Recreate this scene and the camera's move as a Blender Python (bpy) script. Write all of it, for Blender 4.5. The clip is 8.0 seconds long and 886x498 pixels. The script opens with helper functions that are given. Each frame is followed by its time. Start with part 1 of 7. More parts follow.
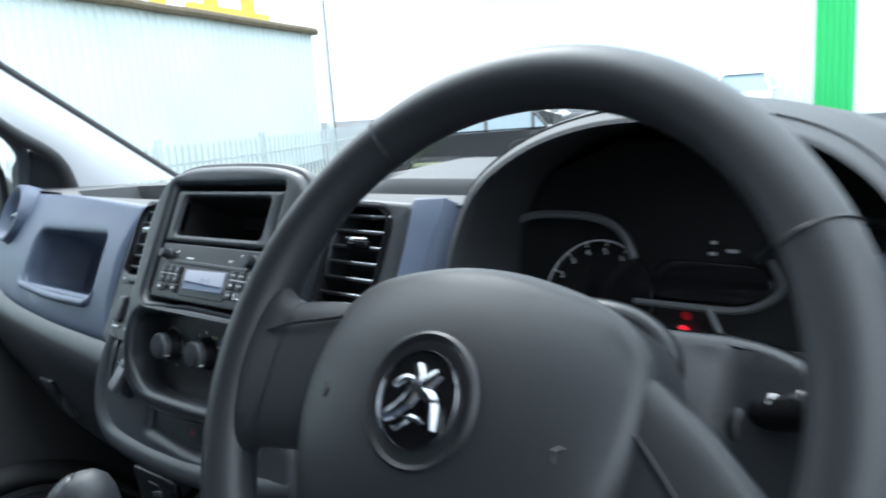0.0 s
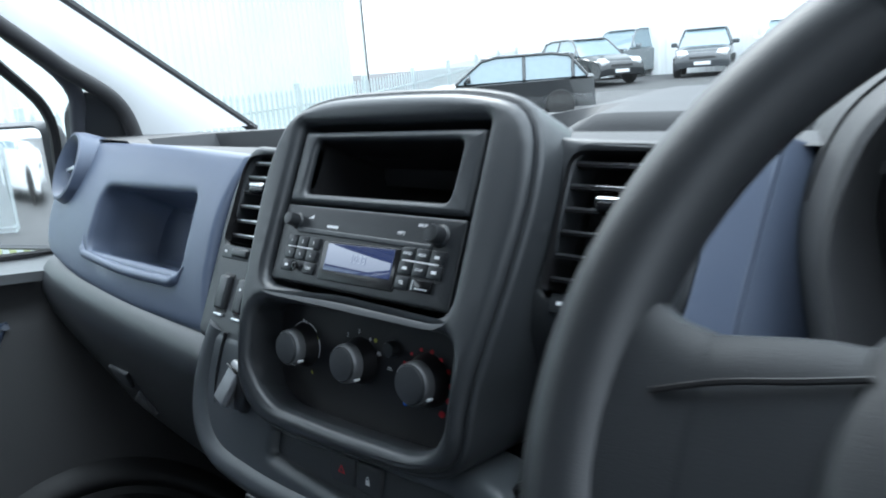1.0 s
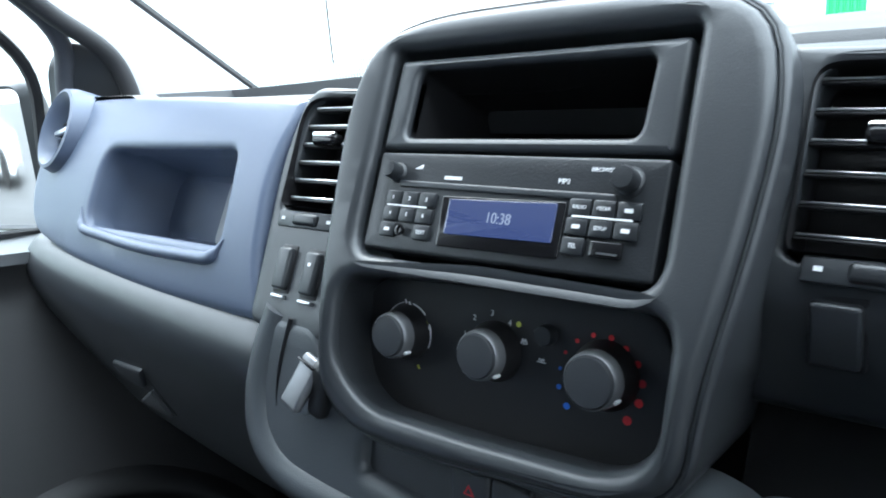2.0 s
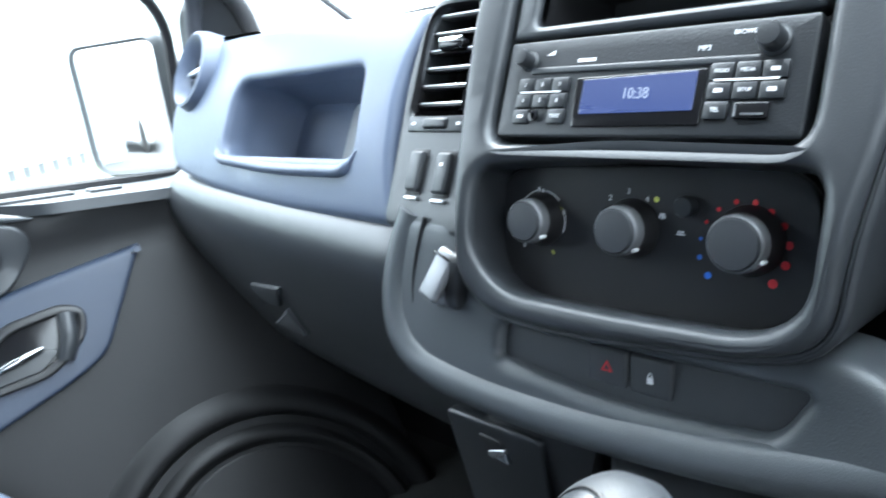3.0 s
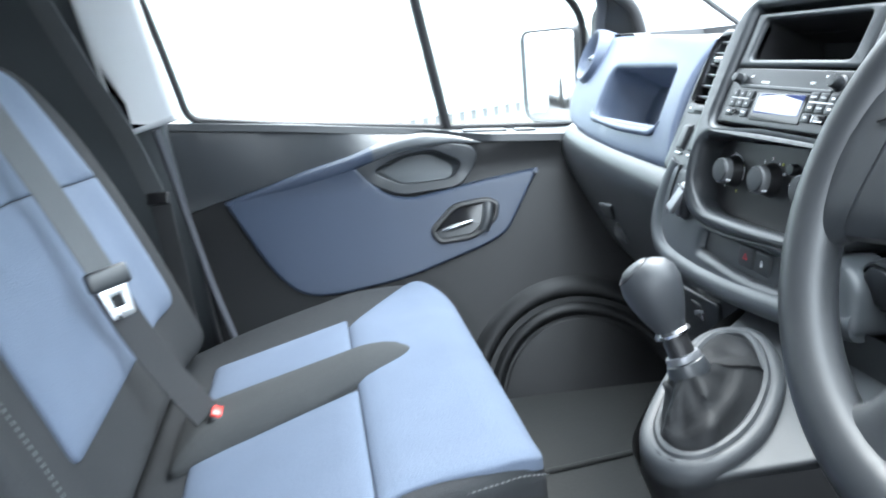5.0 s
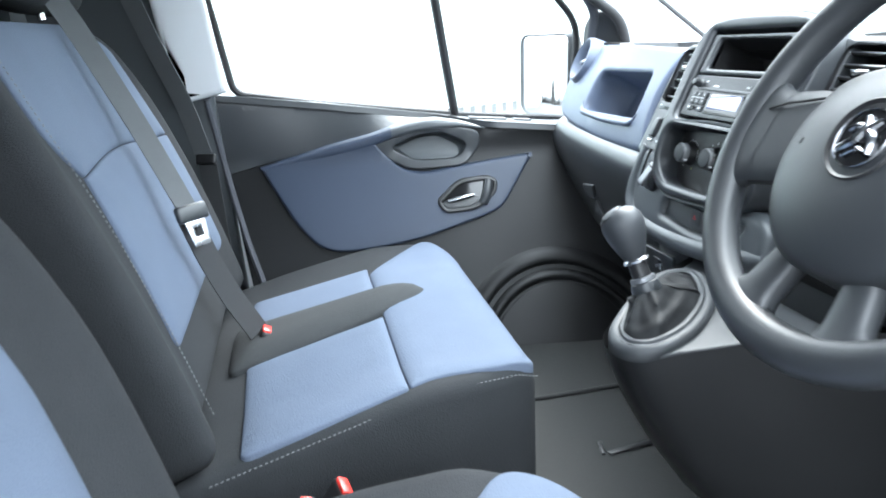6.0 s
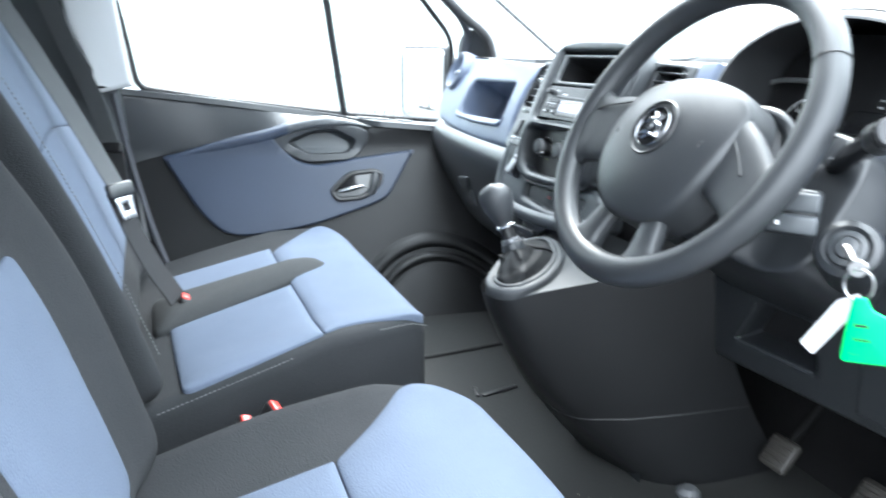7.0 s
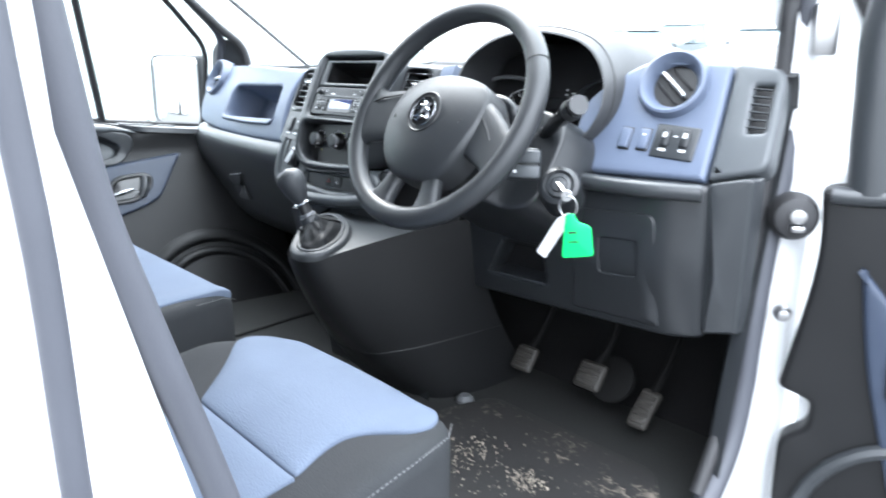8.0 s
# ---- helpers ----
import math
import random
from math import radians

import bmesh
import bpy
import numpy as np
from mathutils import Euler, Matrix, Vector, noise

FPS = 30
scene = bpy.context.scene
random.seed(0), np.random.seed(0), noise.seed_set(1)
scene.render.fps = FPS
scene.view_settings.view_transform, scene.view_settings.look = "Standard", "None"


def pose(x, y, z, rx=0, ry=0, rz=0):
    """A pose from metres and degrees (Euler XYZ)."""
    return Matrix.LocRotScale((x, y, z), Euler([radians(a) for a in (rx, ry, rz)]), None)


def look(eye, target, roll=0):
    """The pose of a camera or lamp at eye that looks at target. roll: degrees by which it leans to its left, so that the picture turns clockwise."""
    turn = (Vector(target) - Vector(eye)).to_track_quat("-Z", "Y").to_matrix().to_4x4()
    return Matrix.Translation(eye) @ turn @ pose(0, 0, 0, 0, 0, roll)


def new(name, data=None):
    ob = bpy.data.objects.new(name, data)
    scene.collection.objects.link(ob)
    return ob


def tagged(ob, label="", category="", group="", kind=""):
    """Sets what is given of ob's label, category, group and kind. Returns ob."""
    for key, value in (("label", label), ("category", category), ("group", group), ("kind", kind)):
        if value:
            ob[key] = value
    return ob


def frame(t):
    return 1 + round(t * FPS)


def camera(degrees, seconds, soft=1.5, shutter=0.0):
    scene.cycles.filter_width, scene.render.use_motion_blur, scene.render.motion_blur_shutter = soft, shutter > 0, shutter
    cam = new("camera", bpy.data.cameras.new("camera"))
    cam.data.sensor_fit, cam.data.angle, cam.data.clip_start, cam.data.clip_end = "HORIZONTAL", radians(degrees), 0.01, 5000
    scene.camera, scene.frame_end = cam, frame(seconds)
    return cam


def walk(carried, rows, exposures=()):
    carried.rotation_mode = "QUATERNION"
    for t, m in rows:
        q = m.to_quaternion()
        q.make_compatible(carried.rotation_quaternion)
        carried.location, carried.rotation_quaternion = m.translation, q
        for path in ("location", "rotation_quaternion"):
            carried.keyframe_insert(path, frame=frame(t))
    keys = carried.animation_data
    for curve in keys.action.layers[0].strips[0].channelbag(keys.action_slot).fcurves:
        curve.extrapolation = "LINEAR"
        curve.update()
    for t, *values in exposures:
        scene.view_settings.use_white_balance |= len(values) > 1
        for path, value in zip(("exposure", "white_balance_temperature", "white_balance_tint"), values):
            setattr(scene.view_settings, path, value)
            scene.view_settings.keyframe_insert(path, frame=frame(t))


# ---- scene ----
cam = camera(62.4, 8.0, soft=1.8, shutter=0.45)
PATH = [
    (0, (0.732, 0.238, 1.536), (-0.542, 1.737, 1.174), -3.8),
    (0.5, (0.594, 0.291, 1.539), (-0.784, 1.677, 1.116), -4.3),
    (1, (0.435, 0.313, 1.511), (-0.888, 1.734, 1.032), -4.5),
    (1.2, (0.383, 0.329, 1.495), (-0.915, 1.77, 1.008), -4.2),
    (2.3, (0.242, 0.325, 1.459), (-0.997, 1.8, 0.92), -4.7),
    (2.5, (0.242, 0.315, 1.448), (-1.026, 1.759, 0.894), -5.4),
    (3, (0.252, 0.285, 1.427), (-1.175, 1.555, 0.835), -8.0),
    (3.5, (0.311, 0.257, 1.435), (-1.276, 1.309, 0.824), -8.3),
    (4, (0.414, 0.23, 1.467), (-1.324, 1.004, 0.848), -9.3),
    (4.5, (0.567, 0.214, 1.482), (-1.274, 0.723, 0.889), -8.2),
    (5, (0.736, 0.179, 1.482), (-1.163, 0.468, 0.924), -6.6),
    (5.2, (0.789, 0.161, 1.488), (-1.115, 0.4, 0.925), -6.1),
    (6.3, (1.074, 0.027, 1.492), (-0.802, 0.445, 0.94), -1.4),
    (6.5, (1.132, 0.008, 1.495), (-0.741, 0.472, 0.966), -0.8),
    (7, (1.217, -0.063, 1.495), (-0.569, 0.645, 0.941), 0.1),
    (7.5, (1.308, -0.191, 1.497), (-0.287, 0.889, 0.958), -1.4),
    (8, (1.391, -0.313, 1.493), (-0.01, 1.012, 0.963), 0.1),
]
walk(cam, [(t, look(eye, target, roll)) for t, eye, target, roll in PATH],
     exposures=[(0, 1.1, 5900, 5), (1.2, 1.2, 5880, 5), (2.3, 2.35, 5880, 4), (3.5, 2.78, 5960, 5), (4.5, 2.8, 6000, 5), (5.0, 2.7, 6060, 6), (6.5, 2.7, 6100, 6), (7.3, 2.86, 6120, 6), (8.0, 2.5, 6180, 9)])

# ---- light ----
world = bpy.data.worlds.new("overcast_sky")
scene.world = world
world.use_nodes = True
wn = world.node_tree.nodes
sky = wn.new("ShaderNodeTexSky")
sky.sky_type = "NISHITA"
sky.sun_disc = False
sky.sun_elevation = radians(48)
sky.sun_rotation = radians(-60)
sky.dust_density = 4.0
sky.air_density = 1.0
# an overcast sky: grey-white, three times as bright overhead as at the horizon
coord = wn.new("ShaderNodeTexCoord")
split = wn.new("ShaderNodeSeparateXYZ")
rise = wn.new("ShaderNodeMapRange")
rise.interpolation_type = "SMOOTHSTEP"
rise.inputs[1].default_value, rise.inputs[2].default_value = -0.1, 0.95
cloud = wn.new("ShaderNodeMix")
cloud.data_type = "RGBA"
cloud.inputs[6].default_value = (5.4, 5.7, 6.0, 1)
cloud.inputs[7].default_value = (17.0, 17.6, 18.6, 1)
bleach = wn.new("ShaderNodeMix")
bleach.data_type = "RGBA"
bleach.inputs[0].default_value = 0.85
wl = world.node_tree.links
wl.new(coord.outputs["Generated"], split.inputs[0])
wl.new(split.outputs[2], rise.inputs[0])
wl.new(rise.outputs[0], cloud.inputs[0])
wl.new(sky.outputs[0], bleach.inputs[6])
wl.new(cloud.outputs[2], bleach.inputs[7])
wl.new(bleach.outputs[2], wn["Background"].inputs[0])
wn["Background"].inputs[1].default_value = 0.15
sun = new("sun", bpy.data.lights.new("sun", "SUN"))
sun.data.energy = 0.8
sun.data.angle = radians(20)
sun.data.color = (1.0, 0.97, 0.93)
sun.matrix_world = look((-6, 4, 9), (0, 0.3, 1.0))

# ---- materials ----


def mat(name, base, rough=0.5, metal=0.0, grain=0.0, scale=600.0, var=0.12, vscale=9.0, spec=0.5, coat=0.0, voronoi=False):
    """A plain surface with grain in relief at one scale and uneven colour and gloss at another."""
    m = bpy.data.materials.new(name)
    m.use_nodes = True
    nt, b = m.node_tree, m.node_tree.nodes["Principled BSDF"]
    b.inputs["Metallic"].default_value = metal
    b.inputs["Specular IOR Level"].default_value = spec
    b.inputs["Coat Weight"].default_value = coat
    co = nt.nodes.new("ShaderNodeTexCoord")
    n1 = nt.nodes.new("ShaderNodeTexNoise")
    n1.inputs["Scale"].default_value = vscale
    n1.inputs["Detail"].default_value = 6
    nt.links.new(co.outputs["Object"], n1.inputs["Vector"])
    ramp = nt.nodes.new("ShaderNodeMapRange")
    ramp.inputs[3].default_value, ramp.inputs[4].default_value = 1 - var, 1 + var
    nt.links.new(n1.outputs[0], ramp.inputs[0])
    mul = nt.nodes.new("ShaderNodeVectorMath")
    mul.operation = "SCALE"
    mul.inputs[0].default_value = base
    nt.links.new(ramp.outputs[0], mul.inputs["Scale"])
    nt.links.new(mul.outputs[0], b.inputs["Base Color"])
    rr = nt.nodes.new("ShaderNodeMapRange")
    rr.inputs[3].default_value, rr.inputs[4].default_value = max(rough - 0.07, 0.02), min(rough + 0.07, 1)
    nt.links.new(n1.outputs[0], rr.inputs[0])
    nt.links.new(rr.outputs[0], b.inputs["Roughness"])
    if grain:
        n2 = nt.nodes.new("ShaderNodeTexVoronoi" if voronoi else "ShaderNodeTexNoise")
        n2.inputs["Scale"].default_value = scale
        nt.links.new(co.outputs["Object"], n2.inputs["Vector"])
        bp = nt.nodes.new("ShaderNodeBump")
        bp.inputs["Strength"].default_value = grain
        bp.inputs["Distance"].default_value = 0.0006
        nt.links.new(n2.outputs[0], bp.inputs["Height"])
        nt.links.new(bp.outputs[0], b.inputs["Normal"])
    return m


def lit(name, colour, strength):
    m = bpy.data.materials.new(name)
    m.use_nodes = True
    b = m.node_tree.nodes["Principled BSDF"]
    b.inputs["Base Color"].default_value = (0.02, 0.02, 0.02, 1)
    b.inputs["Emission Color"].default_value = (*colour, 1)
    b.inputs["Emission Strength"].default_value = strength
    b.inputs["Roughness"].default_value = 0.03
    b.inputs["Specular IOR Level"].default_value = 0.9
    b.inputs["Coat Weight"].default_value = 1.0
    b.inputs["Coat Roughness"].default_value = 0.02
    return m


def glass(name, tint=(0.95, 0.98, 0.97), gloss=0.05):
    m = bpy.data.materials.new(name)
    m.use_nodes = True
    nt = m.node_tree
    out = nt.nodes["Material Output"]
    tr, gl, mx = nt.nodes.new("ShaderNodeBsdfTransparent"), nt.nodes.new("ShaderNodeBsdfGlossy"), nt.nodes.new("ShaderNodeMixShader")
    lw = nt.nodes.new("ShaderNodeLayerWeight")
    lw.inputs[0].default_value = 0.5
    pw = nt.nodes.new("ShaderNodeMath")
    pw.operation = "POWER"
    pw.inputs[1].default_value = 4.0
    fr = nt.nodes.new("ShaderNodeMath")
    fr.operation = "MULTIPLY_ADD"
    fr.inputs[1].default_value, fr.inputs[2].default_value = 0.35, 0.02
    nt.links.new(lw.outputs["Facing"], pw.inputs[0])
    nt.links.new(pw.outputs[0], fr.inputs[0])
    tr.inputs[0].default_value = (*tint, 1)
    gl.inputs["Roughness"].default_value = gloss
    nt.links.new(fr.outputs[0], mx.inputs[0])
    nt.links.new(tr.outputs[0], mx.inputs[1])
    nt.links.new(gl.outputs[0], mx.inputs[2])
    nt.links.new(mx.outputs[0], out.inputs[0])
    return m


PLASTIC = mat("charcoal_plastic", (0.0183, 0.0202, 0.0225), 0.31, grain=0.35, scale=900, var=0.10)
PLASTIC_SOFT = mat("grey_plastic", (0.0308, 0.034, 0.0374), 0.31, grain=0.35, scale=900, var=0.10)
BEZEL = mat("satin_bezel_plastic", (0.033, 0.0362, 0.0395), 0.34, grain=0.2, scale=1200, var=0.08)
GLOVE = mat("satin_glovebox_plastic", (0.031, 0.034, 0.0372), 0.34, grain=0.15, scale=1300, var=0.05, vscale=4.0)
SHELF = mat("matt_grey_plastic", (0.035, 0.0383, 0.042), 0.56, grain=0.4, scale=800, var=0.10)
GRIP = mat("soft_wheel_plastic", (0.0232, 0.0254, 0.028), 0.42, grain=0.22, scale=1500, var=0.10)
HOUSING = mat("weathered_grey_plastic", (0.085, 0.089, 0.094), 0.5, grain=0.3, scale=500, var=0.10)
PALE_PLATE = mat("pale_grey_plate", (0.26, 0.27, 0.285), 0.6, grain=0.3, scale=700, var=0.08)
BAND = mat("mid_grey_plastic", (0.060, 0.0663, 0.072), 0.38, grain=0.35, scale=900, var=0.08)
# taken near black: the shade on the lower door trim is in the base colour
DOOR_SHADED = mat("shaded_door_plastic", (0.010, 0.0104, 0.0111), 0.42, grain=0.4, scale=700, var=0.12, spec=0.28)
BLACK = mat("black_plastic", (0.012, 0.012, 0.013), 0.42, grain=0.15, scale=900)
GLOSS_BLACK = mat("gloss_black", (0.008, 0.008, 0.009), 0.12)
BLUE = mat("blue_dash_plastic", (0.093, 0.115, 0.166), 0.42, grain=0.3, scale=1000, var=0.08)
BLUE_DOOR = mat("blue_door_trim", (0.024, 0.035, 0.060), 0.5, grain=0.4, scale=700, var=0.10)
CLOTH_BLUE = mat("blue_seat_cloth", (0.099, 0.121, 0.164), 0.92, grain=0.9, scale=420, var=0.10, vscale=14, spec=0.15, voronoi=True)
CLOTH_DARK = mat("dark_seat_cloth", (0.028, 0.0297, 0.032), 0.95, grain=0.9, scale=500, var=0.16, vscale=14, spec=0.15, voronoi=True)
CLOTH_SHADE = mat("slate_seat_cloth", (0.042, 0.0445, 0.046), 0.95, grain=0.9, scale=500, var=0.14, vscale=14, spec=0.15, voronoi=True)
STITCH = mat("grey_thread", (0.15, 0.155, 0.16), 0.8)
RUBBER = mat("black_rubber", (0.022, 0.022, 0.024), 0.6, grain=0.3, scale=400)
SEAL = mat("grey_rubber_seal", (0.055, 0.058, 0.070), 0.55, grain=0.3, scale=300, var=0.2)
WHITE_PAINT = mat("white_car_paint", (0.78, 0.79, 0.80), 0.22, var=0.03, coat=0.6)
PILLAR = mat("light_grey_pillar_trim", (0.46, 0.47, 0.48), 0.6, grain=0.4, scale=800, var=0.06)
READER = mat("satin_silver_plastic", (0.17, 0.175, 0.185), 0.36, metal=0.5, var=0.05)
DASHTOP = mat("grey_dash_top", (0.034, 0.0355, 0.038), 0.55, grain=0.5, scale=700, var=0.10)
CHROME = mat("chrome", (0.85, 0.86, 0.88), 0.08, metal=1.0, var=0.03)
# chrome with the dark cabin it would reflect put into its colour
CHROME_DIM = mat("dimmed_chrome", (0.42, 0.43, 0.45), 0.16, metal=1.0, var=0.05)
STEEL = mat("worn_steel", (0.50, 0.50, 0.50), 0.32, metal=1.0, var=0.2, vscale=40)
ALU = mat("silver_trim", (0.60, 0.61, 0.63), 0.28, metal=1.0, var=0.05)
WEBBING = mat("grey_belt_webbing", (0.095, 0.10, 0.105), 0.8, grain=0.9, scale=900, var=0.12, vscale=30)
BELT_DARK = mat("black_belt_webbing", (0.030, 0.031, 0.033), 0.85, grain=0.9, scale=900)
RED = mat("red_button_plastic", (0.65, 0.03, 0.02), 0.35)
WHITE_INK = mat("white_print", (0.72, 0.73, 0.74), 0.5, var=0.03)
GREY_INK = mat("faded_grey_print", (0.12, 0.124, 0.128), 0.5, var=0.05)
RED_INK = mat("red_print", (0.55, 0.02, 0.03), 0.5)
BLUE_INK = mat("blue_print", (0.03, 0.14, 0.60), 0.5)
YELLOW_INK = mat("yellow_print", (0.45, 0.48, 0.08), 0.5)
LCD = lit("blue_radio_screen", (0.10, 0.16, 0.50), 0.11)
LCD_TEXT = lit("pale_screen_digits", (0.62, 0.72, 1.0), 0.15)
WARN = lit("red_warning_lamp", (1.0, 0.02, 0.04), 0.6)
MIRROR = mat("mirror_glass", (0.92, 0.93, 0.93), 0.01, metal=1.0, var=0.0)
GREEN_TAG = mat("green_tag_plastic", (0.01, 0.62, 0.14), 0.35, var=0.05)
LEATHER = mat("black_gaiter_leatherette", (0.0165, 0.0172, 0.0182), 0.50, grain=0.4, scale=900, var=0.15, vscale=40, spec=0.12, voronoi=True)
KNOB = mat("soft_grey_knob", (0.030, 0.033, 0.037), 0.52, grain=0.25, scale=900)
GLASS = glass("window_glass")
RING = mat("satin_knob_rim", (0.16, 0.165, 0.17), 0.3, metal=0.3, var=0.05)
MAT_FLOOR = mat("dark_rubber_floor", (0.0122, 0.0129, 0.0125), 0.8, grain=0.8, scale=160, var=0.45, vscale=6)


def add_dirt(m, colour, scale, low, high):
    """Scuffed patches of dried dirt over a base, broken up at two scales."""
    nt, b = m.node_tree, m.node_tree.nodes["Principled BSDF"]
    src = b.inputs["Base Color"].links[0].from_socket
    co = nt.nodes.new("ShaderNodeTexCoord")
    big, fine = nt.nodes.new("ShaderNodeTexNoise"), nt.nodes.new("ShaderNodeTexNoise")
    big.inputs["Scale"].default_value, fine.inputs["Scale"].default_value = scale, scale * 9
    big.inputs["Detail"].default_value, fine.inputs["Detail"].default_value = 3, 8
    fine.inputs["Distortion"].default_value = 1.2
    prod = nt.nodes.new("ShaderNodeMath")
    prod.operation = "MULTIPLY"
    span = nt.nodes.new("ShaderNodeMapRange")
    span.inputs[1].default_value, span.inputs[2].default_value = low, high
    mx = nt.nodes.new("ShaderNodeMix")
    mx.data_type = "RGBA"
    mx.inputs[7].default_value = (*colour, 1)
    for n in (big, fine):
        nt.links.new(co.outputs["Object"], n.inputs["Vector"])
    nt.links.new(big.outputs[0], prod.inputs[0])
    nt.links.new(fine.outputs[0], prod.inputs[1])
    nt.links.new(prod.outputs[0], span.inputs[0])
    nt.links.new(span.outputs[0], mx.inputs[0])
    nt.links.new(src, mx.inputs[6])
    nt.links.new(mx.outputs[2], b.inputs["Base Color"])


MAT_DIRTY = mat("muddy_rubber_mat", (0.0125, 0.0120, 0.0118), 0.75, grain=0.8, scale=160, var=0.4, vscale=6)
add_dirt(MAT_DIRTY, (0.15, 0.13, 0.105), 6.5, 0.31, 0.42)
CARPET_SIDE = mat("black_footwell", (0.0095, 0.0095, 0.010), 0.9, grain=0.6, scale=300, var=0.3, spec=0.12)

# ---- building helpers ----


def thing(name, label, category, group="", kind="", at=(0, 0, 0)):
    ob = new(name)
    ob.location = at
    ob.empty_display_size = 0.05
    return tagged(ob, label, category, group, kind)


def part(name, bm, material, parent=None, label="", smooth=40):
    """Links a bmesh, in world metres, as one mesh object under its thing."""
    bmesh.ops.remove_doubles(bm, verts=bm.verts, dist=1e-5)
    bmesh.ops.recalc_face_normals(bm, faces=bm.faces)
    me = bpy.data.meshes.new(name)
    bm.to_mesh(me)
    bm.free()
    me.materials.append(material)
    if smooth:
        me.shade_smooth()
        me.set_sharp_from_angle(angle=radians(smooth))
    ob = new(name, me)
    if parent is not None:
        ob.parent = parent
        ob.matrix_parent_inverse = Matrix.Translation(-base_of(parent))
    return tagged(ob, label) if label else ob


def base_of(ob):
    return Vector(ob.location) if ob.type == "EMPTY" else Vector((0, 0, 0))


def rnd(points, r, n=5):
    """A polygon with rounded corners; r is one radius or one for each corner."""
    out, m = [], len(points)
    rs = r if isinstance(r, (list, tuple)) else [r] * m
    for k in range(m):
        a, b, c = Vector(points[k - 1]), Vector(points[k]), Vector(points[(k + 1) % m])
        q = rs[k]
        if q <= 0:
            out.append(tuple(b))
            continue
        u, v = (a - b), (c - b)
        q1, q2 = min(q, u.length * 0.48), min(q, v.length * 0.48)
        p0, p2 = b + u.normalized() * q1, b + v.normalized() * q2
        for i in range(n + 1):
            s = i / n
            out.append(tuple(p0 * (1 - s) ** 2 + b * 2 * s * (1 - s) + p2 * s * s))
    return out


def dense(loop, step):
    out = []
    for k, p in enumerate(loop):
        q = loop[(k + 1) % len(loop)]
        m = max(1, int(math.dist(p, q) / step))
        out += [(p[0] + (q[0] - p[0]) * i / m, p[1] + (q[1] - p[1]) * i / m) for i in range(m)]
    return out


def area(loop):
    return sum(loop[k - 1][0] * p[1] - p[0] * loop[k - 1][1] for k, p in enumerate(loop)) / 2


def inset(loop, r):
    """The loop moved inwards by r (outwards: minus)."""
    s, out = (1 if area(loop) > 0 else -1), []
    for k, p in enumerate(loop):
        a, b = loop[k - 1], loop[(k + 1) % len(loop)]
        t = Vector((b[0] - a[0], b[1] - a[1]))
        t = t.normalized() if t.length > 1e-9 else Vector((1, 0))
        out.append((p[0] - t.y * r * s, p[1] + t.x * r * s))
    return out


def within(p, loop):
    c, j = False, len(loop) - 1
    for i in range(len(loop)):
        (xi, yi), (xj, yj) = loop[i], loop[j]
        if (yi > p[1]) != (yj > p[1]) and p[0] < (xj - xi) * (p[1] - yi) / (yj - yi + 1e-12) + xi:
            c = not c
        j = i
    return c


def mesh2d(outer, holes, step):
    """Points and triangles that fill a loop with holes, with points inside every step."""
    from mathutils.geometry import delaunay_2d_cdt
    pts, edges = [], []
    for loop in (outer, *holes):
        o = len(pts)
        pts += [Vector(p) for p in loop]
        edges += [(o + i, o + (i + 1) % len(loop)) for i in range(len(loop))]
    xs, ys = [p[0] for p in outer], [p[1] for p in outer]
    if step:
        y = min(ys) + step / 2
        while y < max(ys):
            x = min(xs) + step / 2
            while x < max(xs):
                if within((x, y), outer) and not any(within((x, y), h) for h in holes):
                    pts.append(Vector((x, y)))
                x += step
            y += step
    v, _, f, *_ = delaunay_2d_cdt(pts, edges, [], 0, 1e-6)
    keep = []
    for t in f:
        c = (sum(v[i][0] for i in t) / len(t), sum(v[i][1] for i in t) / len(t))
        if within(c, outer) and not any(within(c, h) for h in holes):
            keep.append(t)
    return v, keep


def plate(outer, holes, mp, top=0.0, deep=0.01, r=0.003, step=0.0, rings=3, hole_deep=None, bm=None):
    """A panel over the map mp(u, v, d): rounded outer and hole edges, sides that run back to depth deep."""
    bm = bm or bmesh.new()
    outer = outer if area(outer) > 0 else outer[::-1]
    front, hin = inset(outer, r), [inset(h, -r) for h in holes]
    v, f = mesh2d(front, hin, step)
    vs = [bm.verts.new(mp(p[0], p[1], top)) for p in v]
    for t in f:
        try:
            bm.faces.new([vs[i] for i in t])
        except ValueError:
            pass
    for loop, sign, dp in [(outer, 1, deep)] + [(h, -1, hole_deep or deep) for h in holes]:
        prev = None
        for k in range(rings + 2):
            if k <= rings:
                a = math.pi / 2 * k / rings
                ins, d = r * (1 - math.sin(a)), top - r * (1 - math.cos(a))
            else:
                ins, d = 0, top - dp
            row = [bm.verts.new(mp(p[0], p[1], d)) for p in inset(loop, ins * sign)]
            if prev:
                for i in range(len(row)):
                    j = (i + 1) % len(row)
                    bm.faces.new((prev[i], prev[j], row[j], row[i]))
            prev = row
    return bm


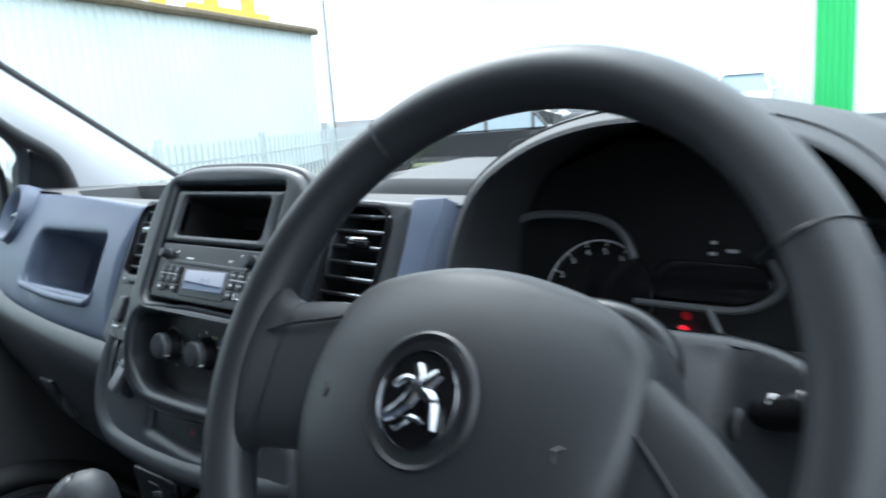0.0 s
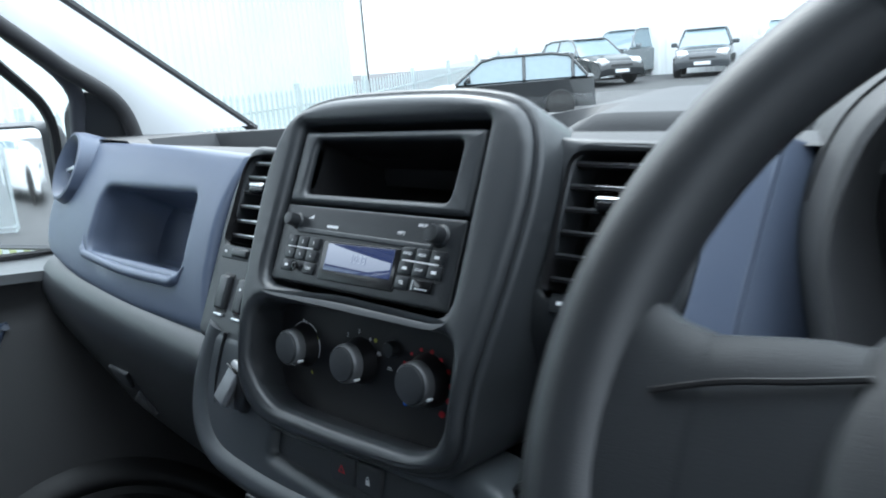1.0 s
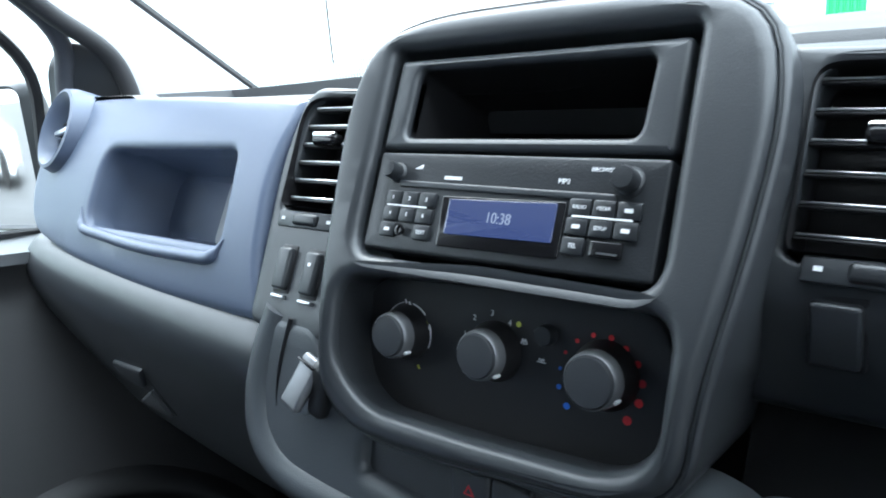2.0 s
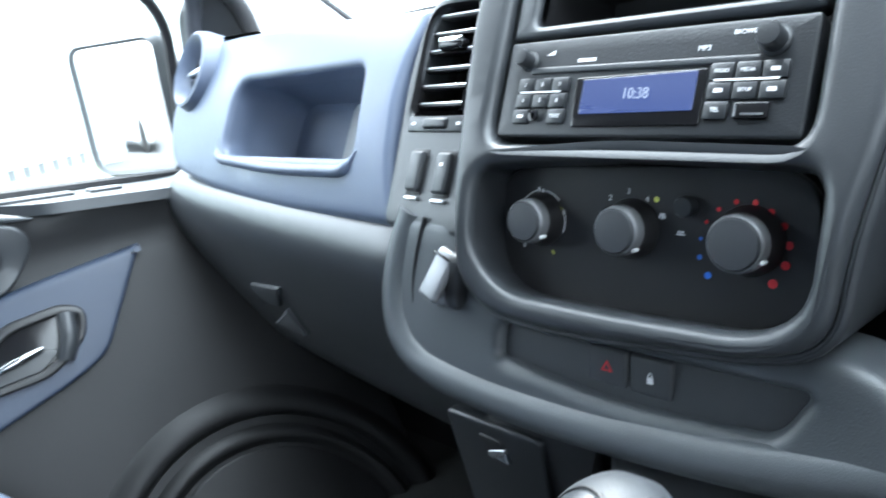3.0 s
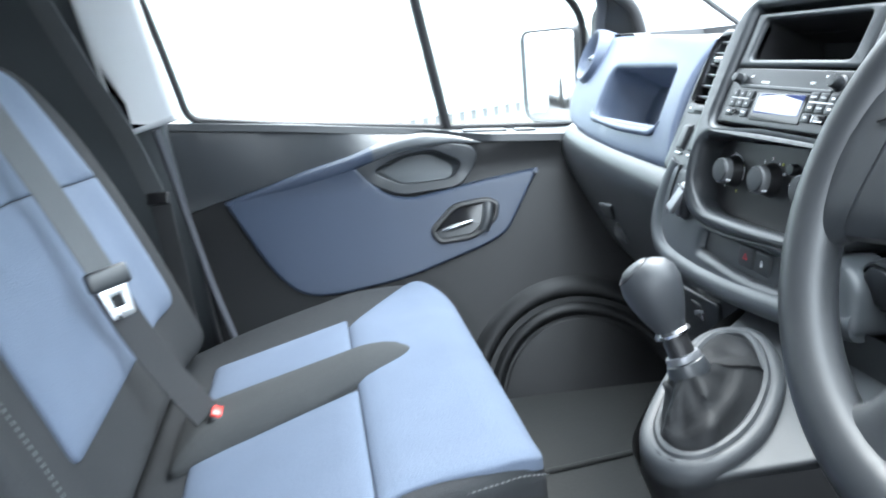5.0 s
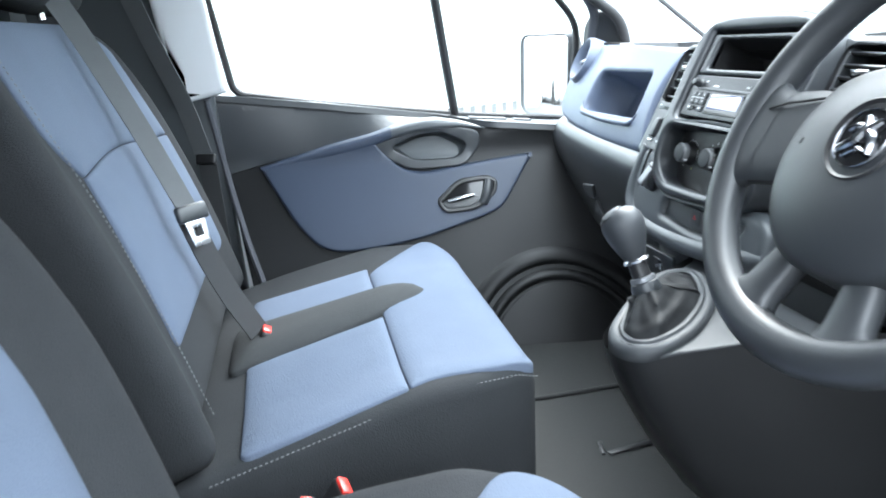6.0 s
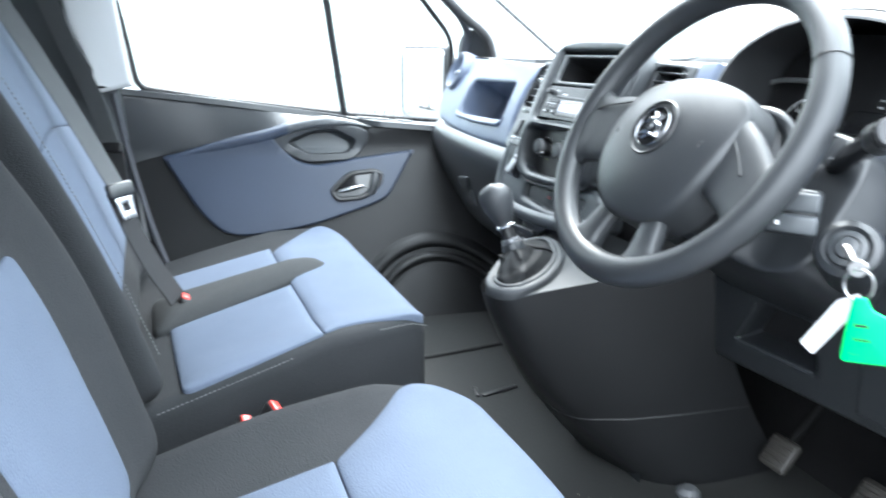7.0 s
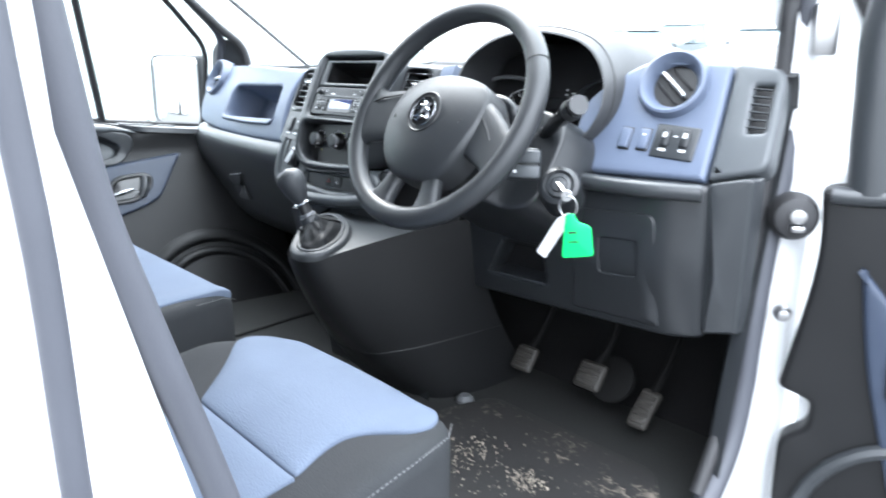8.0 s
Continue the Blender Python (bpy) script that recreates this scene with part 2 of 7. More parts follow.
def grid(fn, nu, nv, wrap_u=False, wrap_v=False, bm=None):
    """A surface from fn(u, v), u and v from 0 to 1."""
    bm = bm or bmesh.new()
    rows = [[bm.verts.new(fn(i / nu, j / nv)) for j in range(nv + (0 if wrap_v else 1))] for i in range(nu + (0 if wrap_u else 1))]
    for i in range(nu):
        a, b = rows[i], rows[(i + 1) % len(rows)]
        for j in range(nv):
            k = (j + 1) % len(a)
            try:
                bm.faces.new((a[j], b[j], b[k], a[k]))
            except ValueError:
                pass
    return bm


def tube(points, radius, n=10, bm=None, closed=False, caps=True):
    """A tube along points; radius is one number, or one for each point."""
    bm = bm or bmesh.new()
    pts = [Vector(p) for p in points]
    rad = radius if isinstance(radius, (list, tuple)) else [radius] * len(pts)
    m, rows = len(pts), []
    t0 = (pts[1] - pts[0]).normalized()
    side = t0.cross(Vector((0, 0, 1)) if abs(t0.z) < 0.9 else Vector((1, 0, 0))).normalized()
    for k in range(m):
        a, b = (pts[k - 1], pts[(k + 1) % m]) if closed else (pts[max(k - 1, 0)], pts[min(k + 1, m - 1)])
        t = (b - a).normalized()
        side = (side - t * side.dot(t)).normalized()
        up = t.cross(side)
        rows.append([bm.verts.new(pts[k] + (side * math.cos(2 * math.pi * i / n) + up * math.sin(2 * math.pi * i / n)) * rad[k]) for i in range(n)])
    for k in range(m if closed else m - 1):
        a, b = rows[k], rows[(k + 1) % m]
        for i in range(n):
            bm.faces.new((a[i], a[(i + 1) % n], b[(i + 1) % n], b[i]))
    if caps and not closed:
        bm.faces.new(rows[0][::-1])
        bm.faces.new(rows[-1])
    return bm


def smooth_path(points, n=6, closed=False):
    """A Catmull-Rom curve through the points."""
    pts = [Vector(p) for p in points]
    out, m = [], len(pts)
    for k in range(m if closed else m - 1):
        if closed:
            p = [pts[(k + o) % m] for o in (-1, 0, 1, 2)]
        else:
            p = [pts[min(max(k + o, 0), m - 1)] for o in (-1, 0, 1, 2)]
        for i in range(n):
            s = i / n
            out.append(0.5 * (2 * p[1] + (p[2] - p[0]) * s + (2 * p[0] - 5 * p[1] + 4 * p[2] - p[3]) * s * s + (3 * p[1] - p[0] - 3 * p[2] + p[3]) * s ** 3))
    if not closed:
        out.append(pts[-1])
    return out


def lathe(profile, m, n=32, bm=None):
    """Turns a profile of (radius, height) about the local z of the pose m."""
    bm = bm or bmesh.new()
    rows = []
    for r, h in profile:
        rows.append([bm.verts.new(m @ Vector((r * math.cos(2 * math.pi * i / n), r * math.sin(2 * math.pi * i / n), h))) for i in range(n)])
    for a, b in zip(rows, rows[1:]):
        for i in range(n):
            bm.faces.new((a[i], a[(i + 1) % n], b[(i + 1) % n], b[i]))
    if profile[0][0] > 1e-6:
        bm.faces.new(rows[0][::-1])
    if profile[-1][0] > 1e-6:
        bm.faces.new(rows[-1])
    return bm


def block(m, size, r=0.004, seg=2, bm=None):
    """A box of that size about the pose m, with rounded edges."""
    b2 = bmesh.new()
    bmesh.ops.create_cube(b2, size=1)
    for v in b2.verts:
        v.co = Vector((v.co.x * size[0], v.co.y * size[1], v.co.z * size[2]))
    if r:
        bmesh.ops.bevel(b2, geom=b2.edges[:], offset=r, segments=seg, profile=0.5, affect="EDGES", clamp_overlap=True)
    bmesh.ops.transform(b2, matrix=m, verts=b2.verts)
    if bm is None:
        return b2
    me = bpy.data.meshes.new("joined")
    b2.to_mesh(me)
    b2.free()
    bm.from_mesh(me)
    bpy.data.meshes.remove(me)
    return bm


def ribbon(points, wides, width, thick, bm=None):
    """A flat strap along points, its width laid along the ways given at each point."""
    bm = bm or bmesh.new()
    rows = []
    pts = [Vector(p) for p in points]
    for k, p in enumerate(pts):
        t = (pts[min(k + 1, len(pts) - 1)] - pts[max(k - 1, 0)]).normalized()
        w = Vector(wides[k])
        w = (w - t * w.dot(t)).normalized() * width / 2
        nrm = t.cross(w).normalized() * thick / 2
        rows.append([bm.verts.new(p + w + nrm), bm.verts.new(p - w + nrm), bm.verts.new(p - w - nrm), bm.verts.new(p + w - nrm)])
    for a, b in zip(rows, rows[1:]):
        for i in range(4):
            bm.faces.new((a[i], a[(i + 1) % 4], b[(i + 1) % 4], b[i]))
    bm.faces.new(rows[0][::-1])
    bm.faces.new(rows[-1])
    return bm


def words(text, size, m, material, parent, name="lettering", wide=1.0):
    """Raised lettering in the built-in font, its baseline along the local x of m, centred."""
    cu = bpy.data.curves.new("lettering", "FONT")
    cu.body, cu.size, cu.align_x, cu.align_y, cu.extrude = text, size, "CENTER", "CENTER", 0.0002
    tmp = bpy.data.objects.new("tmp", cu)
    scene.collection.objects.link(tmp)
    bpy.context.view_layer.update()
    me = bpy.data.meshes.new_from_object(tmp.evaluated_get(bpy.context.evaluated_depsgraph_get()))
    bpy.data.objects.remove(tmp)
    bm = bmesh.new()
    bm.from_mesh(me)
    bpy.data.meshes.remove(me)
    bmesh.ops.transform(bm, matrix=m @ Matrix.Diagonal((wide, 1, 1, 1)), verts=bm.verts)
    return part(name, bm, material, parent, smooth=0)


# ---- the surfaces on which things lie ----


def along(line, y):
    """The height of a line of (y, z) points at y."""
    for (y0, z0), (y1, z1) in zip(line, line[1:]):
        if y <= y1:
            return z0 + (z1 - z0) * max(0.0, y - y0) / (y1 - y0)
    return line[-1][1]


def dash_y(x, z):
    return 0.70 + 0.5 * (z - 1.34) + 0.085 * x * x


def on_dash(x, z, d):
    n = Vector((0.15 * x, -0.894, 0.447)).normalized()
    return Vector((x, dash_y(x, z), z)) + n * d


def stack_y(z):
    """The face of the centre stack: slanted above, steeper below."""
    s = 0.5 * (z - 1.30) if z > 1.30 else 0.12 * (z - 1.30)
    k = max(0.0, 1 - abs(z - 1.30) / 0.03)
    return 0.65 + s + 0.0028 * k * k


def on_stack(x, z, d):
    g = 0.12 + 0.38 / (1 + math.exp(-(z - 1.30) * 160))
    n = Vector((0, -1, g)).normalized()
    return Vector((x, stack_y(z), z)) + n * d


def stack_pose(x, z, d=0.0):
    """A pose on the stack: local x to the right, local y up the face, local z out of it."""
    g = 0.12 + 0.38 / (1 + math.exp(-(z - 1.30) * 160))
    n = Vector((0, -1, g)).normalized()
    x1 = Vector((1, 0, 0))
    y1 = n.cross(x1)
    p = on_stack(x, z, d)
    return Matrix(((x1.x, y1.x, n.x, p.x), (x1.y, y1.y, n.y, p.y), (x1.z, y1.z, n.z, p.z), (0, 0, 0, 1)))


def dash_pose(x, z, d=0.0):
    n = Vector((0.15 * x, -0.894, 0.447)).normalized()
    x1 = Vector((1, 0, 0))
    x1 = (x1 - n * x1.dot(n)).normalized()
    y1 = n.cross(x1)
    p = on_dash(x, z, d)
    return Matrix(((x1.x, y1.x, n.x, p.x), (x1.y, y1.y, n.y, p.y), (x1.z, y1.z, n.z, p.z), (0, 0, 0, 1)))


def pose_map(m):
    return lambda u, v, d: m @ Vector((u, v, d))

# ---- the van's shell ----
FLOOR = 0.74
van = thing("van_body", "white van cab shell with grey inner trim, standing on tarmac", "van", kind="structure")

part("cab_floor", plate(rnd([(-0.90, -0.50), (0.90, -0.50), (0.90, 1.12), (-0.90, 1.12)], 0.02), [],
     lambda u, v, d: Vector((u, v, FLOOR + d + 0.006 * noise.noise(Vector((u * 3, v * 3, 0))))), 0.0, 0.05, 0.004, 0.05), MAT_FLOOR, van, "dark rubber cab floor with dried dirt")

part("floor_rib", tube([Vector((-0.332 - 0.0006 * k, 0.36 + 0.03 * k, FLOOR + 0.003 + 0.006 * noise.noise(Vector((-1.0, 3 * (0.36 + 0.03 * k), 0))))) for k in range(20)], 0.005, 8), MAT_FLOOR, van, "moulded rib of the passenger floor")
# L-shaped black mark on the floor, laid on as two thin blocks
part("floor_mark", block(Matrix.Translation((-0.105, 0.597, FLOOR + 0.004)) @ pose(0, 0, 0, 0, 0, 10), (0.012, 0.092, 0.006), 0.002, 2), BLACK, van, "stroke of an L-shaped black mark on the floor")
part("floor_mark", block(Matrix.Translation((-0.118, 0.547, FLOOR + 0.004)) @ pose(0, 0, 0, 0, 0, 76), (0.008, 0.042, 0.006), 0.002, 2), BLACK, van, "stroke of an L-shaped black mark on the floor")


def firewall(u, v):
    x = -0.9 + 1.8 * u
    # the last point runs on unseen to keep light from leaking over the top
    pts = [(0.95, FLOOR - 0.02), (1.06, FLOOR + 0.06), (1.12, FLOOR + 0.22), (1.14, 1.33), (1.31, 1.40)]
    s = v * 4
    k = min(int(s), 3)
    a, b = pts[k], pts[k + 1]
    return Vector((x, a[0] + (b[0] - a[0]) * (s - k), a[1] + (b[1] - a[1]) * (s - k)))


part("firewall", grid(firewall, 8, 12), CARPET_SIDE, van)
# unseen plate added behind the dash end to keep light out of the footwell
part("passenger_light_stop", plate([(0.74, 0.94), (1.22, 0.94), (1.22, 1.40), (0.80, 1.40)], [], lambda u, v, d: Vector((-0.842 + d, u, v)), 0, 0.03, 0.004, 0.1), CARPET_SIDE, van)
part("passenger_kick_panel", plate(rnd([(0.62, 0.70), (1.14, 0.70), (1.14, 1.20), (0.70, 1.20)], 0.01), [], lambda u, v, d: Vector((-0.825 + d, u, v)), 0, 0.03, 0.005, 0.1), CARPET_SIDE, van)
part("rear_bulkhead", plate([(-0.92, 0.72), (0.92, 0.72), (0.88, 1.96), (-0.88, 1.96)], [], lambda u, v, d: Vector((u, -0.52 + d, v)), 0, 0.03, 0.01, 0.2), PLASTIC_SOFT, van, "grey bulkhead behind the seats")


def roof_at(u, v):
    x, y = -0.90 + 1.8 * u, -0.52 + 0.98 * v
    return x, y, 1.945 - 0.05 * (2 * u - 1) ** 4 + 0.02 * math.sin(math.pi * v)


part("roof_lining", plate([(0, 0), (1, 0), (1, 1), (0, 1)], [], lambda u, v, d: Vector(roof_at(u, v)) + Vector((0, 0, d)), 0.04, 0.04, 0.003, 0.12), PILLAR, van, "pale grey roof lining")

WS_BASE, WS_RISE = 1.193, 0.70


def screen(x, y):
    return 1.42 + (WS_BASE - y) * WS_RISE


def on_screen(u, v, d):
    bow = 0.10 * (1 - (u / 0.9) ** 2)
    y = v + bow
    return Vector((u, y, screen(u, v))) + Vector((0, 0.57, 0.82)) * d


ws = part("windscreen", plate(rnd([(-0.905, 1.193), (0.990, 1.193), (0.925, 0.46), (-0.845, 0.46)], 0.05), [], on_screen, 0.003, 0.005, 0.001, 0.15), GLASS, van, "clear laminated windscreen")
ws.visible_shadow = False
for s in (-1, 1):
    edge = [on_screen(s * (0.905 - 0.06 * k / 12) + (0.083 if s > 0 else 0), 1.20 - 0.75 * k / 12, 0.002) for k in range(13)]
    part("windscreen_seal", tube(edge, 0.011, 8), RUBBER, van)

# front and sides of the body seen through and beside the openings
part("scuttle", plate(rnd([(-0.88, 1.19), (0.88, 1.19), (0.80, 1.75), (-0.80, 1.75)], 0.1), [],
     lambda u, v, d: Vector((u, v + 0.10 * (1 - (u / 0.9) ** 2), 1.40 - 0.45 * (v - 1.19) - 0.25 * (v - 1.19) ** 2 + d)), 0, 0.04, 0.01, 0.12), WHITE_PAINT, van, "white bonnet below the windscreen")


SEAL_LINE = smooth_path([(0.795, 0.893, 1.42), (0.793, 0.888, 1.450), (0.790, 0.875, 1.485), (0.785, 0.850, 1.513), (0.775, 0.793, 1.551), (0.760, 0.750, 1.582), (0.745, 0.650, 1.660), (0.720, 0.500, 1.770), (0.705, 0.350, 1.870)], 6)


def pillar(side):
    """The inner trim of a windscreen pillar, between the glass and the door opening."""
    def f(u, v):
        k = v
        a = Vector((0.900 - 0.06 * k, 1.19 - 0.75 * k, 1.425 + 0.525 * k))
        c = SEAL_LINE[int(k * (len(SEAL_LINE) - 1) + 0.5)] + Vector((0.012, 0.004, 0))
        w = a.lerp(c, u)
        w += Vector((-0.75, -0.45, 0.25)).normalized() * math.sin(math.pi * u) * 0.035
        return Vector((side * w.x + (0.105 if side > 0 else 0), w.y, w.z))
    return grid(f, 12, 48)


for s in (-1, 1):
    part("pillar_trim", pillar(s), PILLAR, van, "pale grey windscreen pillar trim")
    if s < 0:
        seal = [Vector((-0.80, 0.900, 1.30))] + [Vector((-p.x, p.y, p.z)) for p in SEAL_LINE] + [Vector((-0.70, 0.2, 1.915)), Vector((-0.72, -0.05, 1.93))]
        part("door_seal", tube(seal, 0.013, 10), RUBBER, van, "black rubber door seal")

# passenger side lower walls and rear pillar
part("passenger_side_wall", plate([(-0.54, 0.70), (-0.10, 0.70), (-0.13, 1.40), (-0.16, 1.97), (-0.54, 1.97)], [], lambda u, v, d: Vector((-0.885 + d + 0.20 * max(0, v - 1.35), u, v)), 0, 0.03, 0.01, 0.1), BAND, van, "dark trim behind the passenger door")
part("passenger_rear_pillar", plate(rnd([(-0.215, 1.35), (-0.095, 1.375), (-0.118, 1.62), (-0.165, 1.95), (-0.290, 1.95), (-0.235, 1.62)], 0.004), [], lambda u, v, d: Vector((-0.88 + d + 0.22 * max(0, v - 1.35), u, v)), 0.02, 0.03, 0.012, 0.08), WHITE_PAINT, van, "white painted door pillar")
part("passenger_sill_wall", plate([(-0.2, 0.70), (1.12, 0.70), (1.12, 0.86), (-0.2, 0.86)], [], lambda u, v, d: Vector((-0.80 + d, u, v)), 0, 0.03, 0.005, 0.1), CARPET_SIDE, van)
strip = smooth_path([(-0.775, -0.055, 0.90), (-0.83, -0.09, 1.02), (-0.88, -0.125, 1.20), (-0.872, -0.145, 1.36)], 5)
part("rear_door_seal", tube(strip, 0.008, 8), SEAL, van)

# ---- driver's door opening ----
for name, pts, rad, ma, lab in (
        ("opening_seal_rear", [(0.925, -0.225, 1.95), (0.925, -0.205, 1.70), (0.925, -0.182, 1.52), (0.925, -0.168, 1.41), (0.925, -0.145, 1.32), (0.925, -0.111, 1.20), (0.925, -0.085, 1.10), (0.925, -0.05, 0.96), (0.925, -0.02, 0.80), (0.925, 0.05, 0.72)], 0.0125, SEAL, "grey rubber seal round the driver's door opening"),
        ("opening_seal_front", [(0.925, 0.62, 1.90), (0.925, 0.76, 1.74), (0.925, 0.862, 1.61), (0.925, 0.884, 1.53), (0.925, 0.886, 1.46), (0.925, 0.880, 1.38), (0.925, 0.864, 1.30), (0.925, 0.842, 1.22), (0.925, 0.828, 1.136), (0.925, 0.818, 1.046), (0.925, 0.812, 0.95), (0.925, 0.79, 0.86), (0.925, 0.74, 0.79), (0.925, 0.66, 0.735)], 0.020, SEAL, "grey rubber seal at the driver's door hinge side")):
    part(name, tube(smooth_path(pts, 6), rad, 12), ma, van, lab)


inner_lip = smooth_path([(0.915, 0.61, 1.90), (0.915, 0.825, 1.61), (0.915, 0.847, 1.53), (0.915, 0.842, 1.38), (0.915, 0.817, 1.20), (0.915, 0.797, 1.00), (0.915, 0.775, 0.90), (0.915, 0.71, 0.79)], 6)
part("opening_lip_front", tube(inner_lip, 0.012, 10), RUBBER, van, "black inner lip of the door seal")


def rear_post(u, v):
    z = 0.45 + 1.55 * v
    edge = -0.04 - 0.135 * min(max((z - 0.85) / 0.60, 0), 1) - 0.04 * max(0, z - 1.5) - 0.012
    sec = [(0.90, edge + 0.01), (0.935, edge), (0.955, edge - 0.02), (0.962, edge - 0.10), (0.965, edge - 0.22), (0.90, edge - 0.24)]
    s = u * (len(sec) - 1)
    k = min(int(s), len(sec) - 2)
    a, b = sec[k], sec[k + 1]
    return Vector((a[0] + (b[0] - a[0]) * (s - k), a[1] + (b[1] - a[1]) * (s - k), z))


part("driver_rear_pillar", grid(rear_post, 15, 14), WHITE_PAINT, van, "white painted pillar behind the driver's door")
outer_strip = [(0.970, -0.225, 1.85), (0.970, -0.218, 1.53), (0.970, -0.211, 1.38), (0.970, -0.210, 1.22), (0.968, -0.20, 1.05), (0.966, -0.18, 0.85), (0.966, -0.14, 0.6)]
part("outer_pillar_strip", tube(smooth_path(outer_strip, 5), 0.0085, 10), SEAL, van, "dark rubber strip on the white pillar")


def front_post(u, v):
    z = 0.45 + 1.15 * v
    y0 = 0.83 + 0.045 * v
    sec = [(0.90, y0 - 0.02), (0.945, y0), (0.962, y0 + 0.03), (0.965, y0 + 0.10), (0.965, y0 + 0.26), (0.95, y0 + 0.34)]
    s = u * (len(sec) - 1)
    k = min(int(s), len(sec) - 2)
    a, b = sec[k], sec[k + 1]
    return Vector((a[0] + (b[0] - a[0]) * (s - k), a[1] + (b[1] - a[1]) * (s - k), z))


part("driver_hinge_pillar", grid(front_post, 15, 14), WHITE_PAINT, van, "white painted hinge pillar")
part("driver_sill", plate(rnd([(-0.12, 0.0), (0.86, 0.0), (0.86, 1.0), (-0.12, 1.0)], 0.0), [],
     lambda u, v, d: Vector((0.86 + 0.11 * min(v * 2, 1), u, FLOOR - 0.02 - 0.28 * max(0, v - 0.5) * 2 + d)), 0, 0.02, 0.004, 0.12), WHITE_PAINT, van, "white painted door sill")
part("kick_panel", plate(rnd([(0.72, 0.72), (1.20, 0.72), (1.20, 1.42), (0.86, 1.42)], 0.02), [], lambda u, v, d: Vector((0.905 - d, u, v)), 0.0, 0.03, 0.006, 0.1), PLASTIC, van, "black kick panel in the driver's footwell")

# ---- dashboard ----
dash = thing("dashboard", "charcoal plastic dashboard with slate-blue inserts", "dashboard", kind="structure")


def dash_top(u, v):
    """From the front edge of the dash back over its tray to the foot of the windscreen."""
    x = -0.84 + 1.78 * u
    y0, z0 = dash_y(x, 1.445) + 0.004, 1.445
    y1, z1 = 1.22 + 0.10 * (1 - (x / 0.9) ** 2), 1.415
    y = y0 + (y1 - y0) * v
    low = z0 + (z1 - z0) * v + 0.022 * math.sin(math.pi * min(1, v * 1.15)) * (0.5 + 0.5 * math.cos(math.pi * min(1, abs(x) / 0.84)))
    low -= (0.045 if 0.07 < v < 0.30 else 0.008 if v <= 0.07 else 0) * (x > -0.60)
    # the driver's half stands higher: a ledge, the tray, its rim and a padded crest
    crest = ((0.0, 1.452), (0.055, 1.459), (0.075, 1.404), (0.195, 1.404), (0.215, 1.462), (0.30, 1.468), (0.50, 1.475), (0.72, 1.462), (1.0, 1.415))
    k = min(1.0, max(0.0, (x + 0.02) / 0.13))
    k = k * k * (3 - 2 * k)
    z = low + (along(crest, v) - low) * k
    z += 0.026 * min(1.0, max(0.0, (x - 0.62) / 0.10)) * min(1.0, max(0.0, 4 * v - 0.9)) * min(1.0, 3.0 * (1 - v))
    if 0.335 < x < 0.70 and v < 0.42:
        z -= 0.20
    return Vector((x, y, z))


part("dash_top", grid(dash_top, 89, 66), DASHTOP, dash, "grey padded dash top with a dark open tray", 35)

# passenger blue panel with its open cubby
cub = rnd([(-0.608, 1.302), (-0.309, 1.312), (-0.318, 1.393), (-0.598, 1.385)], [0.022, 0.02, 0.016, 0.026])
pan = rnd([(-0.80, 1.275), (-0.66, 1.262), (-0.45, 1.258), (-0.238, 1.262), (-0.252, 1.30), (-0.258, 1.385), (-0.246, 1.440), (-0.45, 1.446), (-0.66, 1.446), (-0.80, 1.44), (-0.82, 1.40), (-0.82, 1.31)],
          [0.03, 0.05, 0.05, 0.004, 0.02, 0.03, 0.008, 0.05, 0.05, 0.02, 0.03, 0.03])


def on_blue(x, z, d):
    """Bulges a little over its height."""
    k = (z - 1.352) / 0.095
    return on_dash(x, z, d - 0.016 * k * k)


part("passenger_panel", plate(dense(pan, 0.03), [cub, [(-0.752 + 0.046 * math.cos(2 * math.pi * k / 28), 1.399 + 0.046 * 0.894 * math.sin(2 * math.pi * k / 28)) for k in range(28)]], on_blue, 0.012, 0.05, 0.008, 0.022, 4, 0.03), BLUE, dash, "slate-blue insert with an open cubby")


cub_out = inset(cub if area(cub) > 0 else cub[::-1], -0.003)


def cubby(u, v):
    loop = cub_out
    k = int(u * len(loop)) % len(loop)
    p = loop[k]
    c = (-0.455, 1.350)
    q = [(p[0], p[1], -0.010), (p[0] * 1.0, p[1], -0.03), (c[0] + (p[0] - c[0]) * 0.92, c[1] + (p[1] - c[1]) * 0.86, -0.085), (c[0] + (p[0] - c[0]) * 0.85, c[1] + (p[1] - c[1]) * 0.72, -0.092), (c[0], c[1], -0.092)]
    s = v * 4
    i = min(int(s), 3)
    a, b = Vector(q[i]), Vector(q[i + 1])
    w = a.lerp(b, s - i)
    return on_blue(*w)


part("cubby_lining", grid(cubby, len(cub_out), 8, wrap_u=True), BLUE, dash, "slate-blue inner lining of the cubby")
part("cubby_back", plate(rnd([(-0.470, 1.312), (-0.322, 1.316), (-0.330, 1.388), (-0.462, 1.384)], 0.010), [], on_blue, -0.078, 0.01, 0.004), PALE_PLATE, dash, "pale grey plate at the back of the cubby")
lip = [on_blue(p[0], p[1], 0.012) for p in rnd([(-0.625, 1.318), (-0.618, 1.296), (-0.46, 1.294), (-0.318, 1.300), (-0.302, 1.318)], [0, 0.015, 0.05, 0.015, 0], 6)]
part("cubby_lip", tube(lip, [0.0062 * min(1.0, 0.15 + 0.3 * min(k, len(lip) - 1 - k)) for k in range(len(lip))], 10), BLUE, dash, "rolled blue lip under the cubby")


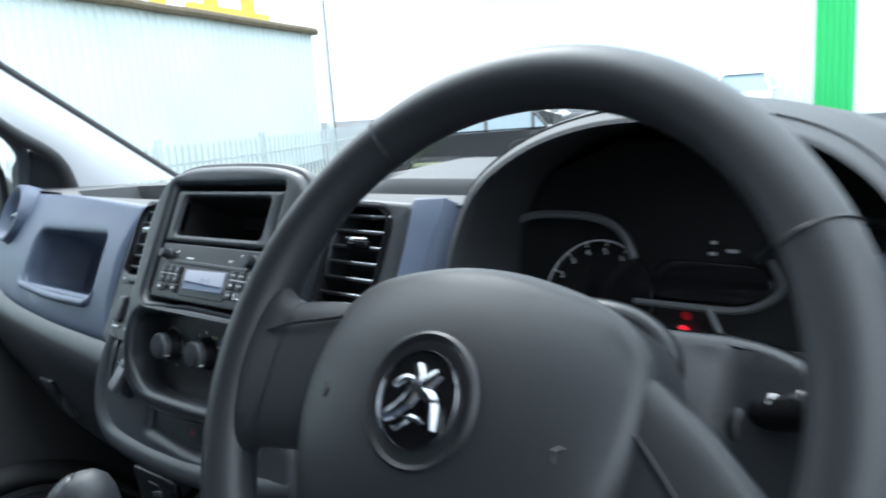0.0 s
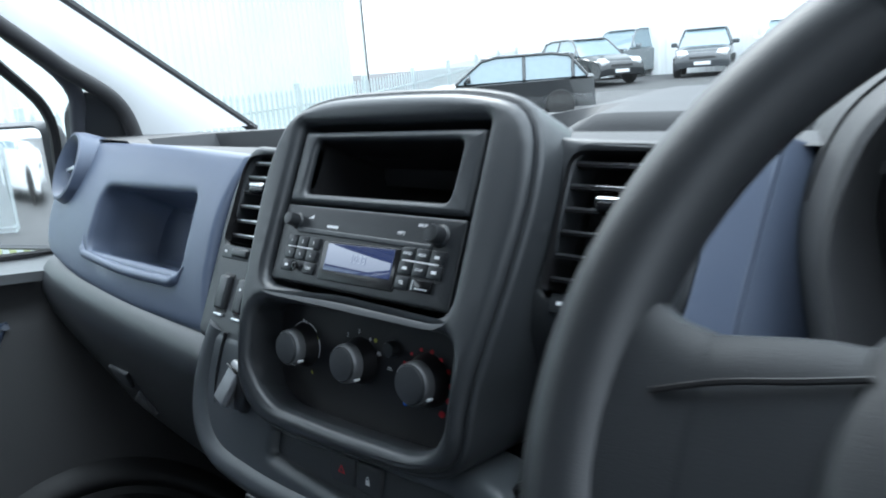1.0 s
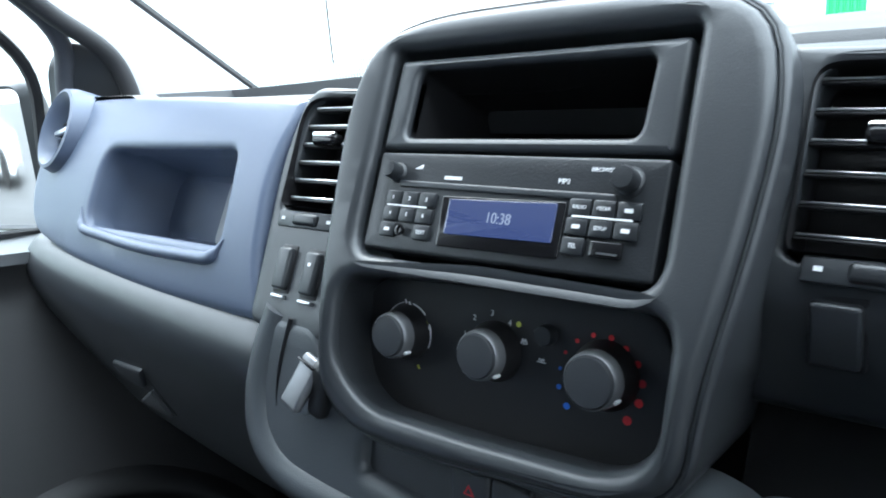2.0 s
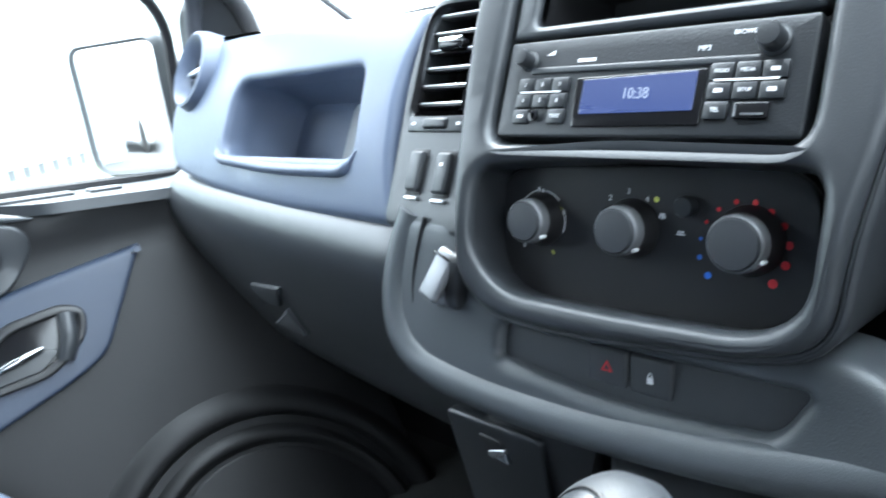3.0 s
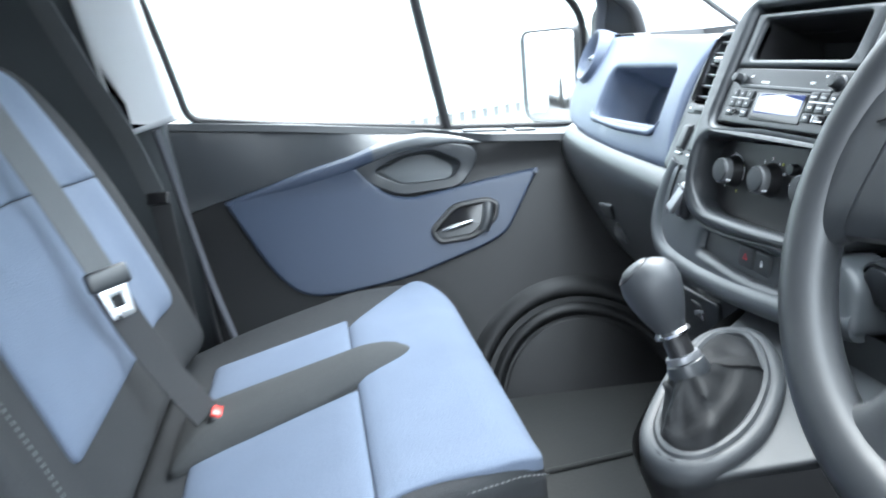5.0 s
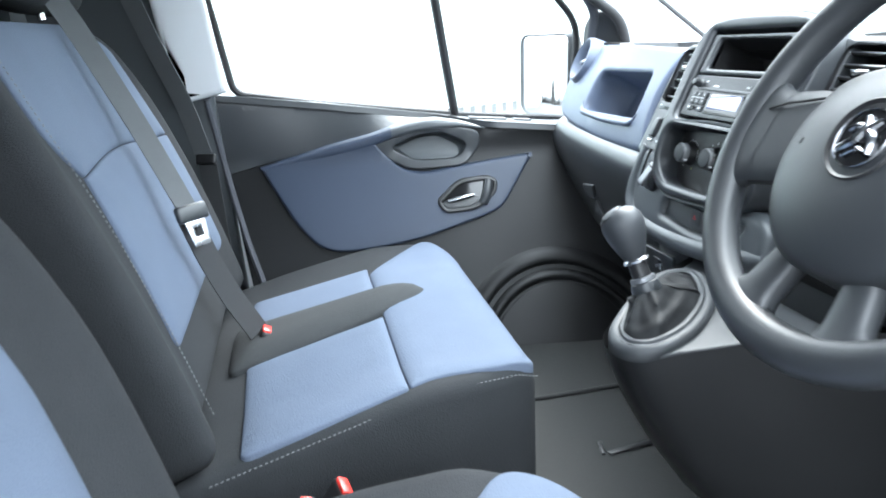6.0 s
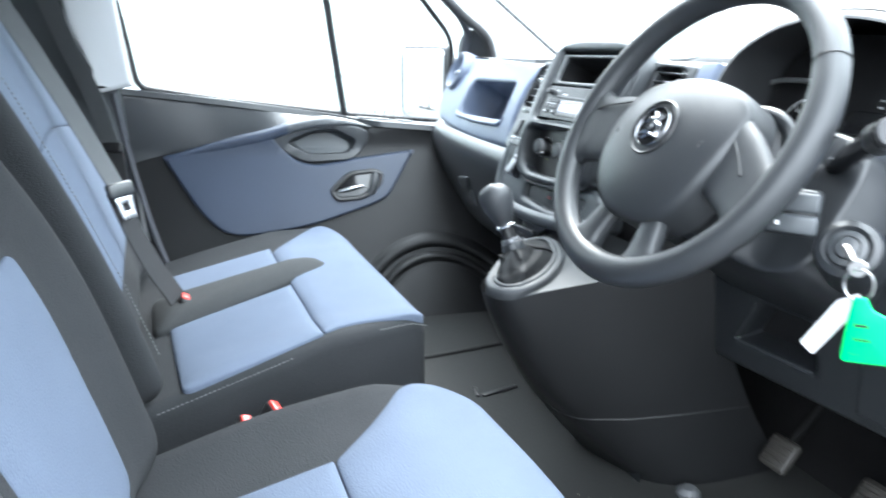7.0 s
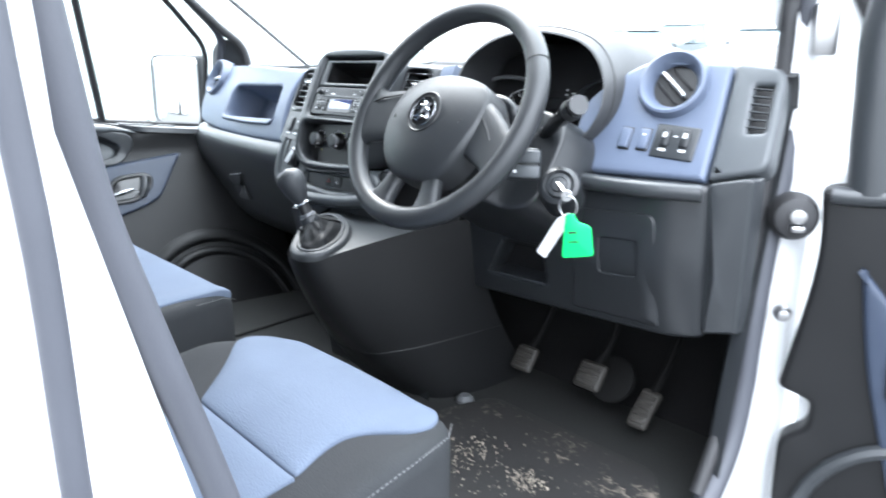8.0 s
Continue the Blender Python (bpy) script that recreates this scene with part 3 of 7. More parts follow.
def round_vent(x, z, turn):
    m = dash_pose(x, z, 0.0)
    ring = part("vent_ring", lathe([(0.030, -0.022), (0.031, -0.010), (0.035, 0.002), (0.041, 0.014), (0.046, 0.022), (0.050, 0.0255), (0.054, 0.024), (0.058, 0.012), (0.060, -0.02)], m, 40), BLUE, dash, "round blue vent ring")
    part("vent_well", lathe([(0.0355, 0.003), (0.033, -0.004), (0.031, -0.012), (0.028, -0.034), (0.0, -0.035)], m, 32), BLACK, ring)
    for k in (-1, 0, 1):
        wd = 0.066 if k == 0 else 0.052
        part("vent_vane", block(m @ pose(0, 0, 0, 0, 0, turn) @ pose(0, 0.016 * k, 0.002) @ pose(0, 0, 0, 12, 0, 0), (wd, 0.0022, 0.013), 0.0008, 1), BLACK, ring)
    part("vent_tab", block(m @ pose(0, 0, 0.012, 0, 0, turn), (0.060, 0.007, 0.006), 0.0025), ALU, ring, "silver vent tab")


round_vent(-0.752, 1.399, 8)
round_vent(0.768, 1.432, -38)


def slat_vent(side, x0, x1, z0, z1):
    """An upright vent beside the stack: frame, dark well, slats, silver tab, thumb wheel."""
    xs = sorted((side * x0, side * x1))
    a = rnd([(xs[0], z0), (xs[1], z0), (xs[1], z1), (xs[0], z1)], [0.006, 0.006, 0.012 if side < 0 else 0.022, 0.022 if side < 0 else 0.012])
    cx = (xs[0] + xs[1]) / 2
    well = part("vent_well", plate(a, [], on_dash, -0.035, 0.01, 0.001), BLACK, dash)
    part("vent_throat", grid(lambda u, v: on_dash(*a[int(u * len(a)) % len(a)], 0.010 - 0.046 * v), len(a), 2, wrap_u=True), BLACK, well)
    n = 6
    for k in range(n):
        z = z0 + (z1 - z0) * (k + 0.55) / n
        m = dash_pose(cx, z, -0.004)
        part("vent_slat", block(m @ pose(0, 0, 0, 12, 0, 0), (xs[1] - xs[0] - 0.002, 0.0026, 0.014), 0.001, 1), BLACK, well)
        part("slat_edge", block(m @ pose(0, 0.0006, 0.0068, 12, 0, 0), (xs[1] - xs[0] - 0.004, 0.0016, 0.0012), 0.0005, 1), ALU, well, "thin silver slat edge")
    m = dash_pose(cx + 0.004, z0 + (z1 - z0) * 0.62, 0.006)
    part("vent_tab", block(m, (0.030, 0.010, 0.012), 0.004, 3), GLOSS_BLACK, well)
    part("tab_cap", block(m @ pose(0, 0.0035, 0.0035), (0.028, 0.004, 0.006), 0.0018, 2), CHROME, well, "bright silver tab cap")


def switch(m, w, h, material=PLASTIC, icon=True, label="black rocker switch"):
    sw = part("switch", block(m @ pose(0, 0, -0.002), (w + 0.004, h + 0.006, 0.006), 0.0015), BLACK, dash, label)
    part("rocker", block(m @ pose(0, 0, 0.002), (w, h, 0.008), 0.0025, 3), material, sw)
    if icon:
        part("icon", block(m @ pose(0, 0.2 * h, 0.0062), (w * 0.22, h * 0.08, 0.0004), 0), WHITE_INK, sw)
    return sw


def on_turned(x, z, d):
    """The dash face beside the stack, which turns under below the vent."""
    return on_dash(x, z, d) + Vector((0, 0.85 * max(0.0, 1.340 - z), 0))


for side in (-1, 1):
    if side < 0:
        out = rnd([(-0.246, 1.262), (-0.140, 1.262), (-0.140, 1.442), (-0.236, 1.446), (-0.252, 1.39), (-0.247, 1.30)], [0.012, 0, 0, 0.02, 0.03, 0.03])
        hole = rnd([(-0.236, 1.350), (-0.168, 1.350), (-0.168, 1.436), (-0.228, 1.436)], [0.006, 0.006, 0.010, 0.024])
    else:
        out = rnd([(0.136, 1.262), (0.246, 1.262), (0.250, 1.30), (0.262, 1.39), (0.258, 1.452), (0.140, 1.456)], [0, 0.012, 0.03, 0.03, 0.01, 0.0])
        hole = rnd([(0.158, 1.355), (0.234, 1.355), (0.236, 1.446), (0.162, 1.446)], [0.006, 0.006, 0.024, 0.012])
    part("vent_surround", plate(dense(out, 0.02), [hole], on_dash if side < 0 else on_turned, 0.006, 0.03, 0.005, 0.025), BEZEL, dash, "charcoal surround of the upright vent")
slat_vent(-1, 0.170, 0.234, 1.352, 1.435)
slat_vent(1, 0.159, 0.234, 1.357, 1.445)
for x in (-0.199, 0.203):
    m = dash_pose(x, 1.343 if x < 0 else 1.350, 0.006)
    w = part("vent_wheel_plate", block(m, (0.072, 0.014, 0.004), 0.0018), BEZEL, dash)
    part("vent_wheel", block(m @ pose(0, 0, 0.002), (0.030, 0.010, 0.006), 0.003, 3), PLASTIC, w, "ribbed thumb wheel")
    for k in (-1, 1):
        part("icon", block(m @ pose(0.028 * k, 0, 0.0023), (0.0042, 0.0026, 0.0004), 0), WHITE_INK, w)
for x in (-0.211, -0.177):
    sw = switch(dash_pose(x, 1.306, 0.006), 0.016, 0.034, BEZEL, x > -0.19, "grey upright rocker switch")
    part("switch_lip", block(dash_pose(x, 1.2855, 0.0075), (0.017, 0.003, 0.004), 0.001), ALU, sw, "bright lower lip")
switch(Matrix.Translation(on_turned(0.184, 1.318, 0.005)) @ pose(0, 0, 0, 100), 0.024, 0.036, PLASTIC_SOFT, False, "grey upright rocker switch")
# black stands in for the shade of the wheel and column on this panel
part("under_vent_panel", plate([(0.135, 1.15), (0.60, 1.15), (0.60, 1.275), (0.135, 1.275)], [], lambda u, v, d: on_dash(u, v, d) + Vector((0, 0.06, 0)), -0.030, 0.02, 0.004, 0.05), BLACK, dash, "panel below the upright vent, blackened for the shade there")


so = part("socket_cover", lathe([(0.026, -0.01), (0.026, 0.0015), (0.0235, 0.003), (0.022, 0.001), (0.0, 0.001)], dash_pose(0.178, 1.226, -0.026) @ pose(0, 0, 0, 34), 36), PLASTIC, dash, "round charcoal socket cover")
part("socket_lid", lathe([(0.0205, 0.0), (0.0200, 0.005), (0.016, 0.007), (0, 0.0075)], dash_pose(0.178, 1.226, -0.026) @ pose(0, 0, 0, 34), 32), PLASTIC, so)


# glovebox below the passenger panel: a rolled, padded form
def glove(u, v):
    x = -0.86 + 0.665 * u
    prof = [(0.712, 1.268), (0.690, 1.268), (0.665, 1.258), (0.650, 1.238), (0.648, 1.21), (0.662, 1.165), (0.685, 1.115), (0.712, 1.06), (0.745, 1.00), (0.80, 0.955), (0.90, 0.945)]
    s = v * (len(prof) - 1)
    k = min(int(s), len(prof) - 2)
    p0, p1, p2, p3 = (prof[min(max(k + o, 0), len(prof) - 1)] for o in (-1, 0, 1, 2))
    t = s - k
    cr = [0.5 * (2 * p1[i] + (p2[i] - p0[i]) * t + (2 * p0[i] - 5 * p1[i] + 4 * p2[i] - p3[i]) * t * t + (3 * p1[i] - p0[i] - 3 * p2[i] + p3[i]) * t ** 3) for i in (0, 1)]
    end = max(0, (u - 0.93) / 0.07)
    end2 = max(0, (0.08 - u) / 0.08)
    return Vector((x, cr[0] + 0.085 * x * x + 0.03 * end * end + 0.03 * end2 ** 2, cr[1]))


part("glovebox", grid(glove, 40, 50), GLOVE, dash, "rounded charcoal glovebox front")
lt = thing("glovebox_latch", "dark glovebox latch with a pale grey pull", "latch")


def on_glove(x, z, d):
    y = 0.662 + (1.165 - z) * 0.47 + 0.085 * x * x
    return Vector((x, y, z)) + Vector((0, -0.9, -0.42)) * d


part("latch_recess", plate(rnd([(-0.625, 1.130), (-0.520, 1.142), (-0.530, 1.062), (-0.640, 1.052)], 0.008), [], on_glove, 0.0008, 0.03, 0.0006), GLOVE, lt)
part("latch_flap", plate(rnd([(-0.615, 1.131), (-0.505, 1.150), (-0.552, 1.108), (-0.618, 1.096)], [0.006, 0.004, 0.006, 0.012]), [], on_glove, 0.0060, 0.012, 0.003), SHELF, lt)
part("latch_pull", plate(rnd([(-0.645, 1.052), (-0.536, 1.108), (-0.540, 1.060)], [0.003, 0.003, 0.006]), [], on_glove, 0.0055, 0.012, 0.003), HOUSING, lt, "pale grey latch pull")

# ---- centre stack ----
bez = rnd([(-0.128, 1.292), (-0.137, 1.36), (-0.144, 1.43), (-0.132, 1.474), (-0.085, 1.487), (0.0, 1.4895), (0.085, 1.488), (0.140, 1.478), (0.153, 1.43), (0.147, 1.36), (0.136, 1.29), (0.132, 1.248), (0.10, 1.232), (-0.04, 1.219), (-0.10, 1.220), (-0.130, 1.246)],
          [0.02, 0.03, 0.03, 0.03, 0.03, 0.04, 0.03, 0.03, 0.03, 0.03, 0.02, 0.03, 0.03, 0.04, 0.03, 0.02], 4)
upper = rnd([(-0.107, 1.336), (0.112, 1.338), (0.108, 1.470), (-0.109, 1.467)], [0.018, 0.018, 0.006, 0.006])
clim = rnd([(-0.113, 1.322), (-0.115, 1.262), (-0.085, 1.238), (0.0, 1.239), (0.095, 1.244), (0.122, 1.265), (0.123, 1.330), (0.0, 1.331)], [0.018, 0.02, 0.02, 0.02, 0.02, 0.02, 0.018, 0.02], 5)
stack = thing("centre_stack", "charcoal bezel round the radio and heater controls", "dashboard panel")
part("bezel", plate(dense(bez, 0.015), [dense(upper, 0.015), dense(clim, 0.015)], on_stack, 0.014, 0.07, 0.008, 0.012, 4, 0.012), BEZEL, stack, "satin charcoal bezel with rounded edges")
part("radio_surround", grid(lambda u, v: on_stack(*upper[int(u * len(upper)) % len(upper)], 0.004 - 0.03 * v), len(upper), 2, wrap_u=True), BEZEL, stack)
outer_side = inset(dense(bez, 0.015), -0.006)
part("stack_hood", plate(outer_side, [inset(dense(bez, 0.015), 0.002)], on_stack, 0.006, 0.10, 0.005, 0.0), BEZEL, stack, "charcoal hood behind the bezel")
clim_in = dense(clim, 0.01)


def well(u, v):
    """The sloping wall from the bezel's opening down to the heater panel."""
    k = int(u * len(clim_in)) % len(clim_in)
    p = inset(clim_in, 0.006 * v ** 0.8)[k]
    p = (p[0], p[1] - 0.014 * v * min(1.0, max(0.0, (1.285 - p[1]) / 0.03)))
    a, b = on_stack(p[0], p[1], 0.004), Vector((p[0], 0.677 + 0.20 * (p[1] - 1.30), p[1]))
    return a.lerp(b, v)


part("heater_well", grid(well, len(clim_in), 5, wrap_u=True), PLASTIC, stack, "sloping satin wall round the heater panel")

pk = thing("storage_tray", "open dark storage tray above the radio", "storage tray")
pf = rnd([(-0.103, 1.4030), (0.105, 1.4050), (0.104, 1.464), (-0.104, 1.461)], 0.004)
ph = rnd([(-0.086, 1.411), (0.084, 1.413), (0.085, 1.4565), (-0.086, 1.455)], 0.007)
part("tray_frame", plate(pf, [ph], on_stack, 0.008, 0.015, 0.004, 0.02, 3, 0.012), BEZEL, pk, "charcoal frame with bevelled lip")
part("tray_well", grid(lambda u, v: on_stack(*ph[int(u * len(ph)) % len(ph)], 0.002 - 0.12 * v), len(ph), 4, wrap_u=True), BLACK, pk)
part("tray_back", plate(inset(ph, -0.002), [], on_stack, -0.112, 0.004, 0.001), BLACK, pk)

radio = thing("car_radio", "black car radio with a lit blue display showing the time", "radio")
rf = rnd([(-0.102, 1.341), (0.106, 1.343), (0.1050, 1.4030), (-0.1035, 1.4015)], 0.003)
part("faceplate", plate(rf, [], on_stack, 0.007, 0.02, 0.002, 0.02), PLASTIC, radio, "matt black face")
part("cd_ledge", plate(rnd([(-0.080, 1.380), (0.078, 1.380), (0.078, 1.384), (-0.080, 1.384)], 0.0015), [], on_stack, 0.0085, 0.004, 0.001), PLASTIC_SOFT, radio)
part("display_window", plate(rnd([(-0.0385, 1.3472), (0.0495, 1.3487), (0.0490, 1.3785), (-0.0410, 1.3765)], 0.002), [], on_stack, 0.0082, 0.004, 0.0008), GLOSS_BLACK, radio, "gloss black display window")
part("display", plate(rnd([(-0.0335, 1.3548), (0.0440, 1.3565), (0.0435, 1.3772), (-0.0338, 1.3748)], 0.001), [], on_stack, 0.0088, 0.003, 0.0003), LCD, radio, "lit blue display")
words("10:38", 0.0098, stack_pose(0.0055, 1.3658, 0.0091), LCD_TEXT, radio, "clock_digits", 0.85)
for x, z, r in ((-0.0835, 1.3885, 0.0058), (0.0835, 1.3905, 0.0072)):
    m = stack_pose(x, z, 0.007)
    k = part("radio_knob", lathe([(r * 1.25, 0), (r * 1.2, 0.001), (r, 0.002), (r * 0.97, 0.0095), (r * 0.85, 0.0115), (0, 0.012)], m, 24), PLASTIC, radio, "black ribbed rotary knob")


def keys(rows, x0, z0, w, h, gap):
    for j, row in enumerate(rows):
        for i, txt in enumerate(row):
            if txt is None:
                continue
            t, span = txt if isinstance(txt, tuple) else (txt, 1)
            x = x0 + i * (w + gap) + (span - 1) * (w + gap) / 2
            m = stack_pose(x, z0 - j * (h + gap), 0.0075)
            b = part("radio_key", block(m, (w * span + gap * (span - 1), h * 1.12, 0.004), 0.0012), PLASTIC, radio)
            if t and t[0] == "#":
                part("icon", block(m @ pose(0, 0, 0.0021), (w * 0.35, h * 0.25, 0.0002), 0), WHITE_INK, b)
            elif t:
                words(t, min(h * 0.44, 0.0037 if len(t) < 5 else 0.0031), m @ pose(0, 0, 0.0021), WHITE_INK, b, "lettering", 0.9)


keys([["1", "2", "3"], ["4", "5", "6"], ["#", None, None]], -0.0810, 1.3728, 0.0135, 0.0088, 0.0009)
keys([["TEXT"]], -0.0515, 1.3535, 0.0135, 0.0088, 0.0009)
keys([["RADIO", "MEDIA", "#"], ["#", "SETUP", "#"], ["TEL", None, None]], 0.0580, 1.3760, 0.0138, 0.0090, 0.0009)
part("key_bar", block(stack_pose(0.0725, 1.3712, 0.0098), (0.036, 0.0011, 0.0004), 0), WHITE_INK, radio)
part("key_bar", block(stack_pose(-0.0675, 1.3682, 0.0098), (0.034, 0.0009, 0.0004), 0), WHITE_INK, radio)
part("aux_socket", lathe([(0.0036, 0), (0.0036, 0.0012), (0.0022, 0.0014), (0.0020, -0.004), (0, -0.004)], stack_pose(-0.0690, 1.3535, 0.0096), 16), GLOSS_BLACK, radio)
usb = part("usb_socket", block(stack_pose(0.0780, 1.3560, 0.0085), (0.019, 0.0088, 0.003), 0.0008), GLOSS_BLACK, radio, "usb socket with metal rim")
part("usb_contact", block(stack_pose(0.0700, 1.3560, 0.0102), (0.001, 0.0072, 0.0006), 0), ALU, usb)
part("usb_contact", block(stack_pose(0.0795, 1.3540, 0.0102), (0.012, 0.0010, 0.0006), 0), ALU, usb)
words("BROWSE", 0.0036, stack_pose(0.0670, 1.3960, 0.0072), WHITE_INK, radio)
words("MP3", 0.0044, stack_pose(0.0440, 1.3890, 0.0072), WHITE_INK, radio)
part("wireless_bar", block(stack_pose(-0.0360, 1.3872, 0.0072), (0.014, 0.0022, 0.0002), 0), WHITE_INK, radio)
part("volume_mark", plate([(-0.0700, 1.3915), (-0.0630, 1.3915), (-0.0630, 1.3945)], [], on_stack, 0.0072, 0.0004, 0.0001), WHITE_INK, radio)

def on_panel(x, z, d):
    """The recessed heater panel, 25 mm behind the bezel."""
    return Vector((x, 0.675 + 0.20 * (z - 1.30), z)) + Vector((0, -0.981, 0.196)) * d


def panel_pose(x, z, d=0.0):
    return Matrix.Translation(on_panel(x, z, d)) @ pose(0, 0, 0, 90 - 11.3)


heater = thing("heater_controls", "black heater panel with three rotary knobs and coloured marks", "heater control")
HP = 0.0
panel = rnd([(-0.108, 1.296), (-0.094, 1.311), (0.0, 1.316), (0.092, 1.319), (0.104, 1.312), (0.110, 1.252), (0.092, 1.240), (0.0, 1.235), (-0.070, 1.233), (-0.106, 1.242)], [0.02, 0.012, 0.05, 0.01, 0.01, 0.014, 0.014, 0.05, 0.03, 0.012], 5)
part("panel_face", plate(inset(panel if area(panel) > 0 else panel[::-1], -0.008), [], on_panel, HP, 0.006, 0.001, 0.006), BLACK, heater)


def heater_knob(x, z, r, turn):
    m = panel_pose(x, z, HP)
    k = part("heater_knob", lathe([(r * 1.30, 0), (r * 1.28, 0.003), (r * 1.14, 0.008), (r * 1.08, 0.012)], m, 36), BLACK, heater, "black skirt")
    part("knob_side", lathe([(r * 1.10, 0.006), (r * 1.06, 0.017), (r * 1.03, 0.0195), (r * 0.96, 0.0205), (r * 0.93, 0.0195)], m, 36), RING, k, "satin silver-grey knob rim")
    part("knob_cap", lathe([(r * 0.95, 0.014), (r * 0.94, 0.0210), (r * 0.88, 0.0225), (r * 0.5, 0.0232), (0, 0.0234)], m, 36), KNOB, k, "soft black knob face")
    part("knob_pointer", block(m @ pose(0, 0, 0.015, 0, 0, turn) @ pose(r * 1.09, 0, 0), (0.0026, 0.0026, 0.006), 0.0008), WHITE_INK, k)


HK = ((-0.073, 1.284, 0.0148), (0.0, 1.285, 0.0150), (0.076, 1.286, 0.0158))
for (x, z, r), turn in zip(HK, (-38, -42, -30)):
    heater_knob(x, z, r, turn)
part("fan_button", lathe([(0.0066, 0), (0.0064, 0.006), (0.0056, 0.0075), (0, 0.008)], panel_pose(0.0375, 1.3020, HP), 24), PLASTIC, heater, "small round black button")
for k, (x, z) in enumerate(((0.050, 1.294), (0.057, 1.302), (0.067, 1.307), (0.078, 1.3075), (0.087, 1.303), (0.0945, 1.296), (0.0980, 1.286), (0.0970, 1.275), (0.091, 1.264))):
    s = 0.0012 + 0.00019 * k
    part("heat_mark", lathe([(s, 0), (s, 0.0004), (0, 0.0004)], panel_pose(x, z, HP + 0.0004), 8 if k < 6 else 12), RED_INK, heater)
for k, (x, z) in enumerate(((0.047, 1.284), (0.047, 1.273), (0.053, 1.263))):
    s = 0.0012 + 0.0005 * k
    part("cold_mark", lathe([(s, 0), (s, 0.0004), (0, 0.0004)], panel_pose(x, z, HP + 0.0004), 8), BLUE_INK, heater)
for a0, a1 in ((-62, -14), (10, 46), (66, 112)):
    arc = [panel_pose(HK[0][0], HK[0][1], HP + 0.0006) @ Vector((0.0205 * math.sin(radians(a0 + (a1 - a0) * k / 10)), 0.0205 * math.cos(radians(a0 + (a1 - a0) * k / 10)), 0)) for k in range(11)]
    part("dial_arc", tube(arc, 0.0004, 5), WHITE_INK, heater)
for x, z, ma in ((-0.076, 1.3045, WHITE_INK), (-0.0725, 1.3035, WHITE_INK), (-0.057, 1.293, YELLOW_INK), (-0.0555, 1.290, WHITE_INK), (-0.062, 1.262, YELLOW_INK), (-0.090, 1.292, WHITE_INK), (-0.088, 1.264, WHITE_INK)):
    part("airflow_mark", block(panel_pose(x, z, HP + 0.0005) @ pose(0, 0, 0, 0, 0, x * 900), (0.0030, 0.0016, 0.0003), 0), ma, heater)
arc = [panel_pose(HK[1][0], HK[1][1], HP + 0.0008) @ Vector((0.0172 * math.sin(radians(-48 + 42 * k / 8)), 0.0172 * math.cos(radians(-48 + 42 * k / 8)), 0)) for k in range(9)]
part("fan_arc", tube(arc, 0.0011, 5), RED_INK, heater)
for txt, x, z in (("0", -0.0255, 1.2790), ("1", -0.0240, 1.2915), ("2", -0.0170, 1.3030), ("3", -0.0035, 1.3080), ("4", 0.0100, 1.3040)):
    words(txt, 0.0052, panel_pose(x, z, HP + 0.0004), WHITE_INK, heater)
part("fan_mark", lathe([(0.0018, 0), (0.0018, 0.0003), (0, 0.0003)], panel_pose(0.0165, 1.3045, HP + 0.0004), 10), YELLOW_INK, heater)
for x, z in ((0.021, 1.2945), (0.034, 1.286)):
    q = panel_pose(x, z, HP + 0.0004)
    for k in (-1, 0, 1):
        part("icon", block(q @ pose(0.0014 * k, 0.0004 * k * k, 0, 0, 0, 20 * k), (0.0010, 0.0034 if x < 0.03 else 0.0014, 0.0003), 0), WHITE_INK, heater)
part("icon", block(panel_pose(0.034, 1.2848, HP + 0.0004), (0.0058, 0.0007, 0.0003), 0), WHITE_INK, heater)


# lower stack: broad rounded band with a shallow tray and two buttons
def low_y(z):
    return 0.640 + 0.26 * (z - 1.18) if z > 1.165 else 0.636 + 0.02 * (1.165 - z)


def on_low(x, z, d):
    return Vector((x, low_y(z) + 0.25 * x * x * 0.3, z)) + Vector((0, -1, 0.1)).normalized() * d


low = thing("lower_stack", "charcoal lower console band with a shallow tray", "console")
band = rnd([(-0.228, 1.276), (-0.160, 1.276), (-0.13, 1.245), (-0.10, 1.226), (-0.04, 1.2205), (0.09, 1.231), (0.130, 1.236), (0.168, 1.222), (0.180, 1.166), (0.15, 1.160), (0.0, 1.144), (-0.10, 1.136), (-0.195, 1.146), (-0.240, 1.20)],
           [0.008, 0.01, 0.02, 0.02, 0.03, 0.03, 0.02, 0.02, 0.02, 0.01, 0.05, 0.05, 0.04, 0.05], 5)
tray = rnd([(-0.099, 1.183), (0.0, 1.176), (0.104, 1.184), (0.120, 1.212), (0.0, 1.210), (-0.098, 1.208)], [0.006, 0.03, 0.012, 0.006, 0.03, 0.006])
part("band", plate(dense(band, 0.015), [dense(tray, 0.015)], on_low, 0.006, 0.05, 0.010, 0.014, 4, 0.012), BAND, low, "rounded grey band")
part("tray_floor", plate(inset(tray, -0.003), [], on_low, -0.004, 0.004, 0.001), SHELF, low)
roll = smooth_path([on_low(x, z, d) for x, z, d in ((-0.212, 1.276, -0.008), (-0.222, 1.245, -0.006), (-0.226, 1.210, -0.004), (-0.216, 1.178, -0.003), (-0.186, 1.157, -0.002), (-0.130, 1.150, -0.002), (-0.052, 1.150, -0.002), (0.045, 1.158, -0.003), (0.110, 1.167, -0.004), (0.172, 1.178, -0.010))], 6)
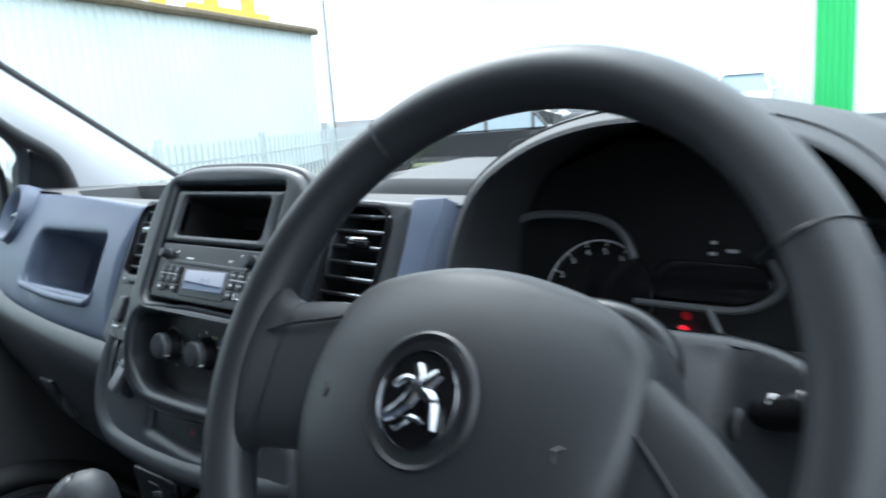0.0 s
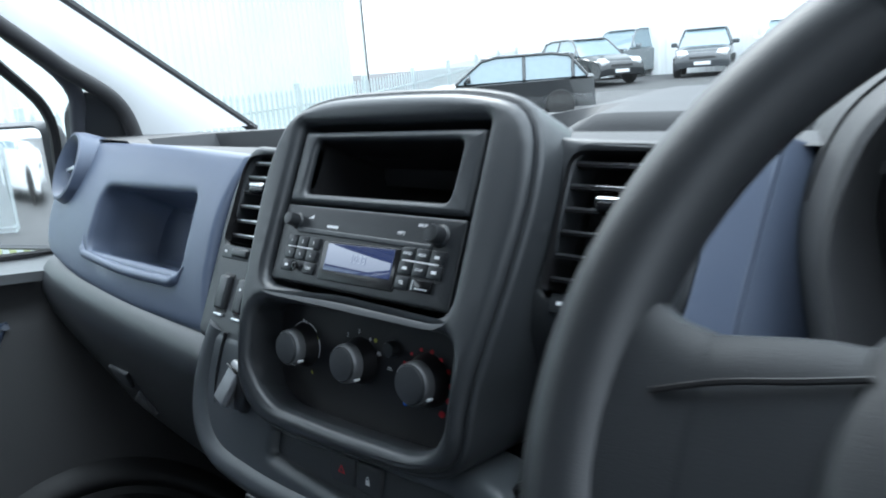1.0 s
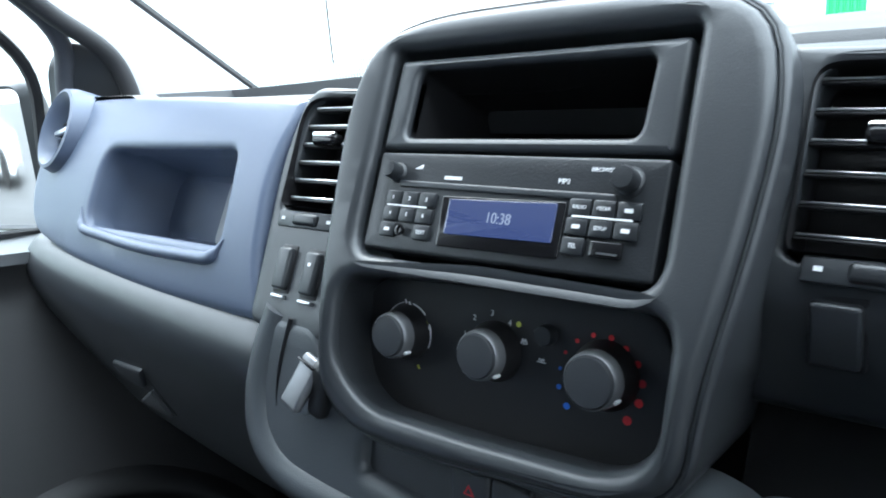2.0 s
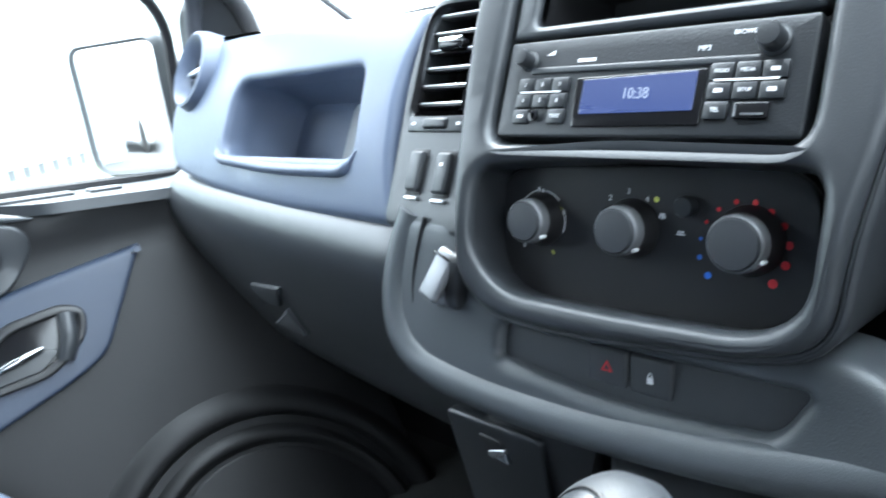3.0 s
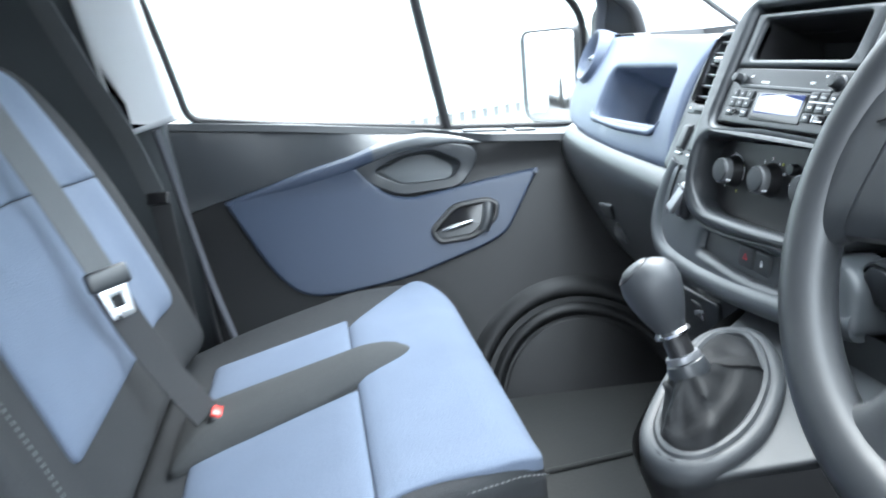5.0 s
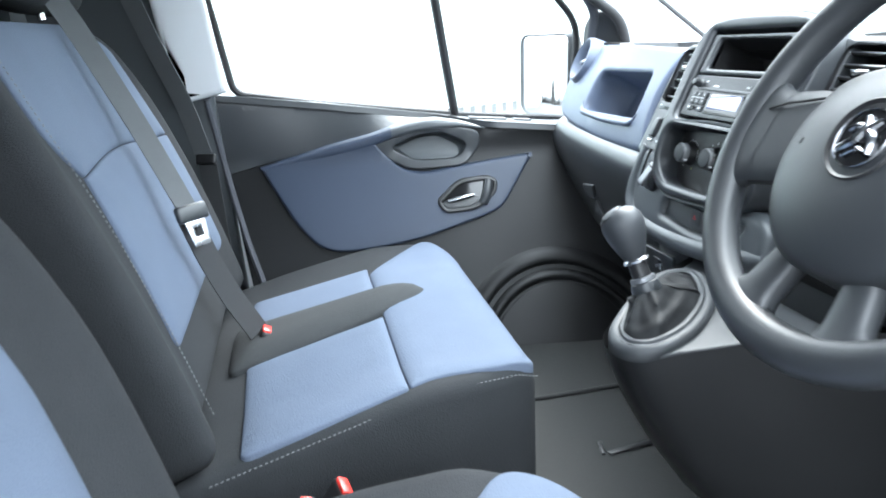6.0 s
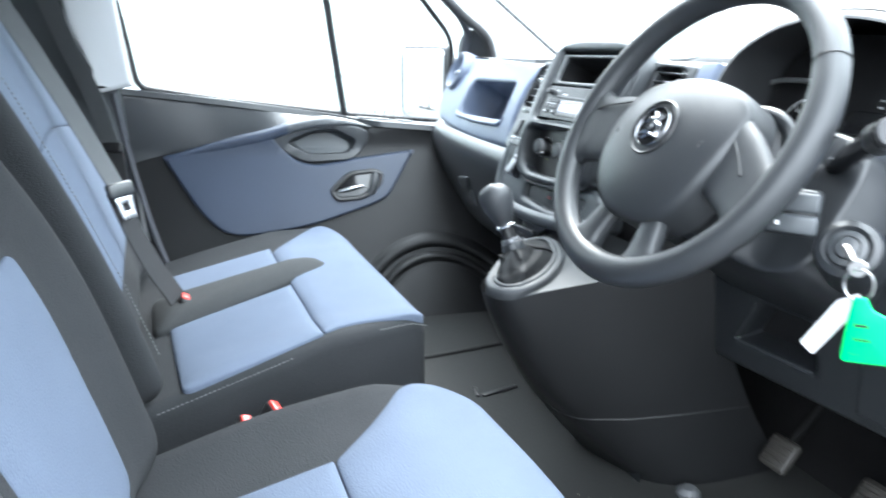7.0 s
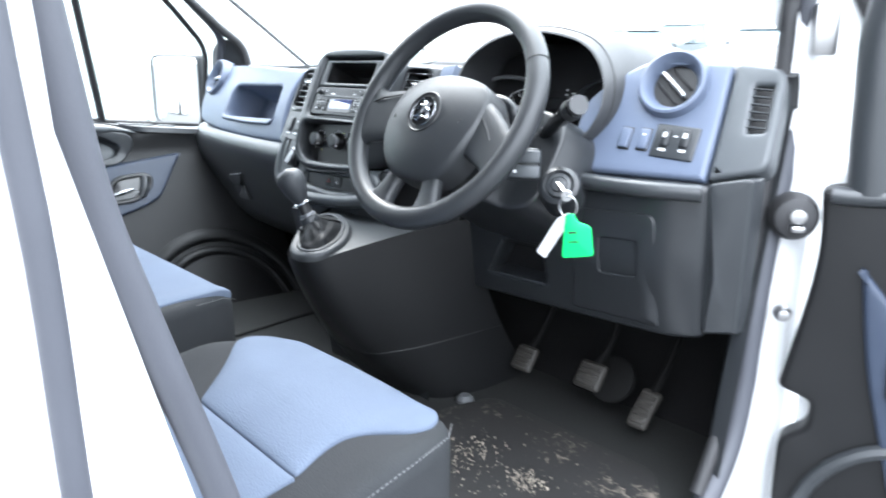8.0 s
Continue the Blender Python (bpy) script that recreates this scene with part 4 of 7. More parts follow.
part("band_roll", tube(roll, [0.0165] * len(roll), 18), BAND, low, "rolled lower edge of the band")
for (x, ma, nm) in ((-0.008, RED_INK, "hazard_button"), (0.024, WHITE_INK, "lock_button")):
    m = Matrix.Translation(on_low(x, 1.1965, -0.0060)) @ pose(0, 0, 0, 90 - 6)
    b = part(nm, block(m, (0.030, 0.0265, 0.010), 0.003, 3), SHELF, low, "square grey push button")
    if ma is RED_INK:
        tri = [(-0.0045, -0.003), (0.0045, -0.003), (0, 0.0045)]
        part("hazard_mark", plate(tri, [rnd([(-0.0026, -0.002), (0.0026, -0.002), (0, 0.0025)], 0)], pose_map(m), 0.0053, 0.0002, 0.00005), ma, b)
    else:
        part("lock_mark", block(m @ pose(0, -0.0015, 0.0052), (0.0042, 0.0042, 0.0004), 0), ma, b)
        part("lock_mark", tube([m @ Vector((0.0014 * math.cos(math.pi * k / 8), 0.0006 + 0.003 * math.sin(math.pi * k / 8), 0.0053)) for k in range(9)], 0.0004, 5), ma, b)
slot = thing("card_reader", "satin grey key-card holder in the console", "card reader")
m = Matrix.Translation(on_low(-0.152, 1.236, 0.006)) @ pose(0, 0, 0, 84) @ pose(0, 0, 0, 0, 0, -15)
part("reader_body", block(m @ pose(0.011, 0.0, 0.004), (0.020, 0.046, 0.016), 0.007, 4), BLACK, slot)
part("reader_base", block(m @ pose(-0.003, -0.006, 0.005, -8, 0, 0), (0.022, 0.038, 0.014), 0.005, 3), READER, slot)
part("reader_flap", block(m @ pose(-0.003, 0.001, 0.0115, -24, -8, 0), (0.022, 0.043, 0.008), 0.0038, 4), READER, slot, "satin silver flap")
part("reader_slot", block(m @ pose(-0.003, 0.0165, 0.0098, -24, -8, 0), (0.020, 0.0022, 0.0055), 0.001), GLOSS_BLACK, slot)
seam = smooth_path([on_low(x, z, 0.0062) for x, z in ((-0.188, 1.276), (-0.193, 1.258), (-0.197, 1.240), (-0.199, 1.222), (-0.198, 1.206))], 5)
part("stack_seam", tube(seam, [0.0020 * (1 - 0.9 * max(0, k / 20 - 0.5) * 2) for k in range(21)], 6), BLACK, low)


# below the band: side cheeks and the small door
def cheek(u, v):
    """The passenger-side flank of the console, running down and away from the band to the floor."""
    z = 1.17 - 0.43 * v
    x0, x1 = -0.215 + 0.10 * v, 0.30
    x = x0 + (x1 - x0) * u
    k = min(1, u / 0.12)
    return Vector((x, 0.80 - 0.145 * math.sin(k * math.pi / 2) + 0.02 * v, z))


part("console_lower", grid(cheek, 24, 12), PLASTIC, low, "charcoal lower console")
hatch = thing("fuse_flap", "small charcoal flap with a finger notch", "flap")


def on_cheek(x, z, d):
    return Vector((x, 0.655 + 0.02 * (1.17 - z) / 0.43 - d, z))


part("flap", plate(rnd([(-0.188, 1.105), (-0.080, 1.109), (-0.075, 0.96), (-0.160, 0.96)], [0.008, 0.008, 0.01, 0.01]), [], on_cheek, 0.006, 0.01, 0.003), PLASTIC, hatch)
part("notch", plate(rnd([(-0.148, 1.094), (-0.122, 1.094), (-0.114, 1.074), (-0.142, 1.080)], 0.003), [], on_cheek, 0.0075, 0.004, 0.001), BLACK, hatch)
part("notch_pull", plate(rnd([(-0.138, 1.081), (-0.119, 1.088), (-0.115, 1.074), (-0.138, 1.076)], 0.001), [], on_cheek, 0.009, 0.003, 0.001), ALU, hatch)

# ---- instrument binnacle and driver's side of the dash ----


def lip_y(z):
    return 0.72 + 0.35 * (z - 1.42)


hoodline = [(0.352, 1.330), (0.334, 1.395), (0.336, 1.435), (0.352, 1.472), (0.395, 1.502), (0.450, 1.518), (0.512, 1.5205), (0.575, 1.512), (0.622, 1.496), (0.657, 1.468), (0.678, 1.430), (0.680, 1.388), (0.655, 1.345), (0.61, 1.315)]
hood = thing("instrument_hood", "charcoal hood over the instrument cluster", "instrument hood")


def hoodfn(u, v):
    pts = smooth_path([(p[0], p[1], 0) for p in hoodline], 5)
    p = pts[min(int(u * (len(pts) - 1) + 0.5), len(pts) - 1)]
    c = Vector((0.52, 1.40, 0))
    w = p - c
    prof = [(1.02, 0.99, 0.115), (1.01, 0.99, 0.05), (0.995, 0.99, 0.012), (1.0, 1.0, 0.0), (1.03, 1.03, 0.002), (1.10, 1.075, 0.022), (1.18, 1.115, 0.050), (1.25, 1.14, 0.085), (1.30, 1.10, 0.13), (1.36, 0.86, 0.19), (1.40, 0.40, 0.25)]
    s = v * (len(prof) - 1)
    k = min(int(s), len(prof) - 2)
    a, b = Vector(prof[k]), Vector(prof[k + 1])
    g = a.lerp(b, s - k)
    return Vector((c.x + w.x * (g.x if w.x < 0 else 1 + (g.x - 1) * 0.25 + 1.3 * max(0.0, g.z - 0.05) * min(1.0, w.x / 0.08)), lip_y(c.y + w.y) + g.z, c.y + w.y * (g.y if w.y > 0 else min(g.y, 1.06))))


part("hood", grid(hoodfn, 65, 40), DASHTOP, hood, "soft charcoal hood with a rolled lip", 50)
part("hood_lining", grid(lambda u, v: Vector((0.52 + (hoodfn(u, 0.0).x - 0.52) * (1 + 0.02 * v), hoodfn(u, 0.0).y + 0.06 * v, 1.40 + (hoodfn(u, 0.0).z - 1.40) * (1 - 0.02 * v))), 65, 3), BLACK, hood)
part("hood_seam", tube([hoodfn(k / 65, 0.52) + Vector((0, -0.0006, 0.0006)) for k in range(8, 58)], 0.0011, 5), BLACK, hood)
cluster = thing("instrument_cluster", "dark instrument cluster with white dial marks and a red warning lamp", "instrument cluster")


def on_cluster(x, z, d):
    return Vector((x, 0.835 + 0.30 * (z - 1.42), z)) + Vector((0, -0.95, 0.28)) * d


part("cluster_plate", plate([(0.285, 1.29), (0.715, 1.29), (0.71, 1.40), (0.655, 1.47), (0.58, 1.50), (0.42, 1.505), (0.345, 1.475), (0.295, 1.40)], [], on_cluster, -0.012, 0.02, 0.002), BLACK, cluster)
ringl = [on_cluster(0.378 + 0.077 * math.copysign(abs(math.cos(a)) ** 0.7, math.cos(a)), 1.372 + 0.062 * abs(math.sin(a)) ** 0.7, 0.006) for a in [math.pi * (0.10 + 0.9 * k / 30) for k in range(31)]]
part("dial_rim", tube(ringl, 0.004, 8), RING, cluster, "grey dial rim")
ringr = [on_cluster(0.63 + 0.085 * math.cos(a), 1.378 + 0.060 * math.sin(a), 0.006) for a in [math.pi * (-0.25 + 1.1 * k / 30) for k in range(31)]]
part("dial_rim", tube(ringr, 0.005, 8), PLASTIC, cluster, "grey dial rim")
dc = (0.418, 1.360)
part("rev_dial", plate([(dc[0] + 0.0525 * math.cos(2 * math.pi * k / 32), dc[1] + 0.0525 * math.sin(2 * math.pi * k / 32)) for k in range(32)], [], on_cluster, -0.004, 0.006, 0.001), GLOSS_BLACK, cluster)
part("dial_scale", tube([on_cluster(dc[0] + 0.0535 * math.cos(radians(a)), dc[1] + 0.0535 * math.sin(radians(a)), -0.001) for a in range(50, 200, 6)], 0.0007, 5), WHITE_INK, cluster)
for k, a in enumerate((176, 153, 131, 109, 86, 63)):
    c, s = math.cos(radians(a)), math.sin(radians(a))
    p = on_cluster(dc[0] + 0.0440 * c, dc[1] + 0.0440 * s, -0.002)
    words(str(k + 1), 0.0085, Matrix.Translation(p) @ pose(0, 0, 0, 106), WHITE_INK, cluster, "dial_figure")
    part("dial_mark", tube([on_cluster(dc[0] + 0.049 * c, dc[1] + 0.049 * s, -0.002), on_cluster(dc[0] + 0.0535 * c, dc[1] + 0.0535 * s, -0.002)], 0.0006, 4), WHITE_INK, cluster)
part("dial_needle", tube([on_cluster(dc[0] - 0.004, dc[1] + 0.002, 0.003), on_cluster(dc[0] - 0.030, dc[1] - 0.012, 0.003)], 0.0011, 6), RED_INK, cluster)
part("trip_window", plate(rnd([(0.465, 1.369), (0.55, 1.370), (0.572, 1.384), (0.560, 1.402), (0.47, 1.402)], 0.016), [], on_cluster, -0.002, 0.006, 0.002), GLOSS_BLACK, cluster)
part("trip_rim", tube([on_cluster(*p, 0.0) for p in rnd([(0.455, 1.364), (0.552, 1.365), (0.579, 1.384), (0.564, 1.406)], [0, 0.02, 0.015, 0], 6)], 0.0032, 8), RING, cluster)
part("dial_rim", tube([on_cluster(x, z, 0.002) for x, z in rnd([(0.520, 1.366), (0.536, 1.340), (0.56, 1.335), (0.60, 1.340)], [0, 0.012, 0.02, 0], 6)], 0.0028, 8), RING, cluster, "grey dial rim")
for x, z in ((0.499, 1.3460), (0.500, 1.3575)):
    part("warning_lamp", lathe([(0.0042, 0), (0.0042, 0.001), (0.0026, 0.0012), (0.0026, 0.0008), (0, 0.0008)], Matrix.Translation(on_cluster(x, z, -0.006)) @ pose(0, 0, 0, 105), 14), WARN if z < 1.35 else RED_INK, cluster, "red warning lamp")
for x, w in ((0.516, 0.004), (0.516, 0.006), (0.532, 0.009)):
    z = 1.412 if x > 0.52 else (1.418 if w < 0.005 else 1.409)
    part("display_mark", block(Matrix.Translation(on_cluster(x, z, -0.008)) @ pose(0, 0, 0, 105), (w, 0.003, 0.0004), 0), WHITE_INK, cluster)

# blue driver panels
part("driver_panel_inner", plate(dense(rnd([(0.246, 1.262), (0.289, 1.262), (0.289, 1.36), (0.296, 1.4565), (0.258, 1.4555), (0.262, 1.39), (0.250, 1.30)], [0.01, 0, 0, 0.0, 0.004, 0.03, 0.03]), 0.03), [], on_dash, 0.008, 0.03, 0.003, 0.03), BLUE, dash, "slate-blue insert beside the cluster")


def on_return(x, z, d):
    """The insert's flank, folding away to the instrument hood."""
    e = 0.289 + 0.0000 * z + 0.0725 * max(0.0, z - 1.36)
    return on_dash(x, z, d + 0.008 - 1.1 * (x - e))


part("panel_return", plate(dense([(0.2895, 1.262), (0.330, 1.262), (0.330, 1.452), (0.2965, 1.4555), (0.2895, 1.36)], 0.02), [], on_return, 0.0, 0.02, 0.001, 0.02), BLUE, dash, "slate-blue flank of the insert")
pan_d = rnd([(0.62, 1.290), (0.862, 1.294), (0.857, 1.378), (0.850, 1.468), (0.71, 1.474), (0.62, 1.405)], [0.0, 0.004, 0.03, 0.01, 0.04, 0.03])
part("driver_panel", plate(dense(pan_d, 0.03), [[(0.768 + 0.046 * math.cos(2 * math.pi * k / 28), 1.432 + 0.046 * 0.894 * math.sin(2 * math.pi * k / 28)) for k in range(28)]], on_dash, 0.010, 0.05, 0.008, 0.025, 4), BLUE, dash, "slate-blue insert with a round vent and switches")
cap = rnd([(0.865, 1.297), (0.946, 1.318), (0.930, 1.462), (0.853, 1.472), (0.860, 1.378)], [0.006, 0.02, 0.02, 0.012, 0.03])
part("end_cap", plate(dense(cap, 0.02), [rnd([(0.900, 1.369), (0.923, 1.371), (0.917, 1.438), (0.891, 1.437)], 0.004)], on_dash, 0.006, 0.05, 0.008, 0.02, 4, 0.01), BAND, dash, "grey end cap with a demister grille")
part("grille_well", plate(rnd([(0.898, 1.367), (0.925, 1.369), (0.919, 1.440), (0.889, 1.439)], 0.003), [], on_dash, -0.006, 0.01, 0.001), BLACK, dash)
for k in range(6):
    z = 1.377 + 0.0110 * k
    part("grille_slat", block(dash_pose(0.9085 - 0.0012 * k, z, 0.002), (0.028, 0.0028, 0.005), 0.0008, 1), PLASTIC_SOFT, dash)
for x, ic in ((0.717, False), (0.749, True)):
    switch(dash_pose(x, 1.346, 0.010), 0.017, 0.034, BLUE, ic, "slim rocker switch")
pad = part("switch_pad", block(dash_pose(0.800, 1.345, 0.010), (0.072, 0.056, 0.006), 0.004, 3), PLASTIC_SOFT, dash, "dark headlamp and dimmer switch pad")
for k in (-1, 1):
    m = dash_pose(0.800 + 0.016 * k, 1.350, 0.014)
    part("dimmer_wheel", block(m, (0.014, 0.030, 0.008), 0.0035, 3), PLASTIC, pad)
    part("icon", block(m @ pose(0, -0.020, 0.0002), (0.011, 0.004, 0.0006), 0), WHITE_INK, pad)
    part("icon", block(m @ pose(0.0, 0.004, 0.0042), (0.006, 0.008, 0.0006), 0), WHITE_INK, pad)
part("icon", block(dash_pose(0.800, 1.353, 0.0135), (0.006, 0.002, 0.0006), 0), WHITE_INK, pad)


# knee panel under the wheel
def on_knee(x, z, d):
    y = 0.70 + (0.115 * (1.15 - z) ** 1.0 * 2.2 if z < 1.15 else 0.0)
    edge = max(0, (x - 0.80) / 0.06)
    return Vector((x, y + 0.02 * edge * edge, z)) + Vector((0, -1, -0.12)).normalized() * d


knee = thing("knee_panel", "charcoal knee panel below the steering wheel with a small bin", "dashboard panel")
kp = rnd([(0.36, 1.010), (0.66, 1.022), (0.872, 1.034), (0.878, 1.15), (0.876, 1.290), (0.55, 1.284), (0.36, 1.27)], [0.02, 0.04, 0.012, 0.05, 0.012, 0.0, 0.0])
bin_ = rnd([(0.431, 1.062), (0.575, 1.066), (0.575, 1.140), (0.488, 1.140)], 0.008)
part("panel", plate(dense(kp, 0.03), [bin_], on_knee, 0.0, 0.06, 0.010, 0.03, 4, 0.05), PLASTIC, knee, "charcoal moulded panel")
part("open_bin", plate(inset(bin_, -0.004), [], on_knee, -0.05, 0.01, 0.001), BLACK, knee)
part("bin_edge", tube([on_knee(0.484, 1.138, 0.001), on_knee(0.432, 1.064, 0.001), on_knee(0.57, 1.067, 0.001)], 0.0025, 8), PLASTIC_SOFT, knee)
ledge = [on_knee(x, 1.281, 0.008 + 0.004 * math.sin(x * 20)) for x in (0.62, 0.70, 0.78, 0.868)]
part("ledge", tube(smooth_path(ledge, 4), 0.014, 12), PLASTIC_SOFT, knee, "rolled ledge under the blue insert")
lidb = rnd([(0.640, 1.042), (0.812, 1.049), (0.806, 1.241), (0.650, 1.230)], [0.004, 0.004, 0.02, 0.02])
part("bin_lid", plate(lidb, [rnd([(0.705, 1.125), (0.777, 1.132), (0.776, 1.192), (0.704, 1.188)], 0.006)], on_knee, 0.004, 0.006, 0.003, 0.03, 3, 0.02), PLASTIC, knee, "bin lid with a finger recess")
part("finger_recess", plate(rnd([(0.703, 1.123), (0.779, 1.130), (0.778, 1.194), (0.702, 1.190)], 0.004), [], on_knee, -0.012, 0.01, 0.001), PLASTIC_SOFT, knee)
part("end_panel", plate(rnd([(0.872, 1.045), (0.925, 1.055), (0.935, 1.31), (0.872, 1.295)], [0.004, 0.004, 0.01, 0.01]), [], lambda u, v, d: Vector((u, 0.728 + 0.253 * max(0.0, 1.15 - v) + 0.25 * (u - 0.872) - d, v)), 0, 0.04, 0.006, 0.04), PLASTIC_SOFT, knee, "grey end panel beside the door")

# ---- steering column, ignition, stalks ----
WC, WN = Vector((0.468, 0.545, 1.385)), Vector((0, -0.846, 0.532))
WU, WV = Vector((1, 0, 0)), Vector((0, 0.532, 0.846))
WHEEL = Matrix(((WU.x, WV.x, WN.x, WC.x), (WU.y, WV.y, WN.y, WC.y), (WU.z, WV.z, WN.z, WC.z), (0, 0, 0, 1)))
col = thing("steering_column", "charcoal steering column shroud with stalks", "steering column")


def set_back(x):
    """How far the shroud's face lies behind the wheel: it steps back beside the collar."""
    k = min(1.0, max(0.0, (x - 0.075) / 0.05))
    return 0.014 + 0.044 * k * k * (3 - 2 * k)


def shroud(u, v):
    a = 2 * math.pi * u
    rx, ry = 0.142 + 0.02 * math.sin(math.pi * v), 0.085 + 0.02 * v
    c, s = math.cos(a), math.sin(a)
    q = 0.50
    p = Vector((rx * math.copysign(abs(c) ** q, c) + 0.046, ry * math.copysign(abs(s) ** q, s) - 0.014 - 0.012 * (1 - v), 0.0))
    p.z = -0.055 - 0.20 * v - set_back(p.x) * (1 - v)
    p.y += 0.35 * set_back(p.x) * (1 - v) * (s > 0)
    return WHEEL @ p


part("shroud", grid(shroud, 48, 10, wrap_u=True), PLASTIC, col, "charcoal two-piece shroud")
part("shroud_face", plate([(0.142 * math.copysign(abs(math.cos(a)) ** 0.50, math.cos(a)) + 0.046, 0.085 * math.copysign(abs(math.sin(a)) ** 0.50, math.sin(a)) - 0.026) for a in [2 * math.pi * k / 48 for k in range(48)]], [], lambda u, v, d: WHEEL @ Vector((u, v + 0.35 * set_back(u) * min(1.0, max(0.0, (v + 0.03) / 0.05)), d - set_back(u))), -0.050, 0.012, 0.008, 0.012), PLASTIC, col)
IG = WHEEL @ pose(0.227, -0.058, -0.096, 0, 25, 0)
part("ignition_barrel", lathe([(0.034, -0.06), (0.034, -0.006), (0.031, 0.004), (0.024, 0.008), (0.020, 0.004), (0.018, 0.002)], IG, 32), PLASTIC, col)
part("ignition_collar", lathe([(0.021, 0.0), (0.019, 0.007), (0.013, 0.009), (0.012, 0.004)], IG, 28), BEZEL, col)
part("ignition_lock", lathe([(0.0125, 0.0), (0.0115, 0.010), (0.009, 0.011), (0, 0.011)], IG, 24), BEZEL, col, "worn metal ignition lock")


def stalk(p0, p1, r, tip):
    pts = smooth_path([p0, Vector(p0).lerp(Vector(p1), 0.45) + Vector((0, 0, 0.004)), p1], 8)
    n = len(pts)
    s = part("stalk", tube(pts, [r * (0.62 + 0.5 * k / n) for k in range(n)], 14), GLOSS_BLACK, col, "black control stalk")
    part("stalk_tip", tube([pts[-4], pts[-1] + (pts[-1] - pts[-3]) * 0.4], [r * 1.14, r * 1.0], 14), tip, s)
    return pts


collar = smooth_path([(0.490, 0.640, 1.404), (0.520, 0.639, 1.406), (0.543, 0.638, 1.402), (0.560, 0.637, 1.389), (0.561, 0.637, 1.372), (0.550, 0.638, 1.350), (0.536, 0.640, 1.335)], 5)
part("shroud_collar", tube(collar, 0.010, 14), PLASTIC, col, "raised collar behind the hub")
pr = stalk((0.600, 0.666, 1.347), (0.746, 0.563, 1.413), 0.0145, PLASTIC)
for k in (-1, 1):
    part("icon", block(Matrix.Translation(pr[4 + k] + Vector((0.0, -0.005, 0.0098))) @ pose(0, 0, 0, 28), (0.005, 0.008, 0.001), 0), WHITE_INK, col)
stalk((0.33, 0.645, 1.345), (0.262, 0.615, 1.362), 0.011, PLASTIC)
part("stalk_boot", lathe([(0.0185, -0.02), (0.0180, -0.006), (0.0165, -0.004), (0.0140, -0.003), (0.0120, -0.006)], look((0.611, 0.655, 1.343), (0.560, 0.690, 1.320)), 24), BLACK, col, "oval boot at the stalk's root")
SAT = look((0.652, 0.556, 1.319), (0.614, 0.618, 1.309))
sat = part("audio_satellite", block(SAT @ pose(-0.004, 0, -0.012), (0.060, 0.050, 0.030), 0.006, 3), PLASTIC, col, "grey audio control pod")
for k in (-1, 1):
    sk = part("satellite_key", block(SAT @ pose(0.004, 0.0115 * k, 0.003), (0.048, 0.0205, 0.014), 0.004, 3), BAND, sat, "grey audio key")
    part("key_icon", block(SAT @ pose(-0.010, 0.0115 * k, 0.0102), (0.0045, 0.0045, 0.0006), 0), WHITE_INK, sk)

key = thing("ignition_key", "key in the ignition with paper label and green tag", "key")
kp0 = IG @ Vector((0, 0, 0.010))
tip = kp0 + Vector((0.030, -0.018, -0.012))
part("key_blade", tube([kp0, tip], [0.004, 0.005], 8), STEEL, key)
part("key_head", lathe([(0.008, -0.002), (0.0095, 0), (0.008, 0.002), (0.003, 0.002), (0.003, -0.002)], Matrix.Translation(tip) @ pose(0, 0, 0, 90, 0, 35), 20), STEEL, key, "bright key head")
ring = [tip + Vector((0.012 * math.cos(a) + 0.004, 0.006 * math.cos(a), -0.016 + 0.016 * math.sin(a))) for a in [2 * math.pi * k / 24 for k in range(24)]]
part("key_ring", tube(ring, 0.0014, 6, closed=True), STEEL, key)
tg = Matrix.Translation(tip + Vector((0.020, -0.004, -0.058))) @ pose(0, 0, 0, 90, 0, 30) @ pose(0, 0, 0, 0, 0, 6)
tagm = part("tag", plate(rnd([(-0.020, -0.034), (0.028, -0.032), (0.026, 0.014), (0.006, 0.022), (0.002, 0.034), (-0.010, 0.034), (-0.014, 0.012)], [0.006, 0.006, 0.006, 0.006, 0.003, 0.003, 0.006]), [], pose_map(tg), 0.002, 0.004, 0.0012), GREEN_TAG, key, "bright green plastic tag")
for a, b in (((-0.008, 0.004), (0.004, 0.009)), ((-0.008, -0.010), (0.006, -0.006)), ((-0.012, -0.024), (-0.004, -0.022))):
    part("tag_mark", plate([(a[0], a[1]), (b[0], a[1]), (b[0], b[1] - 0.002), (a[0], b[1] - 0.002)], [], pose_map(tg), 0.0024, 0.0004, 0.0001), BLACK, tagm)
lb = Matrix.Translation(tip + Vector((-0.018, -0.004, -0.062))) @ pose(0, 0, 0, 90, 0, 20) @ pose(0, 0, 0, 0, 0, -28)
part("paper_label", plate(rnd([(-0.009, -0.040), (0.008, -0.042), (0.011, 0.020), (0.004, 0.044), (-0.008, 0.024)], 0.003), [], pose_map(lb), 0.0006, 0.0012, 0.0003), WHITE_INK, key, "creased white paper label")

